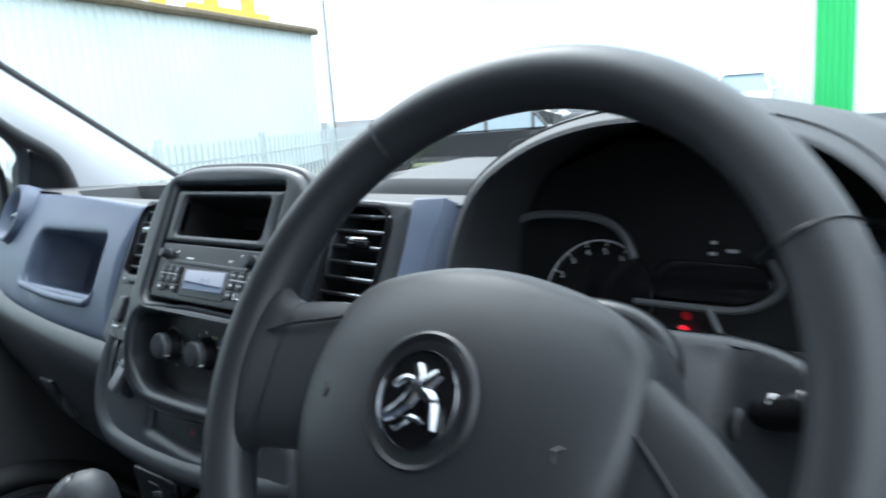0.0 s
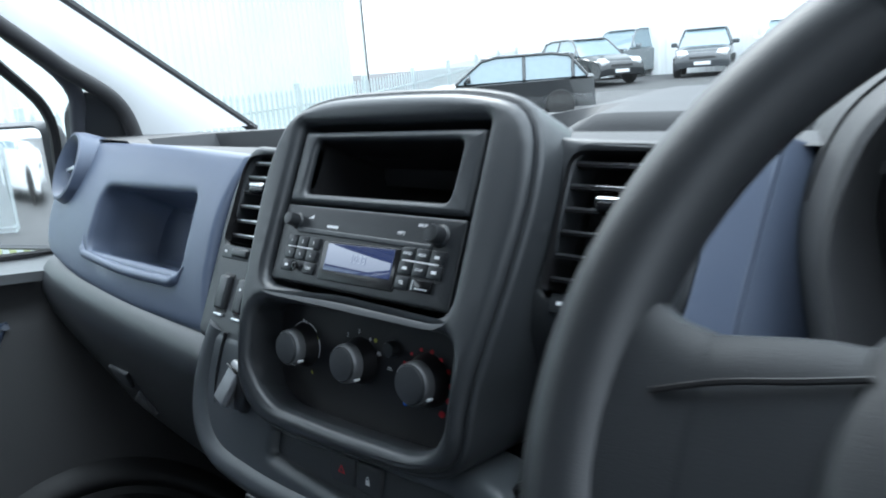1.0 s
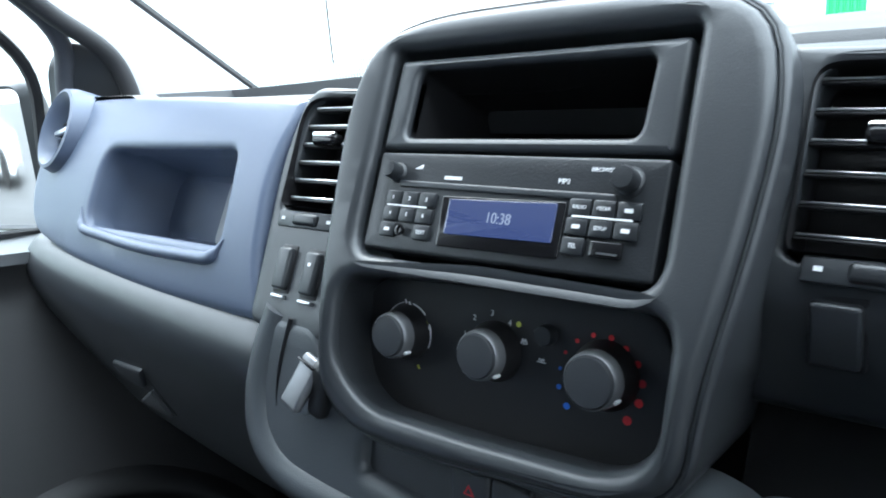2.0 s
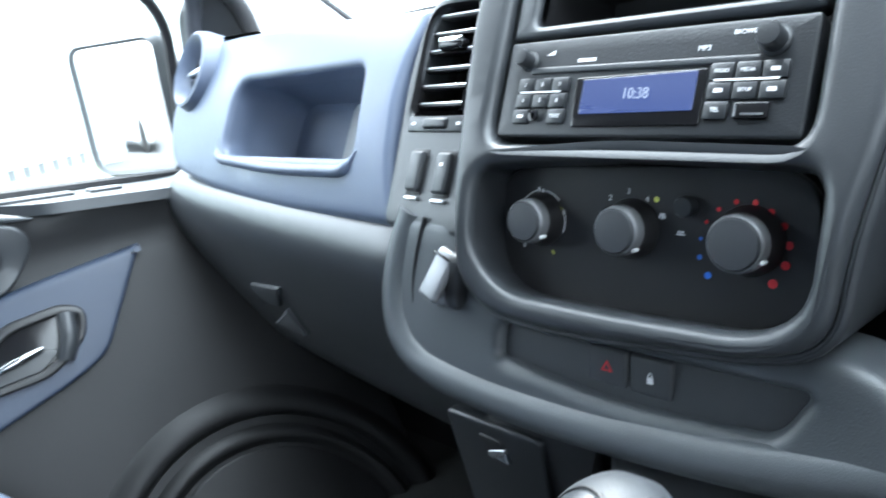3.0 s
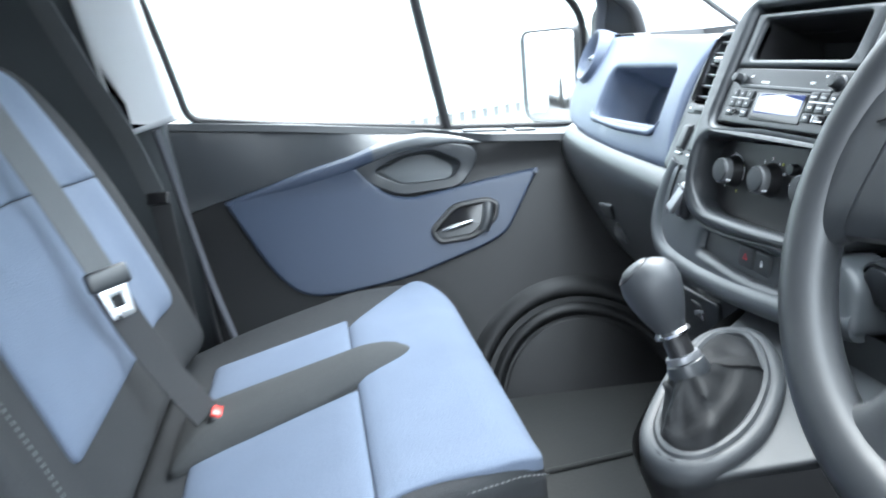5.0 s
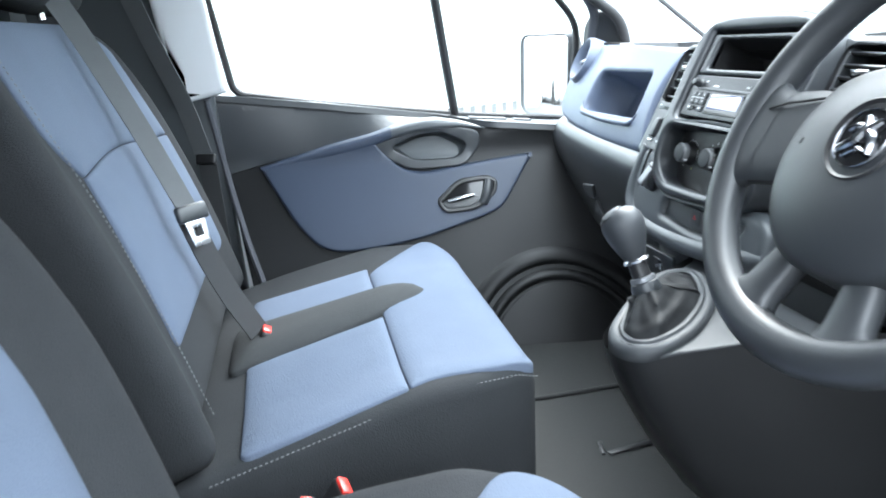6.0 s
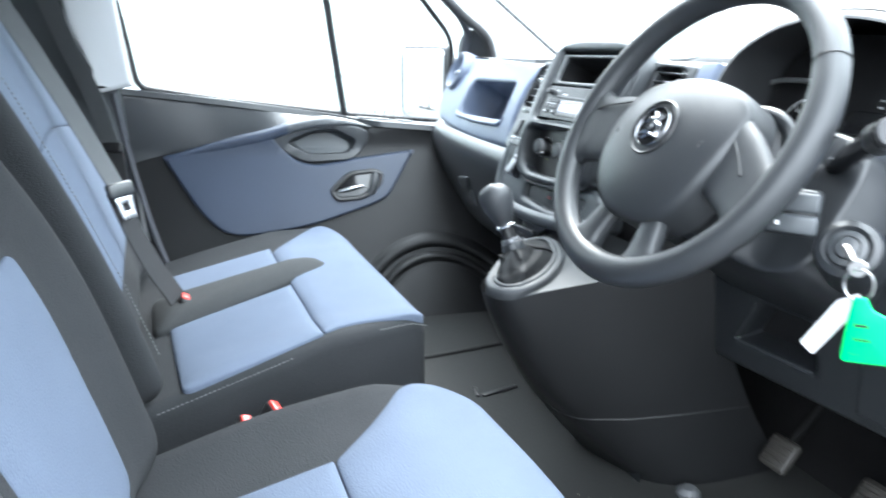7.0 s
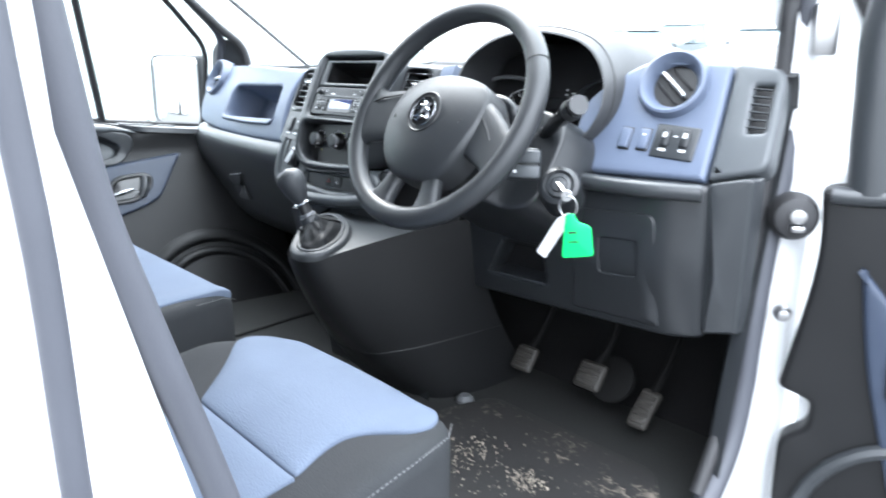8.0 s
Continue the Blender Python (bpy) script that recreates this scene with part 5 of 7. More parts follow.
# ---- steering wheel ----
wheel = thing("steering_wheel", "four-spoke charcoal steering wheel with a large hub", "steering wheel", at=tuple(WC))
RIM = 0.197
RIMM = Matrix.Translation((0.4896, 0.5323, 1.390)) @ pose(0, 0, 0, 90 - 30.94) @ Matrix.Scale(0.967, 4)
rim = [RIMM @ Vector((RIM * math.cos(2 * math.pi * k / 96), RIM * math.sin(2 * math.pi * k / 96), 0)) for k in range(96)]
part("rim", tube(rim, [0.0183 + 0.0006 * math.cos(8 * math.pi * k / 96) for k in range(96)], 20, closed=True), GRIP, wheel, "grained charcoal rim")
for a in (30, 128):
    c, s = math.cos(radians(a)), math.sin(radians(a))
    loop = [RIMM @ (Vector((c, s, 0)) * (RIM + 0.0192 * math.cos(b)) + Vector((0, 0, 0.0192 * math.sin(b)))) for b in [2 * math.pi * k / 20 for k in range(20)]]
    part("rim_seam", tube(loop, 0.0006, 5, closed=True), BLACK, wheel)
half = [(0.0, 0.069), (0.043, 0.065), (0.085, 0.052), (0.108, 0.029), (0.113, -0.010), (0.104, -0.057), (0.083, -0.099), (0.048, -0.126), (0.0, -0.132)]
hubline = [tuple(p)[:2] for p in smooth_path([(x, y, 0) for x, y in half] + [(-x, y, 0) for x, y in half[-2:0:-1]], 5, closed=True)]


def on_hub(u, v, d):
    k = min(1.0, math.hypot(u / 0.125, (v + 0.035) / 0.105))
    return RIMM @ Vector((u, v, 0.033 - 0.025 * k ** 2.4 + d))


part("hub_cover", plate(hubline, [], on_hub, 0.0, 0.05, 0.010, 0.010, 5), GRIP, wheel, "smooth charcoal hub cover")


def spoke(pts, mid):
    """A padded arm from rim to hub: pairs of edge points and the height of its crown."""
    def f(u, v):
        s = u * (len(pts) - 1)
        k = min(int(s), len(pts) - 2)
        t = s - k
        a = Vector(pts[k][0]).lerp(Vector(pts[k + 1][0]), t)
        b = Vector(pts[k][1]).lerp(Vector(pts[k + 1][1]), t)
        an = 2 * math.pi * v
        w = a.lerp(b, 0.5 - 0.5 * math.copysign(abs(math.cos(an)) ** 0.7, math.cos(an)))
        h = mid[0] + (mid[1] - mid[0]) * u
        return RIMM @ Vector((w.x, w.y, h + 0.013 * math.copysign(abs(math.sin(an)) ** 0.7, math.sin(an))))
    return grid(f, 10, 20, wrap_v=True)


# the wheel stands a little turned: one upper spoke lies level, the other droops
part("spoke", spoke([((-0.192, 0.022), (-0.192, -0.086)), ((-0.165, 0.029), (-0.165, -0.074)), ((-0.12, 0.036), (-0.12, -0.066)), ((-0.08, 0.036), (-0.08, -0.06))], (0.001, -0.005)), GRIP, wheel, "padded upper spoke")
part("spoke_root", spoke([((-0.190, 0.055), (-0.190, -0.112)), ((-0.178, 0.042), (-0.178, -0.098)), ((-0.166, 0.034), (-0.166, -0.082)), ((-0.152, 0.031), (-0.152, -0.072))], (0.0, -0.001)), GRIP, wheel, "spoke spreading into the rim")
part("spoke", spoke([((0.188, -0.036), (0.164, -0.104)), ((0.166, -0.016), (0.150, -0.098)), ((0.136, 0.008), (0.125, -0.086)), ((0.100, 0.030), (0.088, -0.070))], (0.001, -0.004)), GRIP, wheel, "padded upper spoke")
part("spoke_root", spoke([((0.191, -0.006), (0.152, -0.118)), ((0.182, -0.020), (0.156, -0.110)), ((0.172, -0.022), (0.152, -0.102)), ((0.160, -0.012), (0.144, -0.096))], (0.0, -0.001)), GRIP, wheel, "spoke spreading into the rim")
for seam in (((-0.166, 0.0050, 0.0130), (-0.144, 0.0130, 0.0128), (-0.120, 0.0190, 0.0108), (-0.102, 0.0240, 0.0090)), ((0.110, -0.006, 0.0100), (0.133, -0.027, 0.0118), (0.150, -0.046, 0.0132))):
    part("spoke_seam", tube(smooth_path([RIMM @ Vector(p) for p in seam], 5), 0.0012, 6), BLACK, wheel)
for s in (-1, 1):
    part("spoke", spoke([((s * 0.088, -0.164), (s * 0.022, -0.190)), ((s * 0.074, -0.152), (s * 0.034, -0.168)), ((s * 0.066, -0.128), (s * 0.030, -0.140)), ((s * 0.05, -0.09), (s * 0.02, -0.10))], (-0.002, -0.008)), GRIP, wheel, "padded lower spoke")
    part("horn_mark", tube([on_hub(s * 0.083, -0.020, 0.0005), on_hub(s * 0.079, -0.023, 0.0005), on_hub(s * 0.080, -0.028, 0.0005)], 0.0009, 5), BLACK, wheel)
BM = RIMM @ pose(-0.001, -0.0160, 0.0322)
badge = part("badge_ring", lathe([(0.038, 0.0), (0.036, 0.002), (0.030, -0.0015), (0.029, 0.0)], BM, 40), BLACK, wheel, "dark recess round the badge")
part("badge_rim", lathe([(0.0272, 0.0), (0.0272, 0.002), (0.0264, 0.0034), (0.0256, 0.002), (0.0256, 0.0)], BM, 40), CHROME_DIM, badge, "chrome badge rim")
part("badge_face", lathe([(0.0258, 0.0), (0.0258, 0.0012), (0, 0.0016)], BM, 32), GLOSS_BLACK, badge)
for pts, r in ((((-0.018, -0.013), (-0.006, -0.004), (0.0, 0.008), (-0.004, 0.018)), 0.0044), (((0.016, -0.014), (0.012, 0.0), (0.004, 0.006), (0.012, 0.016)), 0.0046), (((-0.010, -0.018), (0.0, -0.010), (0.010, -0.012)), 0.0022), (((-0.017, 0.004), (-0.008, 0.010), (0.006, 0.006)), 0.0022)):
    cv = [BM @ Vector((*p[:2], 0.003)) for p in smooth_path([(x, y, 0) for x, y in pts], 5)]
    part("badge_emblem", tube(cv, [r * (0.55 + 0.45 * math.sin(math.pi * (k + 1) / (len(cv) + 1))) for k in range(len(cv))], 8), CHROME_DIM, badge)

# ---- gear lever on its console ----
gear = thing("gear_lever", "gear lever with a rounded grey knob and black gaiter", "gear lever")
KB = Matrix.Translation((0.121, 0.472, 1.222)) @ pose(0, 0, 0, 14, -20, 0)
part("knob", lathe([(0.011, -0.038), (0.0140, -0.035), (0.0195, -0.022), (0.0260, -0.004), (0.0288, 0.010), (0.0275, 0.022), (0.0212, 0.031), (0.012, 0.0355), (0, 0.0365)], KB, 36), KNOB, gear, "soft grey rounded knob")
capn = Vector((-0.12, -0.40, 0.91)).normalized()
capx = Vector((1, 0, 0)) - capn * capn.x
capx.normalize()
capy = capn.cross(capx)
capc = Vector((0, 0, 0.006)) + capn * 0.0305
CAP = KB @ Matrix(((capx.x, capy.x, capn.x, capc.x), (capx.y, capy.y, capn.y, capc.y), (capx.z, capy.z, capn.z, capc.z), (0, 0, 0, 1))) @ pose(0, 0, 0, 0, 0, 14)
part("knob_cap", lathe([(0.0168, -0.0062), (0.0166, -0.0036), (0.0155, -0.0022), (0.010, -0.0003), (0, 0.0010)], CAP, 32), PLASTIC_SOFT, gear, "dark shift-pattern cap")
part("cap_groove", tube([CAP @ Vector((0.0176 * math.cos(2 * math.pi * k / 32), 0.0176 * math.sin(2 * math.pi * k / 32), -0.0042)) for k in range(32)], 0.0009, 5, closed=True), BLACK, gear)
for dx, h, dy in ((-0.009, 0.004, 0.002), (-0.003, 0.008, 0), (0.003, 0.008, 0), (0.009, 0.008, 0)):
    part("shift_mark", block(CAP @ pose(dx, dy, 0.0008 - 11 * dx * dx), (0.0006, h, 0.0006), 0), GREY_INK, gear)
part("shift_mark", block(CAP @ pose(0, 0, 0.0009), (0.0180, 0.0006, 0.0005), 0), GREY_INK, gear)
for txt, dx, dy in (("R", -0.009, 0.0066), ("1", -0.003, 0.0072), ("3", 0.003, 0.0072), ("5", 0.009, 0.0066), ("2", -0.003, -0.0072), ("4", 0.003, -0.0072), ("6", 0.009, -0.0066)):
    words(txt, 0.0040, CAP @ pose(dx, dy, 0.0006 - 11 * (dx * dx + dy * dy)), GREY_INK, gear, "shift_figure")
part("collar", lathe([(0.0120, -0.0410), (0.0170, -0.0400), (0.0176, -0.0372), (0.0150, -0.0345)], KB, 28), ALU, gear, "thin silver ring below the knob")
part("shaft", lathe([(0.0130, -0.075), (0.0126, -0.050), (0.0120, -0.038)], KB, 20), BLACK, gear)
part("lower_collar", lathe([(0.0128, -0.0600), (0.0160, -0.0605), (0.0168, -0.0630), (0.0168, -0.0665), (0.0150, -0.068)], KB, 28), READER, gear, "satin lower ring")
part("gaiter_skirt", lathe([(0.0150, -0.0660), (0.0182, -0.0680), (0.0192, -0.0720), (0.0205, -0.0800), (0.0190, -0.084)], KB, 28), PLASTIC_SOFT, gear, "grey flared skirt over the gaiter")
GF = [(0.178, 0.440), (0.140, 0.462), (0.065, 0.532), (0.034, 0.582), (0.062, 0.610), (0.140, 0.580), (0.203, 0.522), (0.226, 0.468), (0.212, 0.440)]
gfl = [tuple(p)[:2] for p in smooth_path([(x, y, 0) for x, y in GF], 5, closed=True)]


def gf_z(y):
    return 1.098 + 0.14 * (y - 0.43)


def gaiter(u, v):
    p = gfl[int(u * len(gfl)) % len(gfl)]
    q = Vector((p[0], p[1], gf_z(p[1]) + 0.004))
    c = Vector((0.13, 0.52, 0))
    q.x, q.y = c.x + (q.x - c.x) * 0.95, c.y + (q.y - c.y) * 0.95
    ang = u * 2 * math.pi
    # keep the turn of the small end in step with the frame
    w = q - Vector((c.x, c.y, q.z))
    n = w.normalized()
    t = KB @ Vector((n.x * 0.0192, n.y * 0.0192, -0.078))
    r = q.lerp(t, v ** 1.4)
    r.z = q.z + (t.z - q.z) * (v ** 0.92)
    body = math.sin(math.pi * v) ** 0.8
    ridge = 1 - 2 * abs(math.sin(ang * 2.5 + 0.9 * v + 0.4)) ** 0.7
    fold = (0.0050 * ridge + 0.0012 * math.sin(ang * 7 - 5 * v) + 0.0010 * math.sin(ang * 3 + 17 * v)) * body
    roll = 0.0035 * math.sin(9 * v + 2.2 * math.sin(ang + 0.6)) * body * (1 - v)
    return r + n * (fold + 0.002 * body) + Vector((0, 0, 0.5 * fold + roll))


part("gaiter", grid(gaiter, len(gfl), 30, wrap_u=True), LEATHER, gear, "creased black leatherette gaiter", 60)
part("gaiter_frame", plate(inset(gfl if area(gfl) > 0 else gfl[::-1], -0.014), [inset(gfl if area(gfl) > 0 else gfl[::-1], 0.004)], lambda u, v, d: Vector((u, v, gf_z(v) + d)), 0.010, 0.03, 0.009, 0.0, 5), SHELF, gear, "rounded grey gaiter frame")
part("gaiter_frame_inner", tube([Vector((p[0], p[1], gf_z(p[1]) + 0.008)) for p in inset(gfl if area(gfl) > 0 else gfl[::-1], 0.004)], 0.005, 8, closed=True), SHELF, gear)

cons = thing("gear_console", "charcoal console carrying the gear lever above the floor", "console")
top_loop = [(0.232, 0.434), (0.172, 0.436), (0.044, 0.556), (0.0, 0.63), (-0.04, 0.69), (0.30, 0.69), (0.250, 0.50)]
part("console_top", plate(rnd(top_loop, [0.03, 0.03, 0.04, 0.02, 0.0, 0.0, 0.05]), [], lambda u, v, d: Vector((u, v, gf_z(v) - 0.002 + d)), 0.0, 0.012, 0.004, 0.03), SHELF, cons, "grey shelf round the gaiter")


def cons_body(u, v):
    """From the gear shelf down to the floor, swelling and swinging towards the driver's footwell."""
    topc = smooth_path([(-0.04, 0.68, 0), (0.03, 0.55, 0), (0.115, 0.460, 0), (0.172, 0.420, 0), (0.236, 0.426, 0), (0.268, 0.49, 0), (0.325, 0.60, 0), (0.40, 0.70, 0)], 6)
    botc = smooth_path([(0.02, 0.88, 0), (0.055, 0.75, 0), (0.105, 0.660, 0), (0.17, 0.652, 0), (0.25, 0.672, 0), (0.31, 0.705, 0), (0.345, 0.79, 0), (0.352, 0.95, 0)], 6)
    k = int(u * (len(topc) - 1) + 0.5)
    a, b = topc[k], botc[k]
    s = v
    bul = 0.020 * math.sin(math.pi * s)
    p = a.lerp(b, s ** 1.15)
    z = (gf_z(a.y) - 0.002 + 0.09 * max(0.0, u - 0.62)) * (1 - s) + FLOOR * s
    return Vector((p.x + bul * 0.3, p.y - bul, z))


part("console_body", grid(cons_body, 42, 20), DOOR_SHADED, cons, "charcoal console cheeks")
part("console_seam", tube([cons_body(k / 40, 0.62) + Vector((0, -0.0005, 0)) for k in range(41)], 0.0009, 5), BLACK, cons)
part("floor_bolt", lathe([(0.020, 0), (0.020, 0.008), (0.012, 0.016), (0, 0.017)], pose(0.357, 0.732, FLOOR), 20), HOUSING, cons, "dull metal floor fixing")

# ---- pedals ----


# steel taken near black and matt: the footwell's shade is in its colour
ARM_STEEL = mat("shaded_pedal_steel", (0.007, 0.007, 0.007), 0.8, spec=0.12)


def pedal(name, x, y, z, w, h, arm_to, material, label, tilt=52):
    p = thing(name, label, "pedal", "pedals in the driver's footwell")
    m = Matrix.Translation((x, y, z)) @ pose(0, 0, 0, tilt, 0, 0)
    pd = part("pedal_pad", block(m, (w, h, 0.018), 0.0085, 4), material, p, "worn ribbed rubber pad")
    n = 5
    for k in range(n):
        part("rib", block(m @ pose(0, (k - (n - 1) / 2) * h / (n + 0.4), 0.009), (w * 0.78, h * 0.085, 0.008), 0.002, 1), material, pd)
    part("pedal_arm", tube(smooth_path([(x, y + 0.015, z + 0.01), (x + 0.01, y + 0.07, z + 0.09), arm_to], 5), 0.007, 10), ARM_STEEL, p, "steel arm darkened for the footwell's shade")
    return p


PAD = mat("worn_pedal_rubber", (0.038, 0.035, 0.031), 0.6, grain=0.8, scale=120, var=0.4, vscale=25)
pedal("clutch_pedal", 0.402, 0.880, 0.813, 0.055, 0.060, (0.45, 1.04, 1.14), PAD, "worn clutch pedal with a ribbed rubber pad")
brake = pedal("brake_pedal", 0.586, 0.872, 0.836, 0.062, 0.060, (0.57, 1.04, 1.14), PAD, "worn brake pedal with a ribbed rubber pad")
part("backing_disc", lathe([(0.0, 0.0), (0.046, 0.0), (0.050, 0.004), (0.050, 0.012), (0.044, 0.016), (0.0, 0.016)], Matrix.Translation((0.622, 0.905, 0.826)) @ pose(0, 0, 0, 52, 0, 0), 28), ARM_STEEL, brake, "dark round plate behind the pad")
pedal("accelerator_pedal", 0.711, 0.880, 0.803, 0.042, 0.085, (0.72, 1.06, 1.05), PAD, "long worn accelerator pedal", 42)

# ---- seats ----


def seat_z(y, low=0.95):
    """Cushions slope down towards the back."""
    return 1.003 - 0.20 * max(0.0, 0.20 - y) - 0.9 * max(0.0, y - 0.335) ** 2 * 6


def cushion_map(x0, x1):
    def mp(u, v, d):
        s = (u - x0) / (x1 - x0) * 2 - 1
        bol = 0.018 * max(0.0, abs(s) - 0.60) / 0.40
        return Vector((u, v, seat_z(v) - 0.012 + bol + d))
    return mp


def puffed(mp, outline, puff, reach=0.03):
    """A map that swells towards the middle of its outline."""
    def f(u, v, d):
        gap = 9.0
        for p, q in zip(outline, outline[1:] + outline[:1]):
            dx, dy = q[0] - p[0], q[1] - p[1]
            t = min(1.0, max(0.0, ((u - p[0]) * dx + (v - p[1]) * dy) / (dx * dx + dy * dy + 1e-12)))
            gap = min(gap, math.hypot(u - p[0] - t * dx, v - p[1] - t * dy))
        k = min(1.0, gap / reach)
        return mp(u, v, d - puff * (1 - k) ** 2)
    return f


def cloth(name, outline, mp, material, parent, label="", top=0.010, puff=0.006, step=0.022, reach=0.03, deep=0.016):
    o = dense(outline, 0.02)
    return part(name, plate(o, [], puffed(mp, o, puff, reach), top, deep, 0.003, step, 2), material, parent, label, 60)


def back_map(xc, y0, rake, wide, crown=0.02):
    """A seat back: u across, v its height up; d out of it, to the front."""
    n = Vector((0, 1, rake)).normalized()
    def mp(u, v, d):
        s = (u - xc) / wide
        y = y0 - rake * (v - 1.0) - 0.10 * max(0, v - 1.42) ** 2 * 4
        return Vector((u, y, v)) + n * (d + crown * max(0, abs(s) - 0.62) / 0.38 + 0.012 * math.sin(math.pi * min(1, max(0, (v - 0.95) / 0.5))))
    return mp


def stitches(points, parent, gap=0.007):
    bm = bmesh.new()
    for a, b in zip(points, points[1:]):
        a, b = Vector(a), Vector(b)
        n = max(1, int((b - a).length / gap))
        for k in range(n):
            p, q = a.lerp(b, (k + 0.2) / n), a.lerp(b, (k + 0.75) / n)
            tube([p, q], 0.0007, 4, bm)
    return part("stitching", bm, STITCH, parent, "pale stitching")


# double passenger bench
bench = thing("passenger_bench", "double passenger seat in blue and charcoal cloth", "seat")
cm = cushion_map(-0.70, 0.11)
base = rnd([(-0.665, -0.16), (0.125, -0.16), (0.085, 0.10), (0.028, 0.33), (-0.005, 0.392), (-0.62, 0.392), (-0.70, 0.33), (-0.70, 0.0)], [0.03, 0.03, 0.1, 0.05, 0.035, 0.08, 0.08, 0.1])
part("seat_base", plate(dense(base, 0.02), [], cm, 0.0, 0.24, 0.028, 0.025, 5), CLOTH_DARK, bench, "charcoal cloth cushion")
front = rnd([(-0.53, 0.181), (0.040, 0.181), (0.015, 0.24), (0.016, 0.325), (-0.004, 0.386), (-0.30, 0.388), (-0.60, 0.388), (-0.688, 0.330), (-0.62, 0.262)], [0.01, 0.01, 0.05, 0.05, 0.02, 0.05, 0.06, 0.04, 0.05])
cloth("seat_panel", front, cm, CLOTH_BLUE, bench, "light blue cloth cushion front")
cloth("seat_panel", rnd([(-0.560, -0.07), (-0.390, -0.07), (-0.375, 0.180), (-0.56, 0.180)], [0.015, 0.01, 0.004, 0.004]), cm, CLOTH_BLUE, bench, "light blue cloth cushion")
cloth("seat_panel", rnd([(-0.235, -0.07), (0.098, -0.06), (0.078, 0.04), (0.042, 0.180), (-0.27, 0.180)], [0.015, 0.02, 0.05, 0.004, 0.004]), cm, CLOTH_BLUE, bench, "light blue cloth cushion")
cloth("seat_divider", rnd([(-0.405, -0.10), (-0.215, -0.10), (-0.245, 0.06), (-0.285, 0.19), (-0.345, 0.268), (-0.375, 0.280), (-0.405, 0.250), (-0.405, 0.10)], [0.02, 0.02, 0.1, 0.1, 0.03, 0.02, 0.04, 0.1]), cm, CLOTH_SHADE, bench, "charcoal cloth divider between the places", 0.030, 0.022, 0.02, 0.05, 0.04)
stitches([cm(x, y, -0.012) for x, y in ((0.119, -0.10), (0.098, 0.0), (0.078, 0.10), (0.052, 0.20), (0.030, 0.30), (0.018, 0.35), (0.0, 0.388))], bench)
bm_ = back_map(-0.28, -0.130, 0.35, 0.40, 0.045)
bb = rnd([(-0.66, 0.95), (0.125, 0.95), (0.120, 1.20), (0.095, 1.43), (0.050, 1.525), (-0.10, 1.545), (-0.50, 1.545), (-0.62, 1.52), (-0.66, 1.40)], [0.04, 0.04, 0.1, 0.08, 0.04, 0.05, 0.06, 0.06, 0.08])
part("backrest", plate(dense(bb, 0.03), [], bm_, 0.0, 0.13, 0.035, 0.035, 5), CLOTH_DARK, bench, "charcoal cloth backrest")
cloth("back_panel", rnd([(-0.60, 1.305), (-0.30, 1.335), (-0.075, 1.318), (-0.055, 1.345), (0.0, 1.405), (0.005, 1.45), (-0.03, 1.515), (-0.12, 1.532), (-0.47, 1.532), (-0.585, 1.50)], [0.004, 0.3, 0.01, 0.02, 0.02, 0.03, 0.03, 0.05, 0.05, 0.05]), bm_, CLOTH_BLUE, bench, "light blue cloth backrest top")
cloth("back_panel", rnd([(-0.60, 1.06), (-0.055, 1.06), (-0.060, 1.14), (-0.078, 1.317), (-0.30, 1.334), (-0.60, 1.304)], [0.03, 0.02, 0.06, 0.004, 0.3, 0.004]), bm_, CLOTH_BLUE, bench, "light blue cloth backrest")
stitches([bm_(x, z, 0.012) for x, z in ((0.070, 1.00), (0.058, 1.12), (0.045, 1.24), (0.042, 1.30), (0.050, 1.37), (0.052, 1.46), (0.020, 1.52))], bench)


def headrest(x, parent):
    m = Matrix.Translation((x, -0.345, 1.640)) @ pose(0, 0, 0, -14)
    part("headrest", block(m, (0.29, 0.11, 0.18), 0.045, 5), CLOTH_DARK, parent, "charcoal headrest")
    for k in (-1, 1):
        part("headrest_post", tube([(x + 0.05 * k, -0.335, 1.54), (x + 0.05 * k, -0.35, 1.64)], 0.006, 10), CHROME, parent, "chrome headrest post")


headrest(-0.06, bench)
headrest(-0.44, bench)

# driver's seat
dseat = thing("front_seat", "driver's seat in blue and charcoal cloth", "seat")
cd = cushion_map(0.21, 0.79)
db = rnd([(0.235, -0.20), (0.765, -0.20), (0.795, 0.05), (0.785, 0.25), (0.735, 0.335), (0.55, 0.338), (0.33, 0.332), (0.245, 0.25), (0.215, 0.05)], [0.03, 0.03, 0.08, 0.06, 0.05, 0.08, 0.06, 0.06, 0.08])
part("seat_base", plate(dense(db, 0.02), [], cd, 0.0, 0.24, 0.03, 0.025, 5), CLOTH_DARK, dseat, "charcoal cloth cushion")
cloth("seat_panel", rnd([(0.405, 0.112), (0.680, 0.106), (0.662, 0.17), (0.676, 0.215), (0.735, 0.255), (0.742, 0.285), (0.712, 0.325), (0.55, 0.335), (0.34, 0.330), (0.290, 0.29), (0.275, 0.245), (0.345, 0.185)], [0.01, 0.01, 0.03, 0.03, 0.02, 0.02, 0.03, 0.08, 0.04, 0.03, 0.03, 0.04]), cd, CLOTH_BLUE, dseat, "light blue cloth cushion front")
cloth("seat_panel", rnd([(0.40, -0.16), (0.655, -0.16), (0.683, 0.105), (0.402, 0.111)], [0.015, 0.015, 0.004, 0.004]), cd, CLOTH_BLUE, dseat, "light blue cloth cushion")
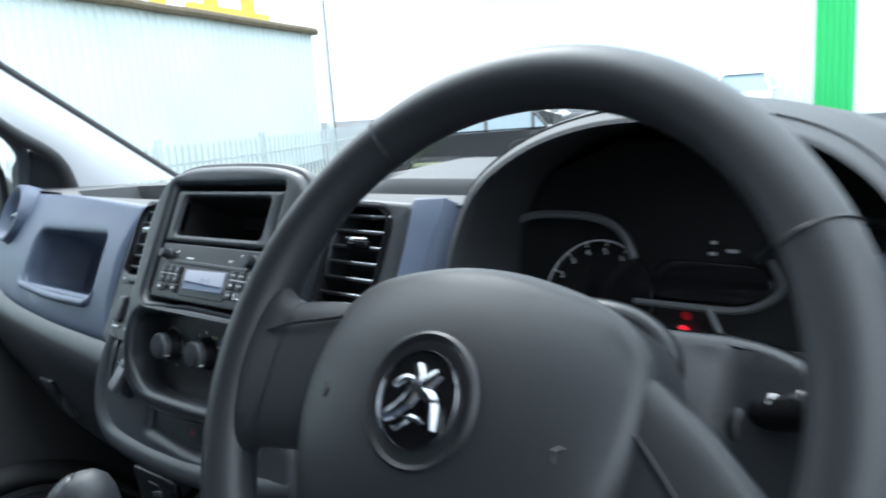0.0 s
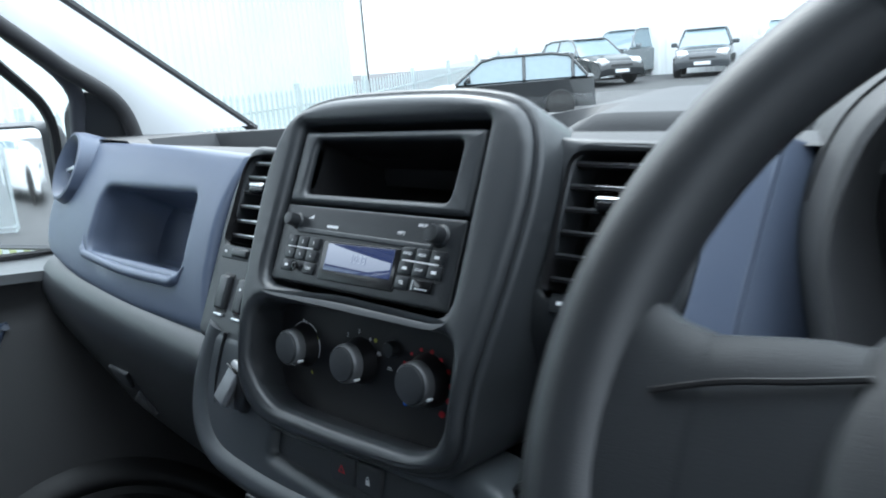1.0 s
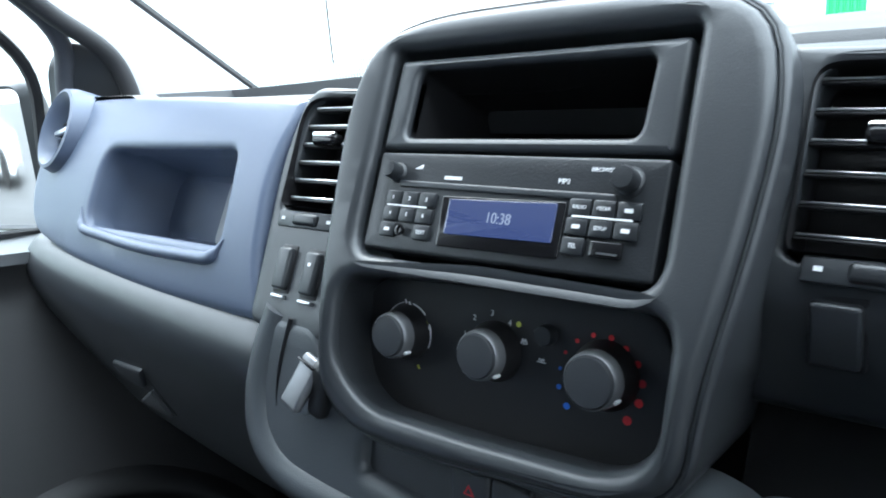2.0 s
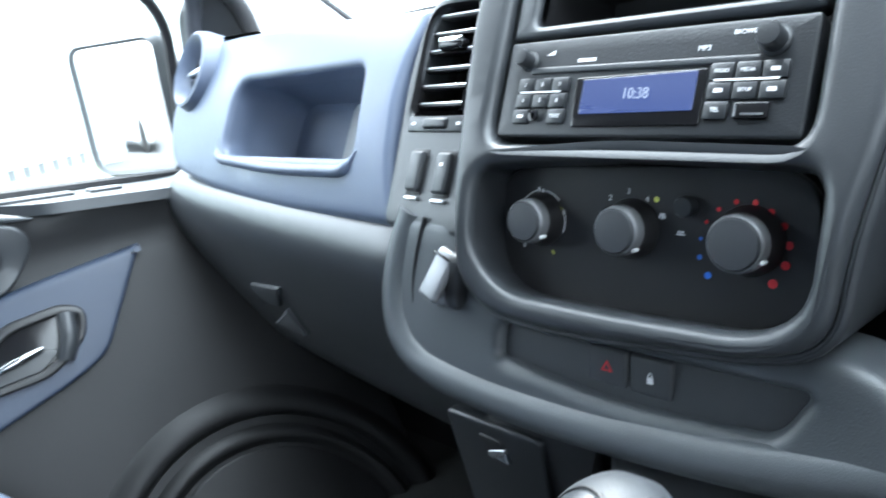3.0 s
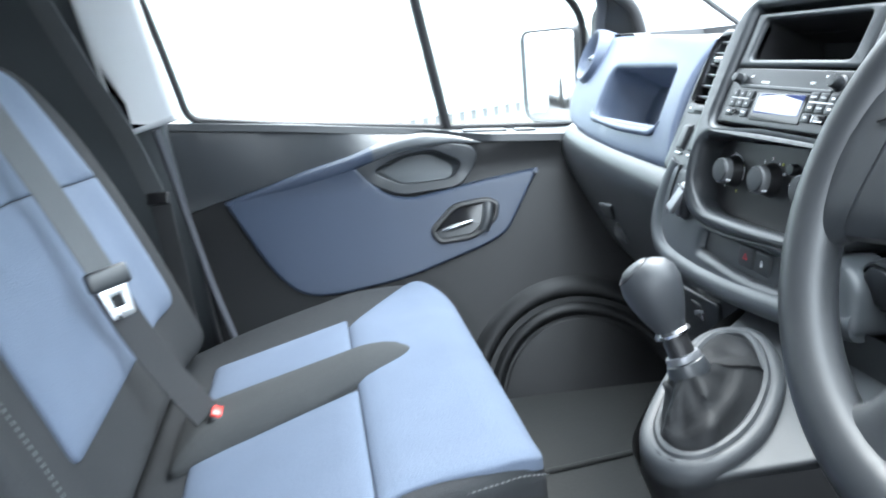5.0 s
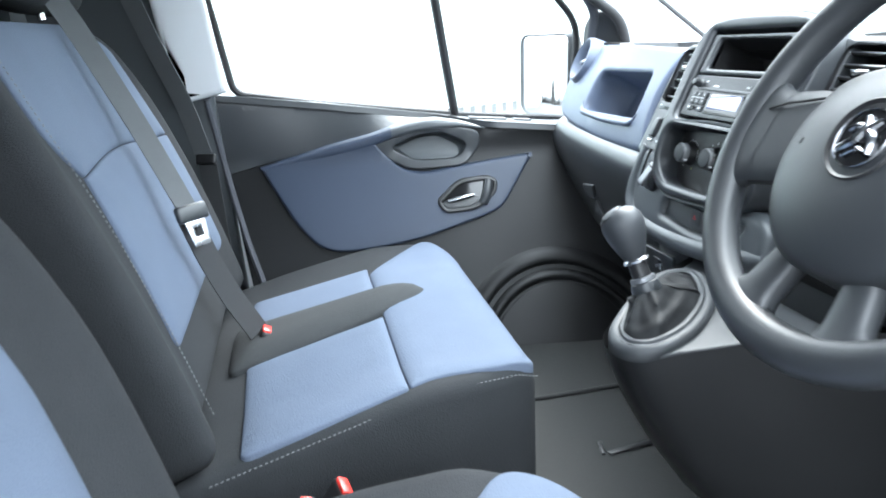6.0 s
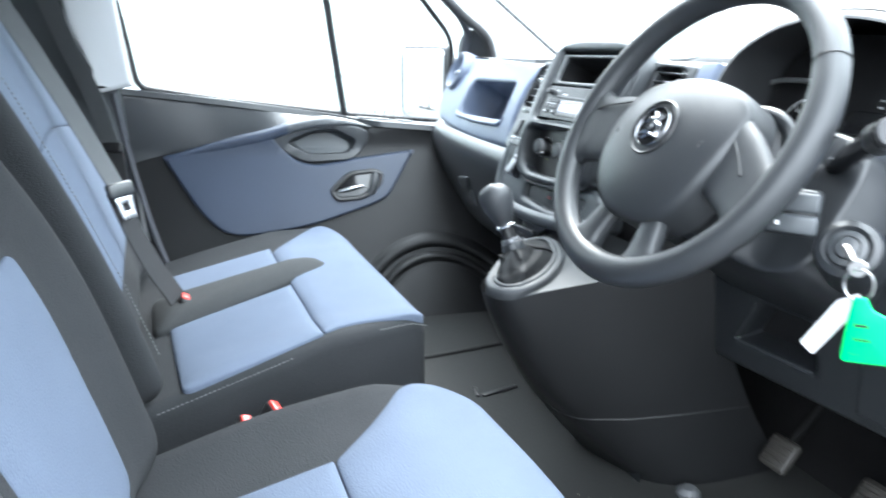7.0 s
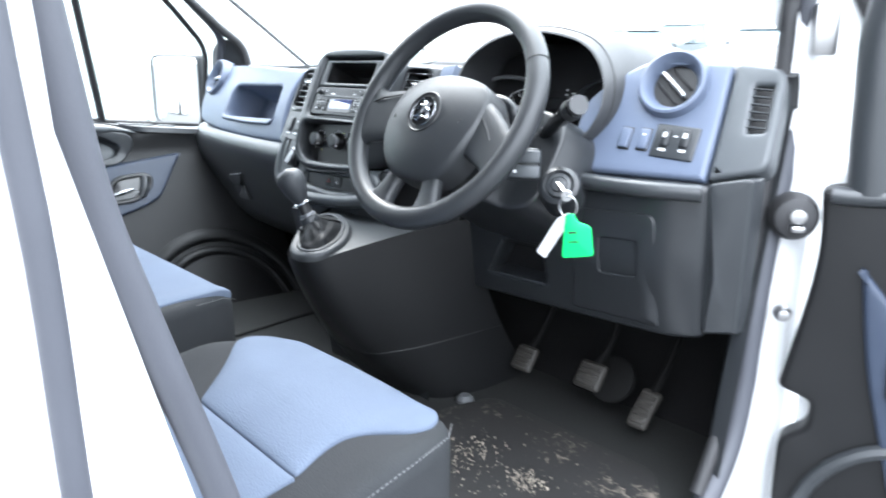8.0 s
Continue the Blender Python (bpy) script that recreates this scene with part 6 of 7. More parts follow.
stitches([cd(x, y, -0.010) for x, y in ((0.792, 0.02), (0.790, 0.12), (0.784, 0.22), (0.765, 0.29), (0.735, 0.325))], dseat)
dm = back_map(0.50, -0.142, 0.34, 0.27, 0.048)
dbk = rnd([(0.235, 0.93), (0.765, 0.93), (0.775, 1.25), (0.735, 1.46), (0.66, 1.56), (0.34, 1.56), (0.265, 1.46), (0.225, 1.25)], [0.05, 0.05, 0.1, 0.08, 0.06, 0.06, 0.08, 0.1])
part("backrest", plate(dense(dbk, 0.03), [], dm, 0.0, 0.13, 0.035, 0.03, 5), CLOTH_DARK, dseat, "charcoal cloth backrest")
cloth("back_panel", rnd([(0.365, 0.98), (0.655, 0.98), (0.665, 1.20), (0.660, 1.268), (0.340, 1.268), (0.335, 1.20)], 0.02), dm, CLOTH_BLUE, dseat, "light blue cloth backrest")
cloth("back_panel", rnd([(0.345, 1.282), (0.655, 1.282), (0.690, 1.40), (0.655, 1.53), (0.345, 1.53), (0.310, 1.40)], 0.03), dm, CLOTH_BLUE, dseat, "light blue cloth backrest top")
headrest(0.50, dseat)

# belts and buckles
belt = thing("middle_seat_belt", "grey seat belt hanging over the bench with a steel tongue", "seat belt")
way = [(-0.378, -0.47, 1.578), (-0.374, -0.385, 1.606), (-0.366, -0.318, 1.592), (-0.331, -0.217, 1.40), (-0.287, -0.136, 1.222)]
part("webbing", ribbon(smooth_path(way, 5), [(0.25 + 0.5 * k / 20, -0.95 + 0.35 * k / 20, -0.3 * k / 20) for k in range(21)], 0.038, 0.0022), WEBBING, belt, "grey belt webbing")
TG = Vector((-0.284, -0.130, 1.216))
TM = look(TG, TG + Vector((-0.62, -0.70, -0.30)), 0)
part("tongue_loop", block(TM, (0.064, 0.030, 0.014), 0.006, 3), PLASTIC_SOFT, belt, "grey plastic tongue sleeve")
part("tongue_plate", plate(rnd([(-0.017, -0.058), (0.017, -0.058), (0.022, -0.012), (-0.022, -0.012)], 0.004), [rnd([(-0.009, -0.042), (0.009, -0.042), (0.009, -0.026), (-0.009, -0.026)], 0.002)], pose_map(TM), 0.002, 0.003, 0.0006), ALU, belt, "bright steel tongue")
way = [(-0.290, -0.140, 1.216), (-0.298, -0.115, 1.13), (-0.306, -0.085, 1.05), (-0.309, -0.060, 1.00), (-0.310, -0.048, 0.975)]
part("lap_webbing", ribbon(smooth_path(way, 5), [(0.75, -0.6, -0.3)] * 21, 0.046, 0.003), BELT_DARK, belt, "black belt webbing")
side_belt = thing("door_side_seat_belt", "dark seat belt beside the door pillar", "seat belt")
way = [(-0.70, -0.335, 1.90), (-0.735, -0.29, 1.70), (-0.775, -0.235, 1.50), (-0.805, -0.19, 1.36), (-0.825, -0.165, 1.24)]
# same belt as the lower run, paler here for the light on it
part("webbing", ribbon(smooth_path(way, 5), [(0.35, 0.9, 0)] * 21, 0.046, 0.0025), WEBBING, side_belt, "grey belt webbing")
part("tongue", block(Matrix.Translation((-0.828, -0.160, 1.225)) @ pose(0, 0, 0, 70, 0, 70), (0.05, 0.026, 0.013), 0.005, 3), BLACK, side_belt)
part("lower_webbing", ribbon(smooth_path([(-0.828, -0.158, 1.22), (-0.80, -0.15, 1.08), (-0.75, -0.14, 0.93)], 5), [(0.35, 0.9, 0)] * 11, 0.046, 0.0025), BELT_DARK, side_belt)


def buckle(name, p, turn, label):
    b = thing(name, label, "seat belt buckle", "seat belt buckles")
    m = Matrix.Translation(p) @ turn
    part("buckle_body", block(m, (0.038, 0.024, 0.075), 0.006, 3), BLACK, b)
    part("buckle_button", block(m @ pose(0, -0.002, 0.036), (0.030, 0.016, 0.010), 0.003, 2), RED, b, "red release button")


buckle("bench_buckle", (-0.306, -0.046, 0.945), pose(0, 0, 0, -25), "black buckle with a red button on the bench")
buckle("driver_buckle", (0.192, 0.015, 0.910), pose(0, 0, 0, -18, 20, 0), "black buckle with a red button beside the driver's seat")
buckle("centre_buckle", (0.176, 0.055, 0.915), pose(0, 0, 0, -30, 10, 12), "black buckle with a red button between the seats")
for k in (0, 1):
    st = thing("buckle_stalk", "bare steel buckle stalk between the seats", "bracket")
    part("stalk_wire", tube([(0.205 + 0.012 * k, -0.06, 0.78), (0.200 + 0.014 * k, -0.055, 0.905)], 0.0035, 8), CHROME, st)

# ---- passenger door ----
pd = thing("door_passenger", "closed passenger door with charcoal trim and a slate-blue panel", "car door", kind="structure")


RIDGE = ((-0.055, 1.180), (0.04, 1.198), (0.14, 1.219), (0.235, 1.238), (0.30, 1.254), (0.38, 1.266), (0.46, 1.263), (0.53, 1.248), (0.64, 1.232), (0.90, 1.215))
SILL = ((-0.150, 1.366), (0.12, 1.327), (0.49, 1.266), (0.74, 1.240), (0.90, 1.232))


def sill_x(y):
    return -(0.938 - 0.25 * (along(SILL, y) - 1.28))


def door_x(y, z):
    x = -(0.904 - 0.146 * y + 0.5 * (min(z, 1.19) - 1.18))
    zs = along(SILL, y)
    zk = min(along(RIDGE, y), zs - 0.010)
    out = min(1.0, max(0.0, (0.56 - y) / 0.10))
    return x + (sill_x(y) - x) * out * min(1.0, max(0.0, (z - zk) / (zs - zk)))


def on_face(y, z, d):
    """The plane of the grab handle and the blue panel, below the slope."""
    return Vector((-(0.904 - 0.146 * y + 0.5 * (min(z, 1.19) - 1.18)) + d, y, z))


def on_trim(y, z, d):
    return Vector((door_x(y, z) + d, y, z))


trim = rnd([(-0.150, 1.362), (-0.10, 1.0), (-0.06, 0.742), (0.90, 0.742), (0.90, 1.0), (0.80, 1.229), (0.49, 1.258), (0.12, 1.322)], [0.006, 0.05, 0.02, 0.02, 0.05, 0.0, 0.0, 0.0])
grabh = rnd([(0.285, 1.212), (0.345, 1.180), (0.455, 1.180), (0.482, 1.212), (0.42, 1.246), (0.35, 1.240)], 0.02)
part("door_trim", plate(dense(trim, 0.02), [grabh], on_trim, 0.0, 0.05, 0.004, 0.016, 3, 0.05), DOOR_SHADED, pd, "charcoal moulded door trim")
# one trim with the part below; the light on its slope is in the colour
upper_line = [(-0.121, 1.168)] + [(y, z + 0.004) for y, z in RIDGE[:7]] + [(0.49, 1.258), (0.12, 1.317), (-0.146, 1.352)]
part("lit_upper_trim", plate(dense(upper_line, 0.02), [], on_trim, 0.003, 0.004, 0.002, 0.016, 2), PLASTIC_SOFT, pd, "upper door trim, lighter grey for the light it catches")
bluep = rnd([(-0.042, 1.182), (0.000, 1.105), (0.040, 1.035), (0.095, 0.980), (0.170, 0.974), (0.325, 0.992), (0.505, 1.040), (0.552, 1.060), (0.645, 1.181), (0.50, 1.166), (0.360, 1.148), (0.310, 1.160), (0.268, 1.202), (0.246, 1.234), (0.16, 1.222)],
            [0.004, 0.05, 0.05, 0.05, 0.05, 0.05, 0.03, 0.02, 0.004, 0.03, 0.02, 0.02, 0.02, 0.004, 0.03])
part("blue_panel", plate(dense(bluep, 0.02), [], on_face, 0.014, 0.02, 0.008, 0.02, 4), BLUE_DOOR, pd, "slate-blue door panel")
ridge = smooth_path([(y, z, 0) for y, z in RIDGE[:8]], 5)
EDGE_PROF = ((0.014, -0.003), (0.012, 0.005), (0.008, 0.011), (0.002, 0.0146), (-0.005, 0.0156), (-0.013, 0.0150), (-0.020, 0.0105))
ARM_PROF = ((0.017, -0.004), (0.015, 0.006), (0.010, 0.016), (0.004, 0.022), (-0.004, 0.0235), (-0.012, 0.020), (-0.016, 0.006))


def ledge_at(u, v):
    """The rounded upper edge of the blue panel, which swells into the ridge over the grab handle."""
    s = u * (len(ridge) - 1)
    i = min(int(s), len(ridge) - 2)
    p = ridge[i].lerp(ridge[i + 1], s - i)
    k = min(1.0, max(0.0, (u - 0.40) / 0.28))
    k = k * k * (3 - 2 * k)
    w = min(1.0, 0.10 + 3.2 * u) * min(1.0, (1 - u) * 4 + 0.02)
    j = min(int(v * 6), 5)
    f = v * 6 - j
    dz, d = ((EDGE_PROF[j][i] + (EDGE_PROF[j + 1][i] - EDGE_PROF[j][i]) * f) * (1 - k) + (ARM_PROF[j][i] + (ARM_PROF[j + 1][i] - ARM_PROF[j][i]) * f) * k for i in (0, 1))
    return on_face(p.x, p.y + dz * w - 0.002 * (1 - k), d * (w if k > 0 else 1.0) - 0.004 * max(0.0, 1 - 8 * u))


# the paler plastic on the ridge stands for window light along its top
part("arm_ridge", grid(lambda u, v: ledge_at(0.55 + 0.45 * u, v), 24, 18), BAND, pd, "rounded ridge over the grab handle, paler grey for window light")
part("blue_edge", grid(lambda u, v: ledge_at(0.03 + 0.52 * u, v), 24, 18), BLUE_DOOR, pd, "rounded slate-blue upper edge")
gout = rnd([(0.238, 1.228), (0.275, 1.186), (0.335, 1.156), (0.47, 1.160), (0.515, 1.205), (0.512, 1.245), (0.41, 1.270), (0.31, 1.256)], 0.025)
part("grab_frame", plate(dense(gout, 0.02), [grabh], on_face, 0.012, 0.03, 0.005, 0.018, 4, 0.03), BEZEL, pd, "grey grab handle surround")
part("grab_bowl", grid(lambda u, v: on_face(0.383 + (grabh[int(u * len(grabh)) % len(grabh)][0] - 0.383) * (1 - 0.30 * v * v), 1.213 + (grabh[int(u * len(grabh)) % len(grabh)][1] - 1.213) * (1 - 0.30 * v * v), 0.01 - 0.022 * v), len(grabh), 6, wrap_u=True), BEZEL, pd)
# paler plastic in the hollow too, in place of sky light falling in
part("grab_floor", plate(inset(grabh, -0.001), [], lambda u, v, d: on_face(u, v, d - 0.026 * min(1.0, max(0.0, (v - 1.182) / 0.050)) ** 0.75), 0.008, 0.004, 0.001, 0.008), BAND, pd, "hollow of the grab handle, paler grey for the sky it faces")
hb = rnd([(0.384, 1.082), (0.400, 1.052), (0.480, 1.056), (0.535, 1.090), (0.545, 1.124), (0.520, 1.136), (0.445, 1.130)], [0.014, 0.014, 0.02, 0.02, 0.012, 0.012, 0.02])
hh = inset(hb if area(hb) > 0 else hb[::-1], 0.011)
part("handle_bezel", plate(hb, [hh], on_face, 0.022, 0.02, 0.005, 0.0, 4, 0.02), BLACK, pd, "black handle surround")
part("handle_bowl", plate(inset(hh if area(hh) > 0 else hh[::-1], -0.002), [], on_face, 0.0158, 0.004, 0.0005), GLOSS_BLACK, pd)
lev = smooth_path([on_face(0.412, 1.078, 0.019), on_face(0.445, 1.086, 0.022), on_face(0.480, 1.092, 0.020)], 5)
shell = rnd([(0.396, 1.076), (0.408, 1.063), (0.470, 1.066), (0.500, 1.084), (0.470, 1.092), (0.430, 1.088)], 0.008)
part("handle_shell", plate(shell, [], lambda u, v, d: on_face(u, v, d + 0.017 - 0.15 * max(0, v - 1.062)), 0.004, 0.008, 0.002, 0.01), PLASTIC, pd, "dark dished handle plate")
part("handle_lever", tube(lev, [0.003 + 0.003 * math.sin(math.pi * k / 10) for k in range(11)], 10), CHROME_DIM, pd, "bright door release lever")
part("handle_pull", tube(smooth_path([on_face(0.500, 1.070, 0.014), on_face(0.512, 1.095, 0.022), on_face(0.520, 1.122, 0.018)], 5), 0.012, 10), PLASTIC_SOFT, pd)


def ring_on_trim(prof, n=64):
    """A moulded ring round the speaker: radius and height of its profile."""
    def f(u, v):
        a = 2 * math.pi * u
        s = v * (len(prof) - 1)
        k = min(int(s), len(prof) - 2)
        r = prof[k][0] + (prof[k + 1][0] - prof[k][0]) * (s - k)
        d = prof[k][1] + (prof[k + 1][1] - prof[k][1]) * (s - k)
        return on_trim(0.655 + r * math.cos(a), 0.693 + r * math.sin(a), d)
    return grid(f, n, (len(prof) - 1) * 2, wrap_u=True)


part("speaker_ring", ring_on_trim([(0.268, -0.004), (0.262, 0.006), (0.254, 0.012), (0.244, 0.014), (0.234, 0.011), (0.227, 0.004), (0.223, -0.002)]), DOOR_SHADED, pd, "raised moulded speaker surround")
part("speaker_ring", ring_on_trim([(0.215, -0.002), (0.210, 0.006), (0.204, 0.010), (0.197, 0.008), (0.190, 0.002), (0.184, -0.002)]), DOOR_SHADED, pd, "inner speaker ring")
part("speaker_disc", plate([(0.655 + 0.183 * math.cos(radians(a)), 0.693 + 0.183 * math.sin(radians(a))) for a in range(0, 360, 10)], [], on_trim, 0.002, 0.01, 0.003), DOOR_SHADED, pd)
part("door_skin", plate(rnd([(-0.20, 0.50), (1.0, 0.50), (1.0, 1.20), (0.49, 1.235), (-0.20, 1.33)], 0.01), [], lambda u, v, d: Vector((-0.995 + d, u, v)), 0.0, 0.012, 0.003, 0.1), WHITE_PAINT, pd, "white outer door skin")
# sill shelf with slim trim pieces
shelf = SILL


def shelf_fn(u, v):
    s = u * (len(shelf) - 1)
    k = min(int(s), len(shelf) - 2)
    y = shelf[k][0] + (shelf[k + 1][0] - shelf[k][0]) * (s - k)
    z = shelf[k][1] + (shelf[k + 1][1] - shelf[k][1]) * (s - k)
    x_in = sill_x(y) + 0.012
    x_in += max(0.0, on_face(y, z, 0.008).x - x_in) * min(1.0, max(0.0, (y - 0.42) / 0.12))
    x_out = -(0.968 - 0.25 * (z - 1.28))
    if v < 0.25:
        # the rolled inner lip over the top of the trim
        a = v / 0.25 * math.pi / 2
        return Vector((x_in - 0.004 * math.sin(a) + 0.002, y, z - 0.010 + 0.015 * math.sin(a)))
    f = (v - 0.25) / 0.75
    return Vector((x_in - 0.002 + (min(x_out, x_in - 0.012) - x_in + 0.002) * f, y, z + 0.005 + 0.002 * math.sin(math.pi * f) - 0.003 * f))


part("sill_shelf", grid(shelf_fn, 48, 16), PLASTIC_SOFT, pd, "grey window sill")
for y0, y1 in ((0.50, 0.60), (0.62, 0.665)):
    yc = (y0 + y1) / 2
    gm = Matrix.Translation(((sill_x(yc) + on_face(yc, 1.25, 0).x) / 2, yc, along(SILL, yc) + 0.007)) @ pose(0, 0, 0, -6)
    gr = part("sill_grille", block(gm, (0.030, y1 - y0, 0.006), 0.0025, 3), BAND, pd, "raised demister outlet")
    part("outlet_slot", block(gm @ pose(0, 0, 0.0026), (0.012, y1 - y0 - 0.016, 0.0016), 0.0006, 1), BLACK, gr)


def glass_x(z):
    return -(0.958 - 0.25 * (z - 1.28))


def on_glass(y, z, d):
    return Vector((glass_x(z) + d, y, z))


win = rnd([(-0.085, 1.366), (0.12, 1.328), (0.49, 1.274), (0.806, 1.238), (0.806, 1.49), (0.684, 1.618), (0.42, 1.86), (-0.17, 1.88), (-0.115, 1.60)], [0.03, 0, 0, 0.01, 0.05, 0.05, 0.05, 0.04, 0.1])
wp = part("window_pane", plate(win, [], on_glass, -0.002, 0.004, 0.0005, 0.0), GLASS, pd, "clear side window")
wp.visible_shadow = False
wf = [on_glass(p[0], p[1], 0.006) for p in dense(win, 0.04)]
part("window_rubber", tube(wf, 0.009, 8, closed=True), RUBBER, pd, "black window rubber")
bar = [on_glass(0.478 - 0.185 * (z - 1.275), z, 0.006) for z in (1.27, 1.40, 1.55, 1.70, 1.84)]
part("window_bar", tube(bar, 0.012, 8), RUBBER, pd, "black bar between the panes")
sail = rnd([(0.812, 1.235), (0.905, 1.235), (0.905, 1.445), (0.880, 1.500), (0.832, 1.522), (0.812, 1.49)], [0.005, 0.005, 0.02, 0.02, 0.01, 0.02])
part("mirror_sail", plate(sail, [], lambda u, v, d: Vector((-0.885 + 0.2 * (v - 1.3) + d + 0.6 * max(0, u - 0.80), u, v)), 0.0, 0.03, 0.008, 0.03), PLASTIC, pd, "charcoal triangle behind the mirror")
frame_up = [(-0.895, 0.822, 1.25), (-0.850, 0.822, 1.45), (-0.815, 0.808, 1.535), (-0.785, 0.70, 1.635), (-0.735, 0.46, 1.865), (-0.725, 0.1, 1.90), (-0.74, -0.16, 1.90)]
part("window_frame", tube(smooth_path(frame_up, 5), 0.013, 10), SEAL, pd, "grey window frame")

# outside mirror
mirror = thing("wing_mirror", "large black wing mirror on the passenger door", "mirror")
MM = Matrix.Translation((-1.098, 0.782, 1.352)) @ pose(0, 0, 0, 90, 0, 21.5)
shape = rnd([(-0.114, -0.122), (0.108, -0.122), (0.112, 0.122), (-0.108, 0.122)], [0.045, 0.03, 0.025, 0.035], 6)


bmm = bmesh.new()
loops = []
for d in (0.0, 0.006, -0.006, -0.020, -0.045, -0.070, -0.085):
    sc = {0.0: 0.90, 0.006: 0.945, -0.006: 1.0, -0.020: 1.0, -0.045: 0.93, -0.070: 0.75, -0.085: 0.45}[d]
    loops.append([bmm.verts.new(MM @ Vector((p[0] * sc, p[1] * sc, d))) for p in shape])
for a, b in zip(loops, loops[1:]):
    for i in range(len(a)):
        j = (i + 1) % len(a)
        bmm.faces.new((a[i], a[j], b[j], b[i]))
bmm.faces.new(loops[-1])
part("mirror_housing", bmm, HOUSING, mirror, "dark grey mirror housing")
part("mirror_glass", plate([(p[0] * 0.905, p[1] * 0.905) for p in shape], [], pose_map(MM), 0.0005, 0.003, 0.0005), MIRROR, mirror, "mirror glass")
part("mirror_arm", tube(smooth_path([(-0.88, 0.86, 1.28), (-0.95, 0.87, 1.27), (-1.07, 0.87, 1.28)], 5), 0.032, 12), HOUSING, mirror)

# ---- driver's door, standing open ----
dd = thing("door_driver", "open driver's door with charcoal trim and a slate-blue panel", "car door", kind="structure")
DH = Matrix.Translation((1.006, 0.826, 0)) @ pose(0, 0, 0, 0, 0, 16)


def on_ddoor(u, v, d):
    """u out along the open door, v height, d towards the rear."""
    lean = 0.10 * max(0, v - 1.25)
    return DH @ Vector((u, -d + 0.0 + lean * 0.2, v))


part("door_skin", plate(rnd([(0.0, 0.52), (0.98, 0.52), (0.98, 1.30), (0.0, 1.33)], 0.02), [], on_ddoor, -0.045, 0.05, 0.02, 0.1), WHITE_PAINT, dd, "white painted door shell")
dt = rnd([(-0.004, 1.290), (0.016, 1.297), (0.50, 1.33), (0.92, 1.34), (0.92, 0.60), (-0.004, 0.60), (-0.018, 0.766), (-0.020, 0.878), (0.020, 0.905), (0.020, 0.952), (-0.030, 0.968), (-0.006, 1.105), (0.004, 1.20)],
         [0.004, 0.01, 0.05, 0.02, 0.05, 0.02, 0.04, 0.02, 0.02, 0.01, 0.012, 0.06, 0.06])
part("door_trim", plate(dense(dt, 0.02), [], on_ddoor, 0.0, 0.045, 0.012, 0.05, 4), DOOR_SHADED, dd, "charcoal moulded door trim")
part("trim_rail", tube(smooth_path([on_ddoor(u, v, 0.0) for u, v in ((0.01, 1.286), (0.10, 1.288), (0.5, 1.318), (0.9, 1.328))], 5), 0.014, 10), PLASTIC_SOFT, dd, "rolled grey top edge of the trim")
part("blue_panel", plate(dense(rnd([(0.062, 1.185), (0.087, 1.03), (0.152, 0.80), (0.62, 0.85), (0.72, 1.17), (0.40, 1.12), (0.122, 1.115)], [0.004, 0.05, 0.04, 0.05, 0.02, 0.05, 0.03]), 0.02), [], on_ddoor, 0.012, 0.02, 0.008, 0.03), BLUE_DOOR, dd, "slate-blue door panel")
part("door_handle", plate(rnd([(0.118, 0.985), (0.223, 0.99), (0.213, 1.062), (0.113, 1.060)], 0.015), [], on_ddoor, 0.022, 0.02, 0.006), BLACK, dd)
part("speaker_ring", tube([on_ddoor(0.180 + 0.165 * math.cos(radians(a)), 0.725 + 0.185 * math.sin(radians(a)), 0.005) for a in range(40, 200, 8)], 0.012, 8), PLASTIC_SOFT, dd)
post = [(0.060, 1.29), (0.052, 1.42), (0.054, 1.55), (0.12, 1.70), (0.40, 1.86), (0.90, 1.90), (0.96, 1.34)]
part("window_frame", tube(smooth_path([on_ddoor(u, v, -0.02) for u, v in post], 5), 0.035, 12), PLASTIC_SOFT, dd, "dark window frame")
gp = part("window_pane", plate([(0.085, 1.32), (0.93, 1.36), (0.88, 1.86), (0.42, 1.83), (0.10, 1.60)], [], on_ddoor, -0.03, 0.004, 0.0005), GLASS, dd, "clear side window")
gp.visible_shadow = False
ch = thing("door_check_strap", "round black door check in the hinge gap", "door hardware")

def jamb(z, y=0.835, x=0.962):
    """A pose on the hinge pillar, looking out through the gap to the rear."""
    p = Vector((x, y, z))
    return look(p, p - Vector((0.55, -0.83, 0.0)))


part("check_boot", lathe([(0.036, -0.01), (0.037, 0.008), (0.030, 0.022), (0.020, 0.026), (0, 0.027)], jamb(1.245), 24), RUBBER, ch)
part("check_pin", lathe([(0.011, 0.02), (0.011, 0.036), (0, 0.038)], jamb(1.250), 16), STEEL, ch)
part("check_arm", block(jamb(1.232) @ pose(0, 0, 0.030), (0.018, 0.010, 0.026), 0.003), STEEL, ch)
part("striker", lathe([(0.010, -0.006), (0.013, 0.006), (0.013, 0.018), (0.008, 0.026), (0, 0.028)], jamb(1.090), 20), STEEL, ch, "bright metal stop")
part("hinge_plate", block(jamb(1.520, 0.865, 0.962), (0.035, 0.075, 0.03), 0.006), STEEL, ch)

# ---- outside ----
tarmac = mat("tarmac", (0.055, 0.055, 0.056), 0.85, grain=1.0, scale=60, var=0.35, vscale=0.8)
grassm = mat("short_grass", (0.13, 0.15, 0.065), 0.9, grain=1.0, scale=30, var=0.5, vscale=1.3)
clad = mat("pale_blue_cladding", (0.68, 0.75, 0.755), 0.45, var=0.10, vscale=0.6)
claw = mat("white_cladding", (0.78, 0.80, 0.80), 0.45, var=0.05, vscale=0.4)
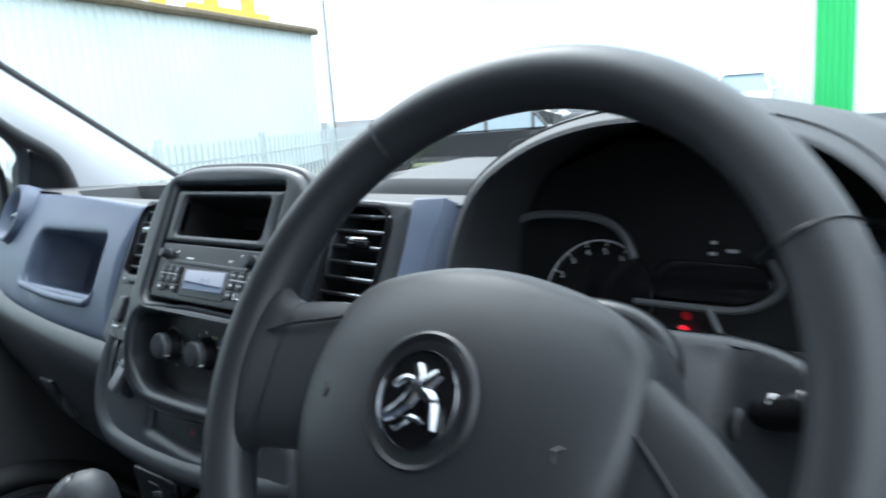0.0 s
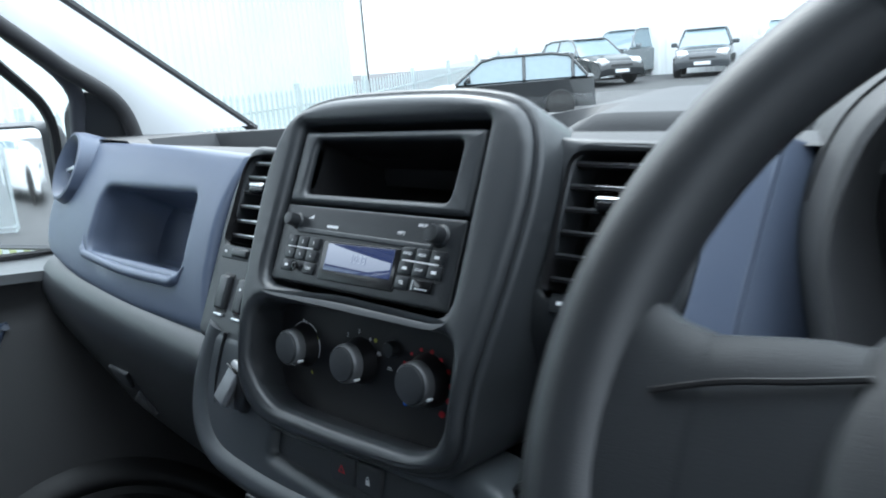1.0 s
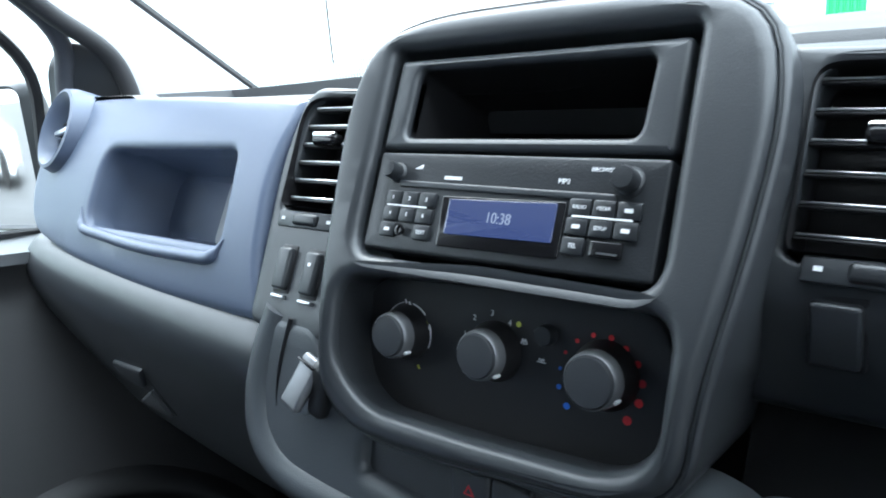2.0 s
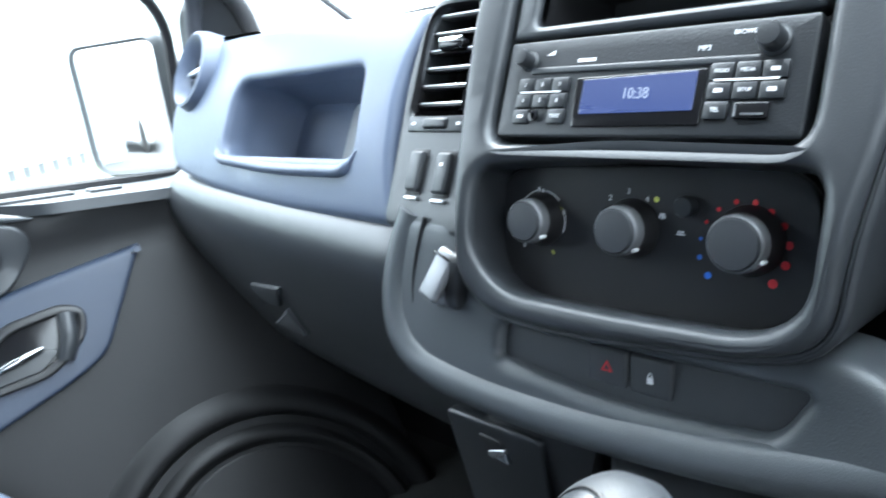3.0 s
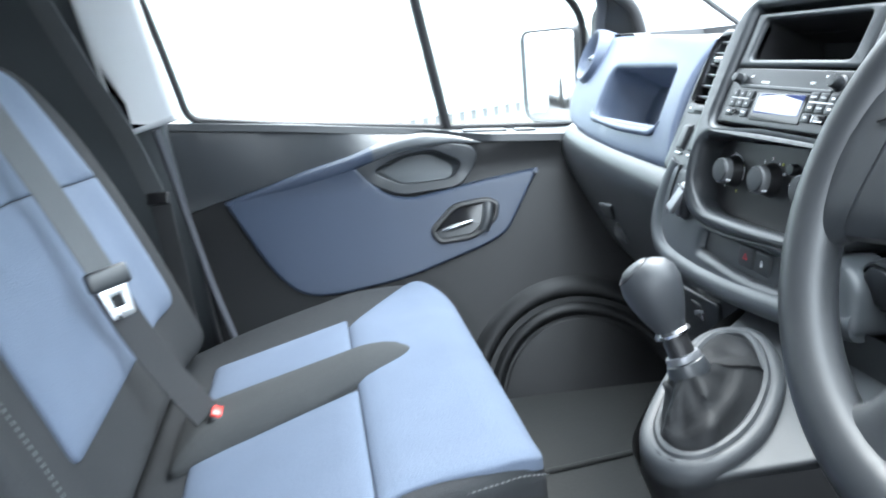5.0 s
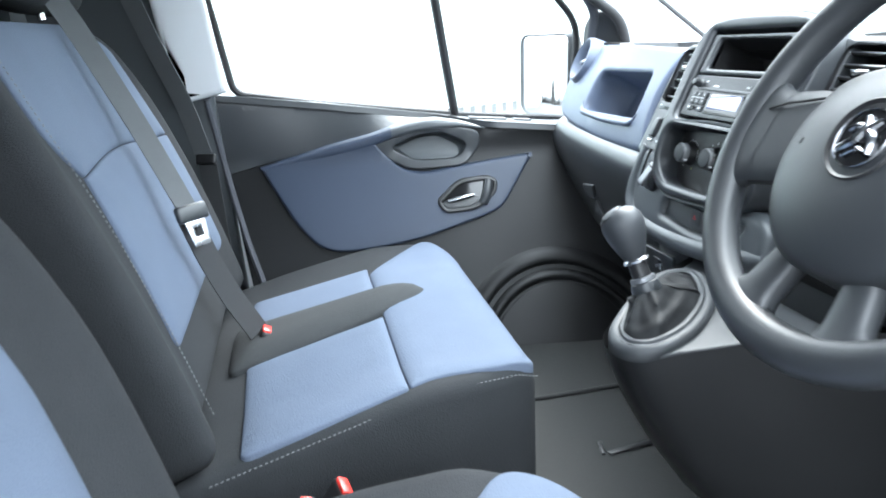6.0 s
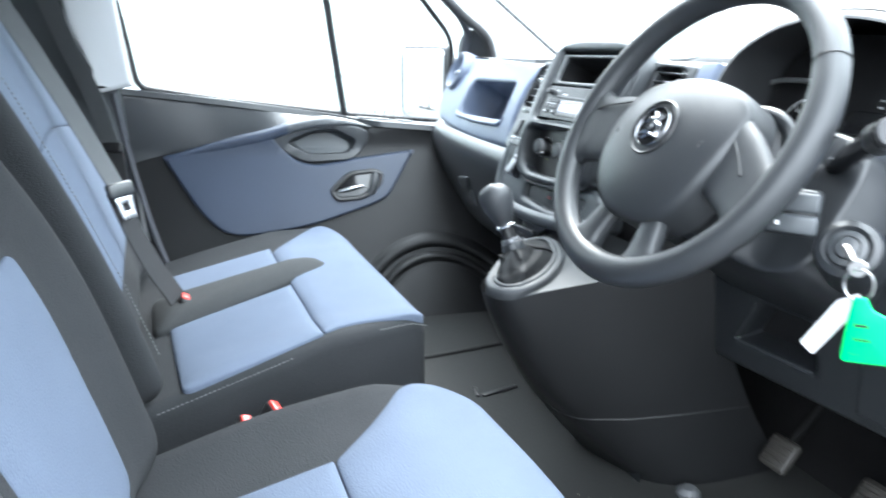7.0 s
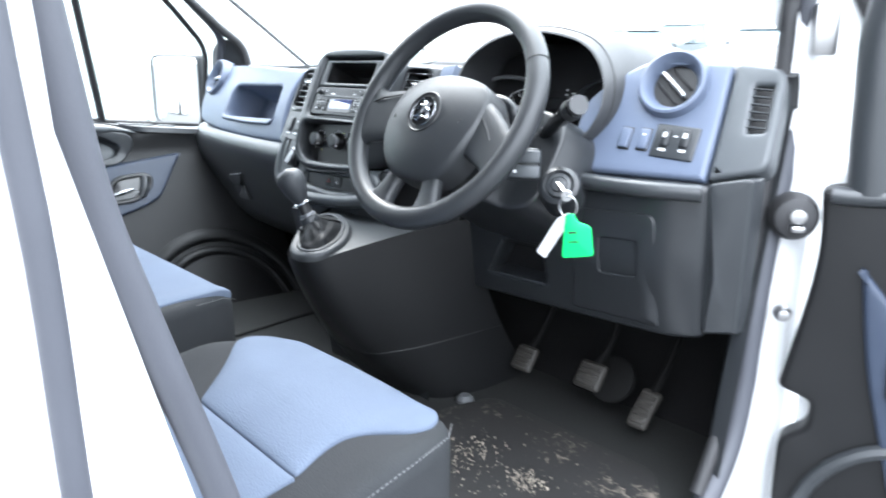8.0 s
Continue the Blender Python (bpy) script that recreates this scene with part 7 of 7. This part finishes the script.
galv = mat("galvanised_steel", (0.42, 0.46, 0.47), 0.55, metal=0.0, var=0.2, vscale=4)
yel = mat("yellow_steelwork", (0.72, 0.50, 0.06), 0.5, var=0.1)
green = mat("green_cladding", (0.05, 0.52, 0.14), 0.5, var=0.06)
rust = mat("mossy_gutter", (0.14, 0.11, 0.07), 0.9, grain=0.8, scale=20, var=0.5, vscale=5)


def yard_z(y):
    """The yard climbs a little in front of the warehouse."""
    k = min(1.0, max(0.0, (y - 8.0) / 17.0))
    return 0.62 * k * k * (3 - 2 * k)


XS = (-900, -200, -60, -30, -15, 0, 15, 30, 60, 200, 900)
YS = (-900, -200, -40, -10, 0, 8, 10, 12, 14, 16, 18, 20, 22, 23.5, 25, 60, 900)
g = part("ground", grid(lambda u, v: Vector((XS[round(u * 10)], YS[round(v * 16)], yard_z(YS[round(v * 16)]))), 10, 16), tarmac)
tagged(g, "grey tarmac yard that reaches the horizon", "ground", kind="structure")
part_g = part("grass_verge", plate(rnd([(-9.5, -4.0), (-4.6, -3.0), (-2.8, 4), (-10.5, 12), (-15.8, 24), (-17.5, 24), (-12.0, 4)], 0.5), [], lambda u, v, d: Vector((u, v, yard_z(v) + 0.05 + 0.02 * noise.noise(Vector((u, v, 0))) + d)), 0.0, 0.08, 0.03, 0.7), grassm)
tagged(part_g, "strip of short grass before the fence", "grass", kind="stuff")


def ribbed(p0, p1, z0, z1, pitch, depth, material, name, parent=None, label=""):
    """A wall of upright corrugated sheet from p0 to p1, with its thickness."""
    a, b = Vector((*p0, 0)), Vector((*p1, 0))
    t = (b - a).normalized()
    nrm = Vector((-t.y, t.x, 0))
    n = int((b - a).length / pitch)
    bm = bmesh.new()
    rows = []
    for k in range(n + 1):
        for f, o in ((0.0, 0), (0.25, 0), (0.40, depth), (0.85, depth)):
            q = a + t * pitch * (k + f) + nrm * o
            rows.append((q, q + nrm * 0.15))
    v = [[bm.verts.new((q.x, q.y, z)) for q, z in ((f, z0), (f, z1), (g2, z1), (g2, z0))] for f, g2 in rows]
    for c, d in zip(v, v[1:]):
        for i in range(4):
            bm.faces.new((c[i], c[(i + 1) % 4], d[(i + 1) % 4], d[i]))
    bm.faces.new(v[0][::-1])
    bm.faces.new(v[-1])
    return part(name, bm, material, parent, label, 20)


shed = thing("corrugated_shed", "pale corrugated steel shed with a mossy gutter", "shed", kind="structure")
ribbed((-9.5, -9.0), (-18.3, 16.8), 0.0, 4.42, 0.26, 0.05, clad, "shed_wall", shed, "pale blue corrugated wall")
a, b = Vector((-9.5, -9.0, 4.45)), Vector((-18.3, 16.8, 4.45))
part("gutter", tube([a.lerp(b, k / 30) + Vector((0.10, 0, 0.03 * noise.noise(Vector((k * 0.7, 0, 0))))) for k in range(31)], 0.12, 8), rust, shed, "mossy brown gutter")
for k in (0.62, 0.70, 0.80, 0.885, 0.955):
    p = a.lerp(b, k)
    part("yellow_frame", block(Matrix.Translation((p.x - 2.2, p.y, 4.9)), (0.35, 0.35, 3.4), 0.03), yel, shed, "yellow steel post behind the shed")
part("yellow_beam", block(Matrix.Translation(a.lerp(b, 0.78) + Vector((-2.2, 0, 1.75))) @ pose(0, 0, 0, 0, 0, 18.9), (0.3, 11.0, 0.3), 0.03), yel, shed)
part("yellow_beam", block(Matrix.Translation(a.lerp(b, 0.92) + Vector((-2.2, 0, 0.55))) @ pose(0, 0, 0, 0, 0, 18.9), (0.3, 4.0, 0.5), 0.03), yel, shed)

ware = thing("warehouse", "white clad warehouse with a green corner strip", "warehouse", kind="structure")
ribbed((26.0, 33.0), (-19.0, 27.0), 0.0, 11.0, 0.6, 0.05, claw, "warehouse_wall", ware, "white ribbed cladding")
ribbed((-4.75, 28.73), (-5.75, 28.60), 0.0, 11.2, 0.2, 0.04, green, "green_strip", ware, "green cladding strip")
part("roof_rail", tube([(-19.0, 26.4, 6.4), (-9.0, 27.4, 5.6)], 0.07, 6), galv, ware)
pole = thing("steel_pole", "tall grey steel pole behind the fence", "pole")
part("pole", tube([(-14.24, 13.6, 0), (-14.24, 13.6, 9)], 0.10, 10), claw, pole)
part("cable", tube([(-14.10, 13.6, 0.2), (-14.12, 13.6, 9)], 0.02, 6), RUBBER, pole)

fence = thing("palisade_fence", "galvanised palisade fence with pointed pales", "fence", kind="structure")
f0, f1 = Vector((-4.3, -4.6, 0)), Vector((-16.3, 23.2, 0))
FT = (f1 - f0).normalized()
FL = (f1 - f0).length
pale = bmesh.new()
for x, z in ((-0.035, 0), (0.035, 0), (0.035, 1.30), (0.0, 1.37), (-0.035, 1.30)):
    pale.verts.new((x, -0.006, z))
pale.verts.ensure_lookup_table()
fc = pale.faces.new(pale.verts[:])
ex = bmesh.ops.extrude_face_region(pale, geom=[fc])
bmesh.ops.translate(pale, vec=(0, 0.012, 0), verts=[e for e in ex["geom"] if isinstance(e, bmesh.types.BMVert)])
pm = part("pale", pale, galv, fence)
pm.matrix_basis = Matrix.Translation(f0) @ pose(0, 0, 0, 0, 0, math.degrees(math.atan2(FT.y, FT.x)))
npale = int(FL / 0.155)
for k in range(1, npale):
    o = new("pale", pm.data)
    o.parent = fence
    o.matrix_basis = Matrix.Translation(f0 + FT * 0.155 * k + Vector((0, 0, yard_z(f0.y + FT.y * 0.155 * k) + 0.02 * noise.noise(Vector((k * 0.3, 0, 0)))))) @ pose(0, 0, 0, 0, 0, math.degrees(math.atan2(FT.y, FT.x)))
for k in range(int(FL / 2.75) + 1):
    p = f0 + FT * 2.75 * k
    part("fence_post", block(Matrix.Translation((p.x - 0.05, p.y, yard_z(p.y) + 0.72)), (0.10, 0.06, 1.46), 0.006, 1), galv, fence)
for z in (0.35, 1.08):
    part("fence_rail", tube([f0 + FT * FL * k / 20 + Vector((-0.03, 0, z + yard_z(f0.y + FT.y * FL * k / 20))) for k in range(21)], 0.025, 6), galv, fence)

# parked cars
tyre_m, rimm = mat("tyre", (0.02, 0.02, 0.02), 0.8), mat("alloy", (0.72, 0.73, 0.74), 0.35, metal=0.3)
# pale base colour stands for the sky seen in and through the car windows
carglass = mat("sky_pale_glass", (0.20, 0.26, 0.29), 0.04, spec=0.8)
lamp_m = mat("lamp_glass", (0.75, 0.77, 0.78), 0.1, spec=0.8)


def car(name, paint, label, at, turn, length=4.3, width=1.76, height=1.46, suv=False):
    """A parked car: body, cabin glass, roof, wheels, lamps. It faces its local +x."""
    c = thing(name, label, "car", "parked cars")
    m = Matrix.Translation((*at, yard_z(at[1]))) @ pose(0, 0, 0, 0, 0, turn)
    L, W, H = length / 2, width / 2, height
    belt_z = H * (0.64 if not suv else 0.62)
    prof = [(-L, 0.32), (-L - 0.02, 0.55), (-L + 0.06, belt_z - 0.05), (-L + 0.30, belt_z + 0.02), (L * 0.42, belt_z), (L * 0.70, belt_z - 0.07), (L - 0.12, belt_z - 0.20), (L, 0.55), (L - 0.02, 0.30)]
    pts = smooth_path([(x, 0, z) for x, z in prof], 4)
    def side(u, v):
        p = pts[int(u * (len(pts) - 1) + 0.5)]
        a = math.pi * (v - 0.5)
        taper = 1 - 0.10 * (abs(p.x) / L) ** 4
        y = W * taper * math.copysign(abs(math.sin(a)) ** 0.35, math.sin(a))
        z = p.z - 0.10 * (abs(y) / W) ** 6
        return m @ Vector((p.x, y, max(z, 0.22)))
    bmx = grid(side, len(pts) - 1, 16)
    for s in (-1, 1):
        col_ = [bmx.verts.new(m @ Vector((p.x, s * W * (1 - 0.10 * (abs(p.x) / L) ** 4), p.z - 0.10))) for p in pts]
        lowv = [bmx.verts.new(m @ Vector((p.x, s * W * 0.97, 0.24))) for p in pts]
        for i in range(len(pts) - 1):
            bmx.faces.new((col_[i], col_[i + 1], lowv[i + 1], lowv[i]))
    part("body", bmx, paint, c)
    r0, r1 = (-L + 0.42, L * 0.12) if not suv else (-L + 0.30, L * 0.12)
    cab = [(r0 - 0.28, belt_z - 0.02), (r0 + 0.10, H - 0.07), (r0 + 0.5, H), (r1 - 0.35, H), (r1, H - 0.07), (r1 + 0.62, belt_z - 0.03)]
    def cabin(u, v, k=1.0):
        s = u * (len(cab) - 1)
        i = min(int(s), len(cab) - 2)
        x = cab[i][0] + (cab[i + 1][0] - cab[i][0]) * (s - i)
        z = cab[i][1] + (cab[i + 1][1] - cab[i][1]) * (s - i)
        f = (z - belt_z) / (H - belt_z)
        y = (W * 0.93 - 0.20 * max(f, 0)) * (2 * v - 1)
        return m @ Vector((x, y, z * k))
    part("windscreen", grid(cabin, 20, 8), carglass, c)
    for s in (-1, 1):
        sv = bmesh.new()
        ring_ = [sv.verts.new(m @ Vector((x, s * (W * 0.93 - 0.20 * max((z - belt_z) / (H - belt_z), 0)), z))) for x, z in cab]
        sv.faces.new(ring_)
        part("side_glass", sv, carglass, c)
        for x in (r0 + 0.05, (r0 + r1) / 2 + 0.1, r1 + 0.30):
            zt = H - 0.05 if x < r1 else H - 0.25
            part("cabin_pillar", tube([m @ Vector((x + (0.1 if x > r1 else 0), s * W * 0.94, belt_z - 0.02)), m @ Vector((x - (0.02 if x < r1 else 0.12), s * (W * 0.93 - 0.185), zt))], 0.04, 6), paint, c)
        part("roof_edge", tube([m @ Vector((x, s * (W * 0.93 - 0.19 * max((z - belt_z) / (H - belt_z), 0)), z)) for x, z in cab], 0.035, 6), paint, c)
        part("door_mirror", block(m @ pose(r1 + 0.30, s * (W + 0.08), belt_z + 0.06), (0.10, 0.20, 0.14), 0.03), paint, c)
        part("headlamp", block(m @ pose(L - 0.16, s * (W - 0.30), belt_z - 0.25, 0, 25, -18 * s), (0.30, 0.36, 0.15), 0.05), lamp_m, c)
        for x in (-L + 0.78, L - 0.82):
            wh = part("wheel", lathe([(0.20, -0.11), (0.30, -0.11), (0.325, -0.07), (0.325, 0.07), (0.30, 0.11), (0.20, 0.11)], m @ pose(x, s * (W - 0.07), 0.325, 90), 28), tyre_m, c, "black tyre")
            part("rim", lathe([(0.20, 0.09), (0.17, 0.085), (0.05, 0.10), (0, 0.10)] if s < 0 else [(0.20, -0.09), (0.17, -0.085), (0.05, -0.10), (0, -0.10)], m @ pose(x, s * (W - 0.07), 0.325, 90), 20), rimm, wh)
    part("roof", plate(rnd([(r0 + 0.08, -W * 0.70), (r1 + 0.02, -W * 0.70), (r1 + 0.02, W * 0.70), (r0 + 0.08, W * 0.70)], 0.12), [], lambda u, v, d: m @ Vector((u, v, H + 0.012 - 0.05 * (v / W) ** 2 + d)), 0.004, 0.03, 0.01, 0.3), paint, c)
    part("grille", block(m @ pose(L - 0.03, 0, 0.55), (0.06, W * 0.9, 0.16), 0.02), BLACK, c)
    part("number_plate", block(m @ pose(L + 0.01, 0, 0.42), (0.02, 0.50, 0.11), 0.004), WHITE_INK, c, "white plate with plain bars")
    return c


black_p = mat("black_car_paint", (0.012, 0.014, 0.016), 0.12, coat=0.8, var=0.05)
grey_p = mat("silver_grey_car_paint", (0.22, 0.24, 0.25), 0.25, metal=0.4, coat=0.6, var=0.05)
dark_p = mat("dark_grey_car_paint", (0.05, 0.055, 0.06), 0.2, coat=0.7, var=0.05)
car("black_saloon", black_p, "black saloon car parked side on in the yard", (-10.6, 14.4), -142, 4.5, 1.76, 1.45)
car("dark_hatchback", black_p, "black hatchback with bright headlamps", (-13.0, 22.6), -28, 4.2, 1.76, 1.50)
car("silver_pickup", grey_p, "silver grey four by four", (-14.0, 27.1), -96, 4.7, 1.85, 1.78, True)
car("grey_hatchback", dark_p, "dark grey hatchback facing the van", (-10.07, 25.4), -70, 4.2, 1.78, 1.52)
car("white_suv", WHITE_PAINT, "white four by four facing the van", (-7.73, 26.7), -74, 4.5, 1.86, 1.62, True)
car("white_hatchback", WHITE_PAINT, "white hatchback parked behind the van", (-6.0, -10.0), 8, 4.1, 1.74, 1.48)

# the driver's floor
dm_ = part("floor_mat", plate(rnd([(0.34, 0.10), (0.86, 0.10), (0.86, 0.70), (0.80, 0.78), (0.40, 0.78), (0.36, 0.66)], 0.03), [], lambda u, v, d: Vector((u, v, FLOOR + 0.006 + d + 0.006 * noise.noise(Vector((u * 3, v * 3, 0))))), 0.004, 0.008, 0.003, 0.04), MAT_DIRTY)
tagged(dm_, "black rubber mat with scuffed dried mud in the driver's footwell", "floor mat")
rng = random.Random(5)
crumbs = bmesh.new()
for k in range(420):
    x, y = (rng.gauss(0.62, 0.13), rng.gauss(0.50, 0.12)) if k < 150 else (rng.gauss(0.53, 0.03), rng.gauss(0.55, 0.05)) if k < 300 else (rng.gauss(0.66, 0.02), rng.gauss(0.58, 0.016))
    s = rng.uniform(0.0008, 0.0026) if k < 150 else rng.uniform(0.001, 0.0038)
    q = pose(min(max(x, 0.30), 0.84), min(max(y, 0.25), 0.80), FLOOR + 0.012 + 0.006 * noise.noise(Vector((x * 3, y * 3, 0))), rng.uniform(0, 90), rng.uniform(0, 90), rng.uniform(0, 180))
    bb_ = [crumbs.verts.new(q @ Vector(p) ) for p in ((s, 0, 0), (-s * 0.6, s * rng.uniform(0.4, 1.4), 0), (-s * 0.6, -s, 0), (0, 0, s * 0.9))]
    for f in ((0, 1, 2), (0, 3, 1), (1, 3, 2), (2, 3, 0)):
        crumbs.faces.new([bb_[i] for i in f])
DIRT = mat("dried_mud", (0.20, 0.175, 0.145), 0.95, grain=0.8, scale=300, var=0.4, vscale=60)
tagged(part("floor_dirt", crumbs, DIRT, None, "", 0), "dry mud crumbs on the cab floor", "dirt", kind="stuff")
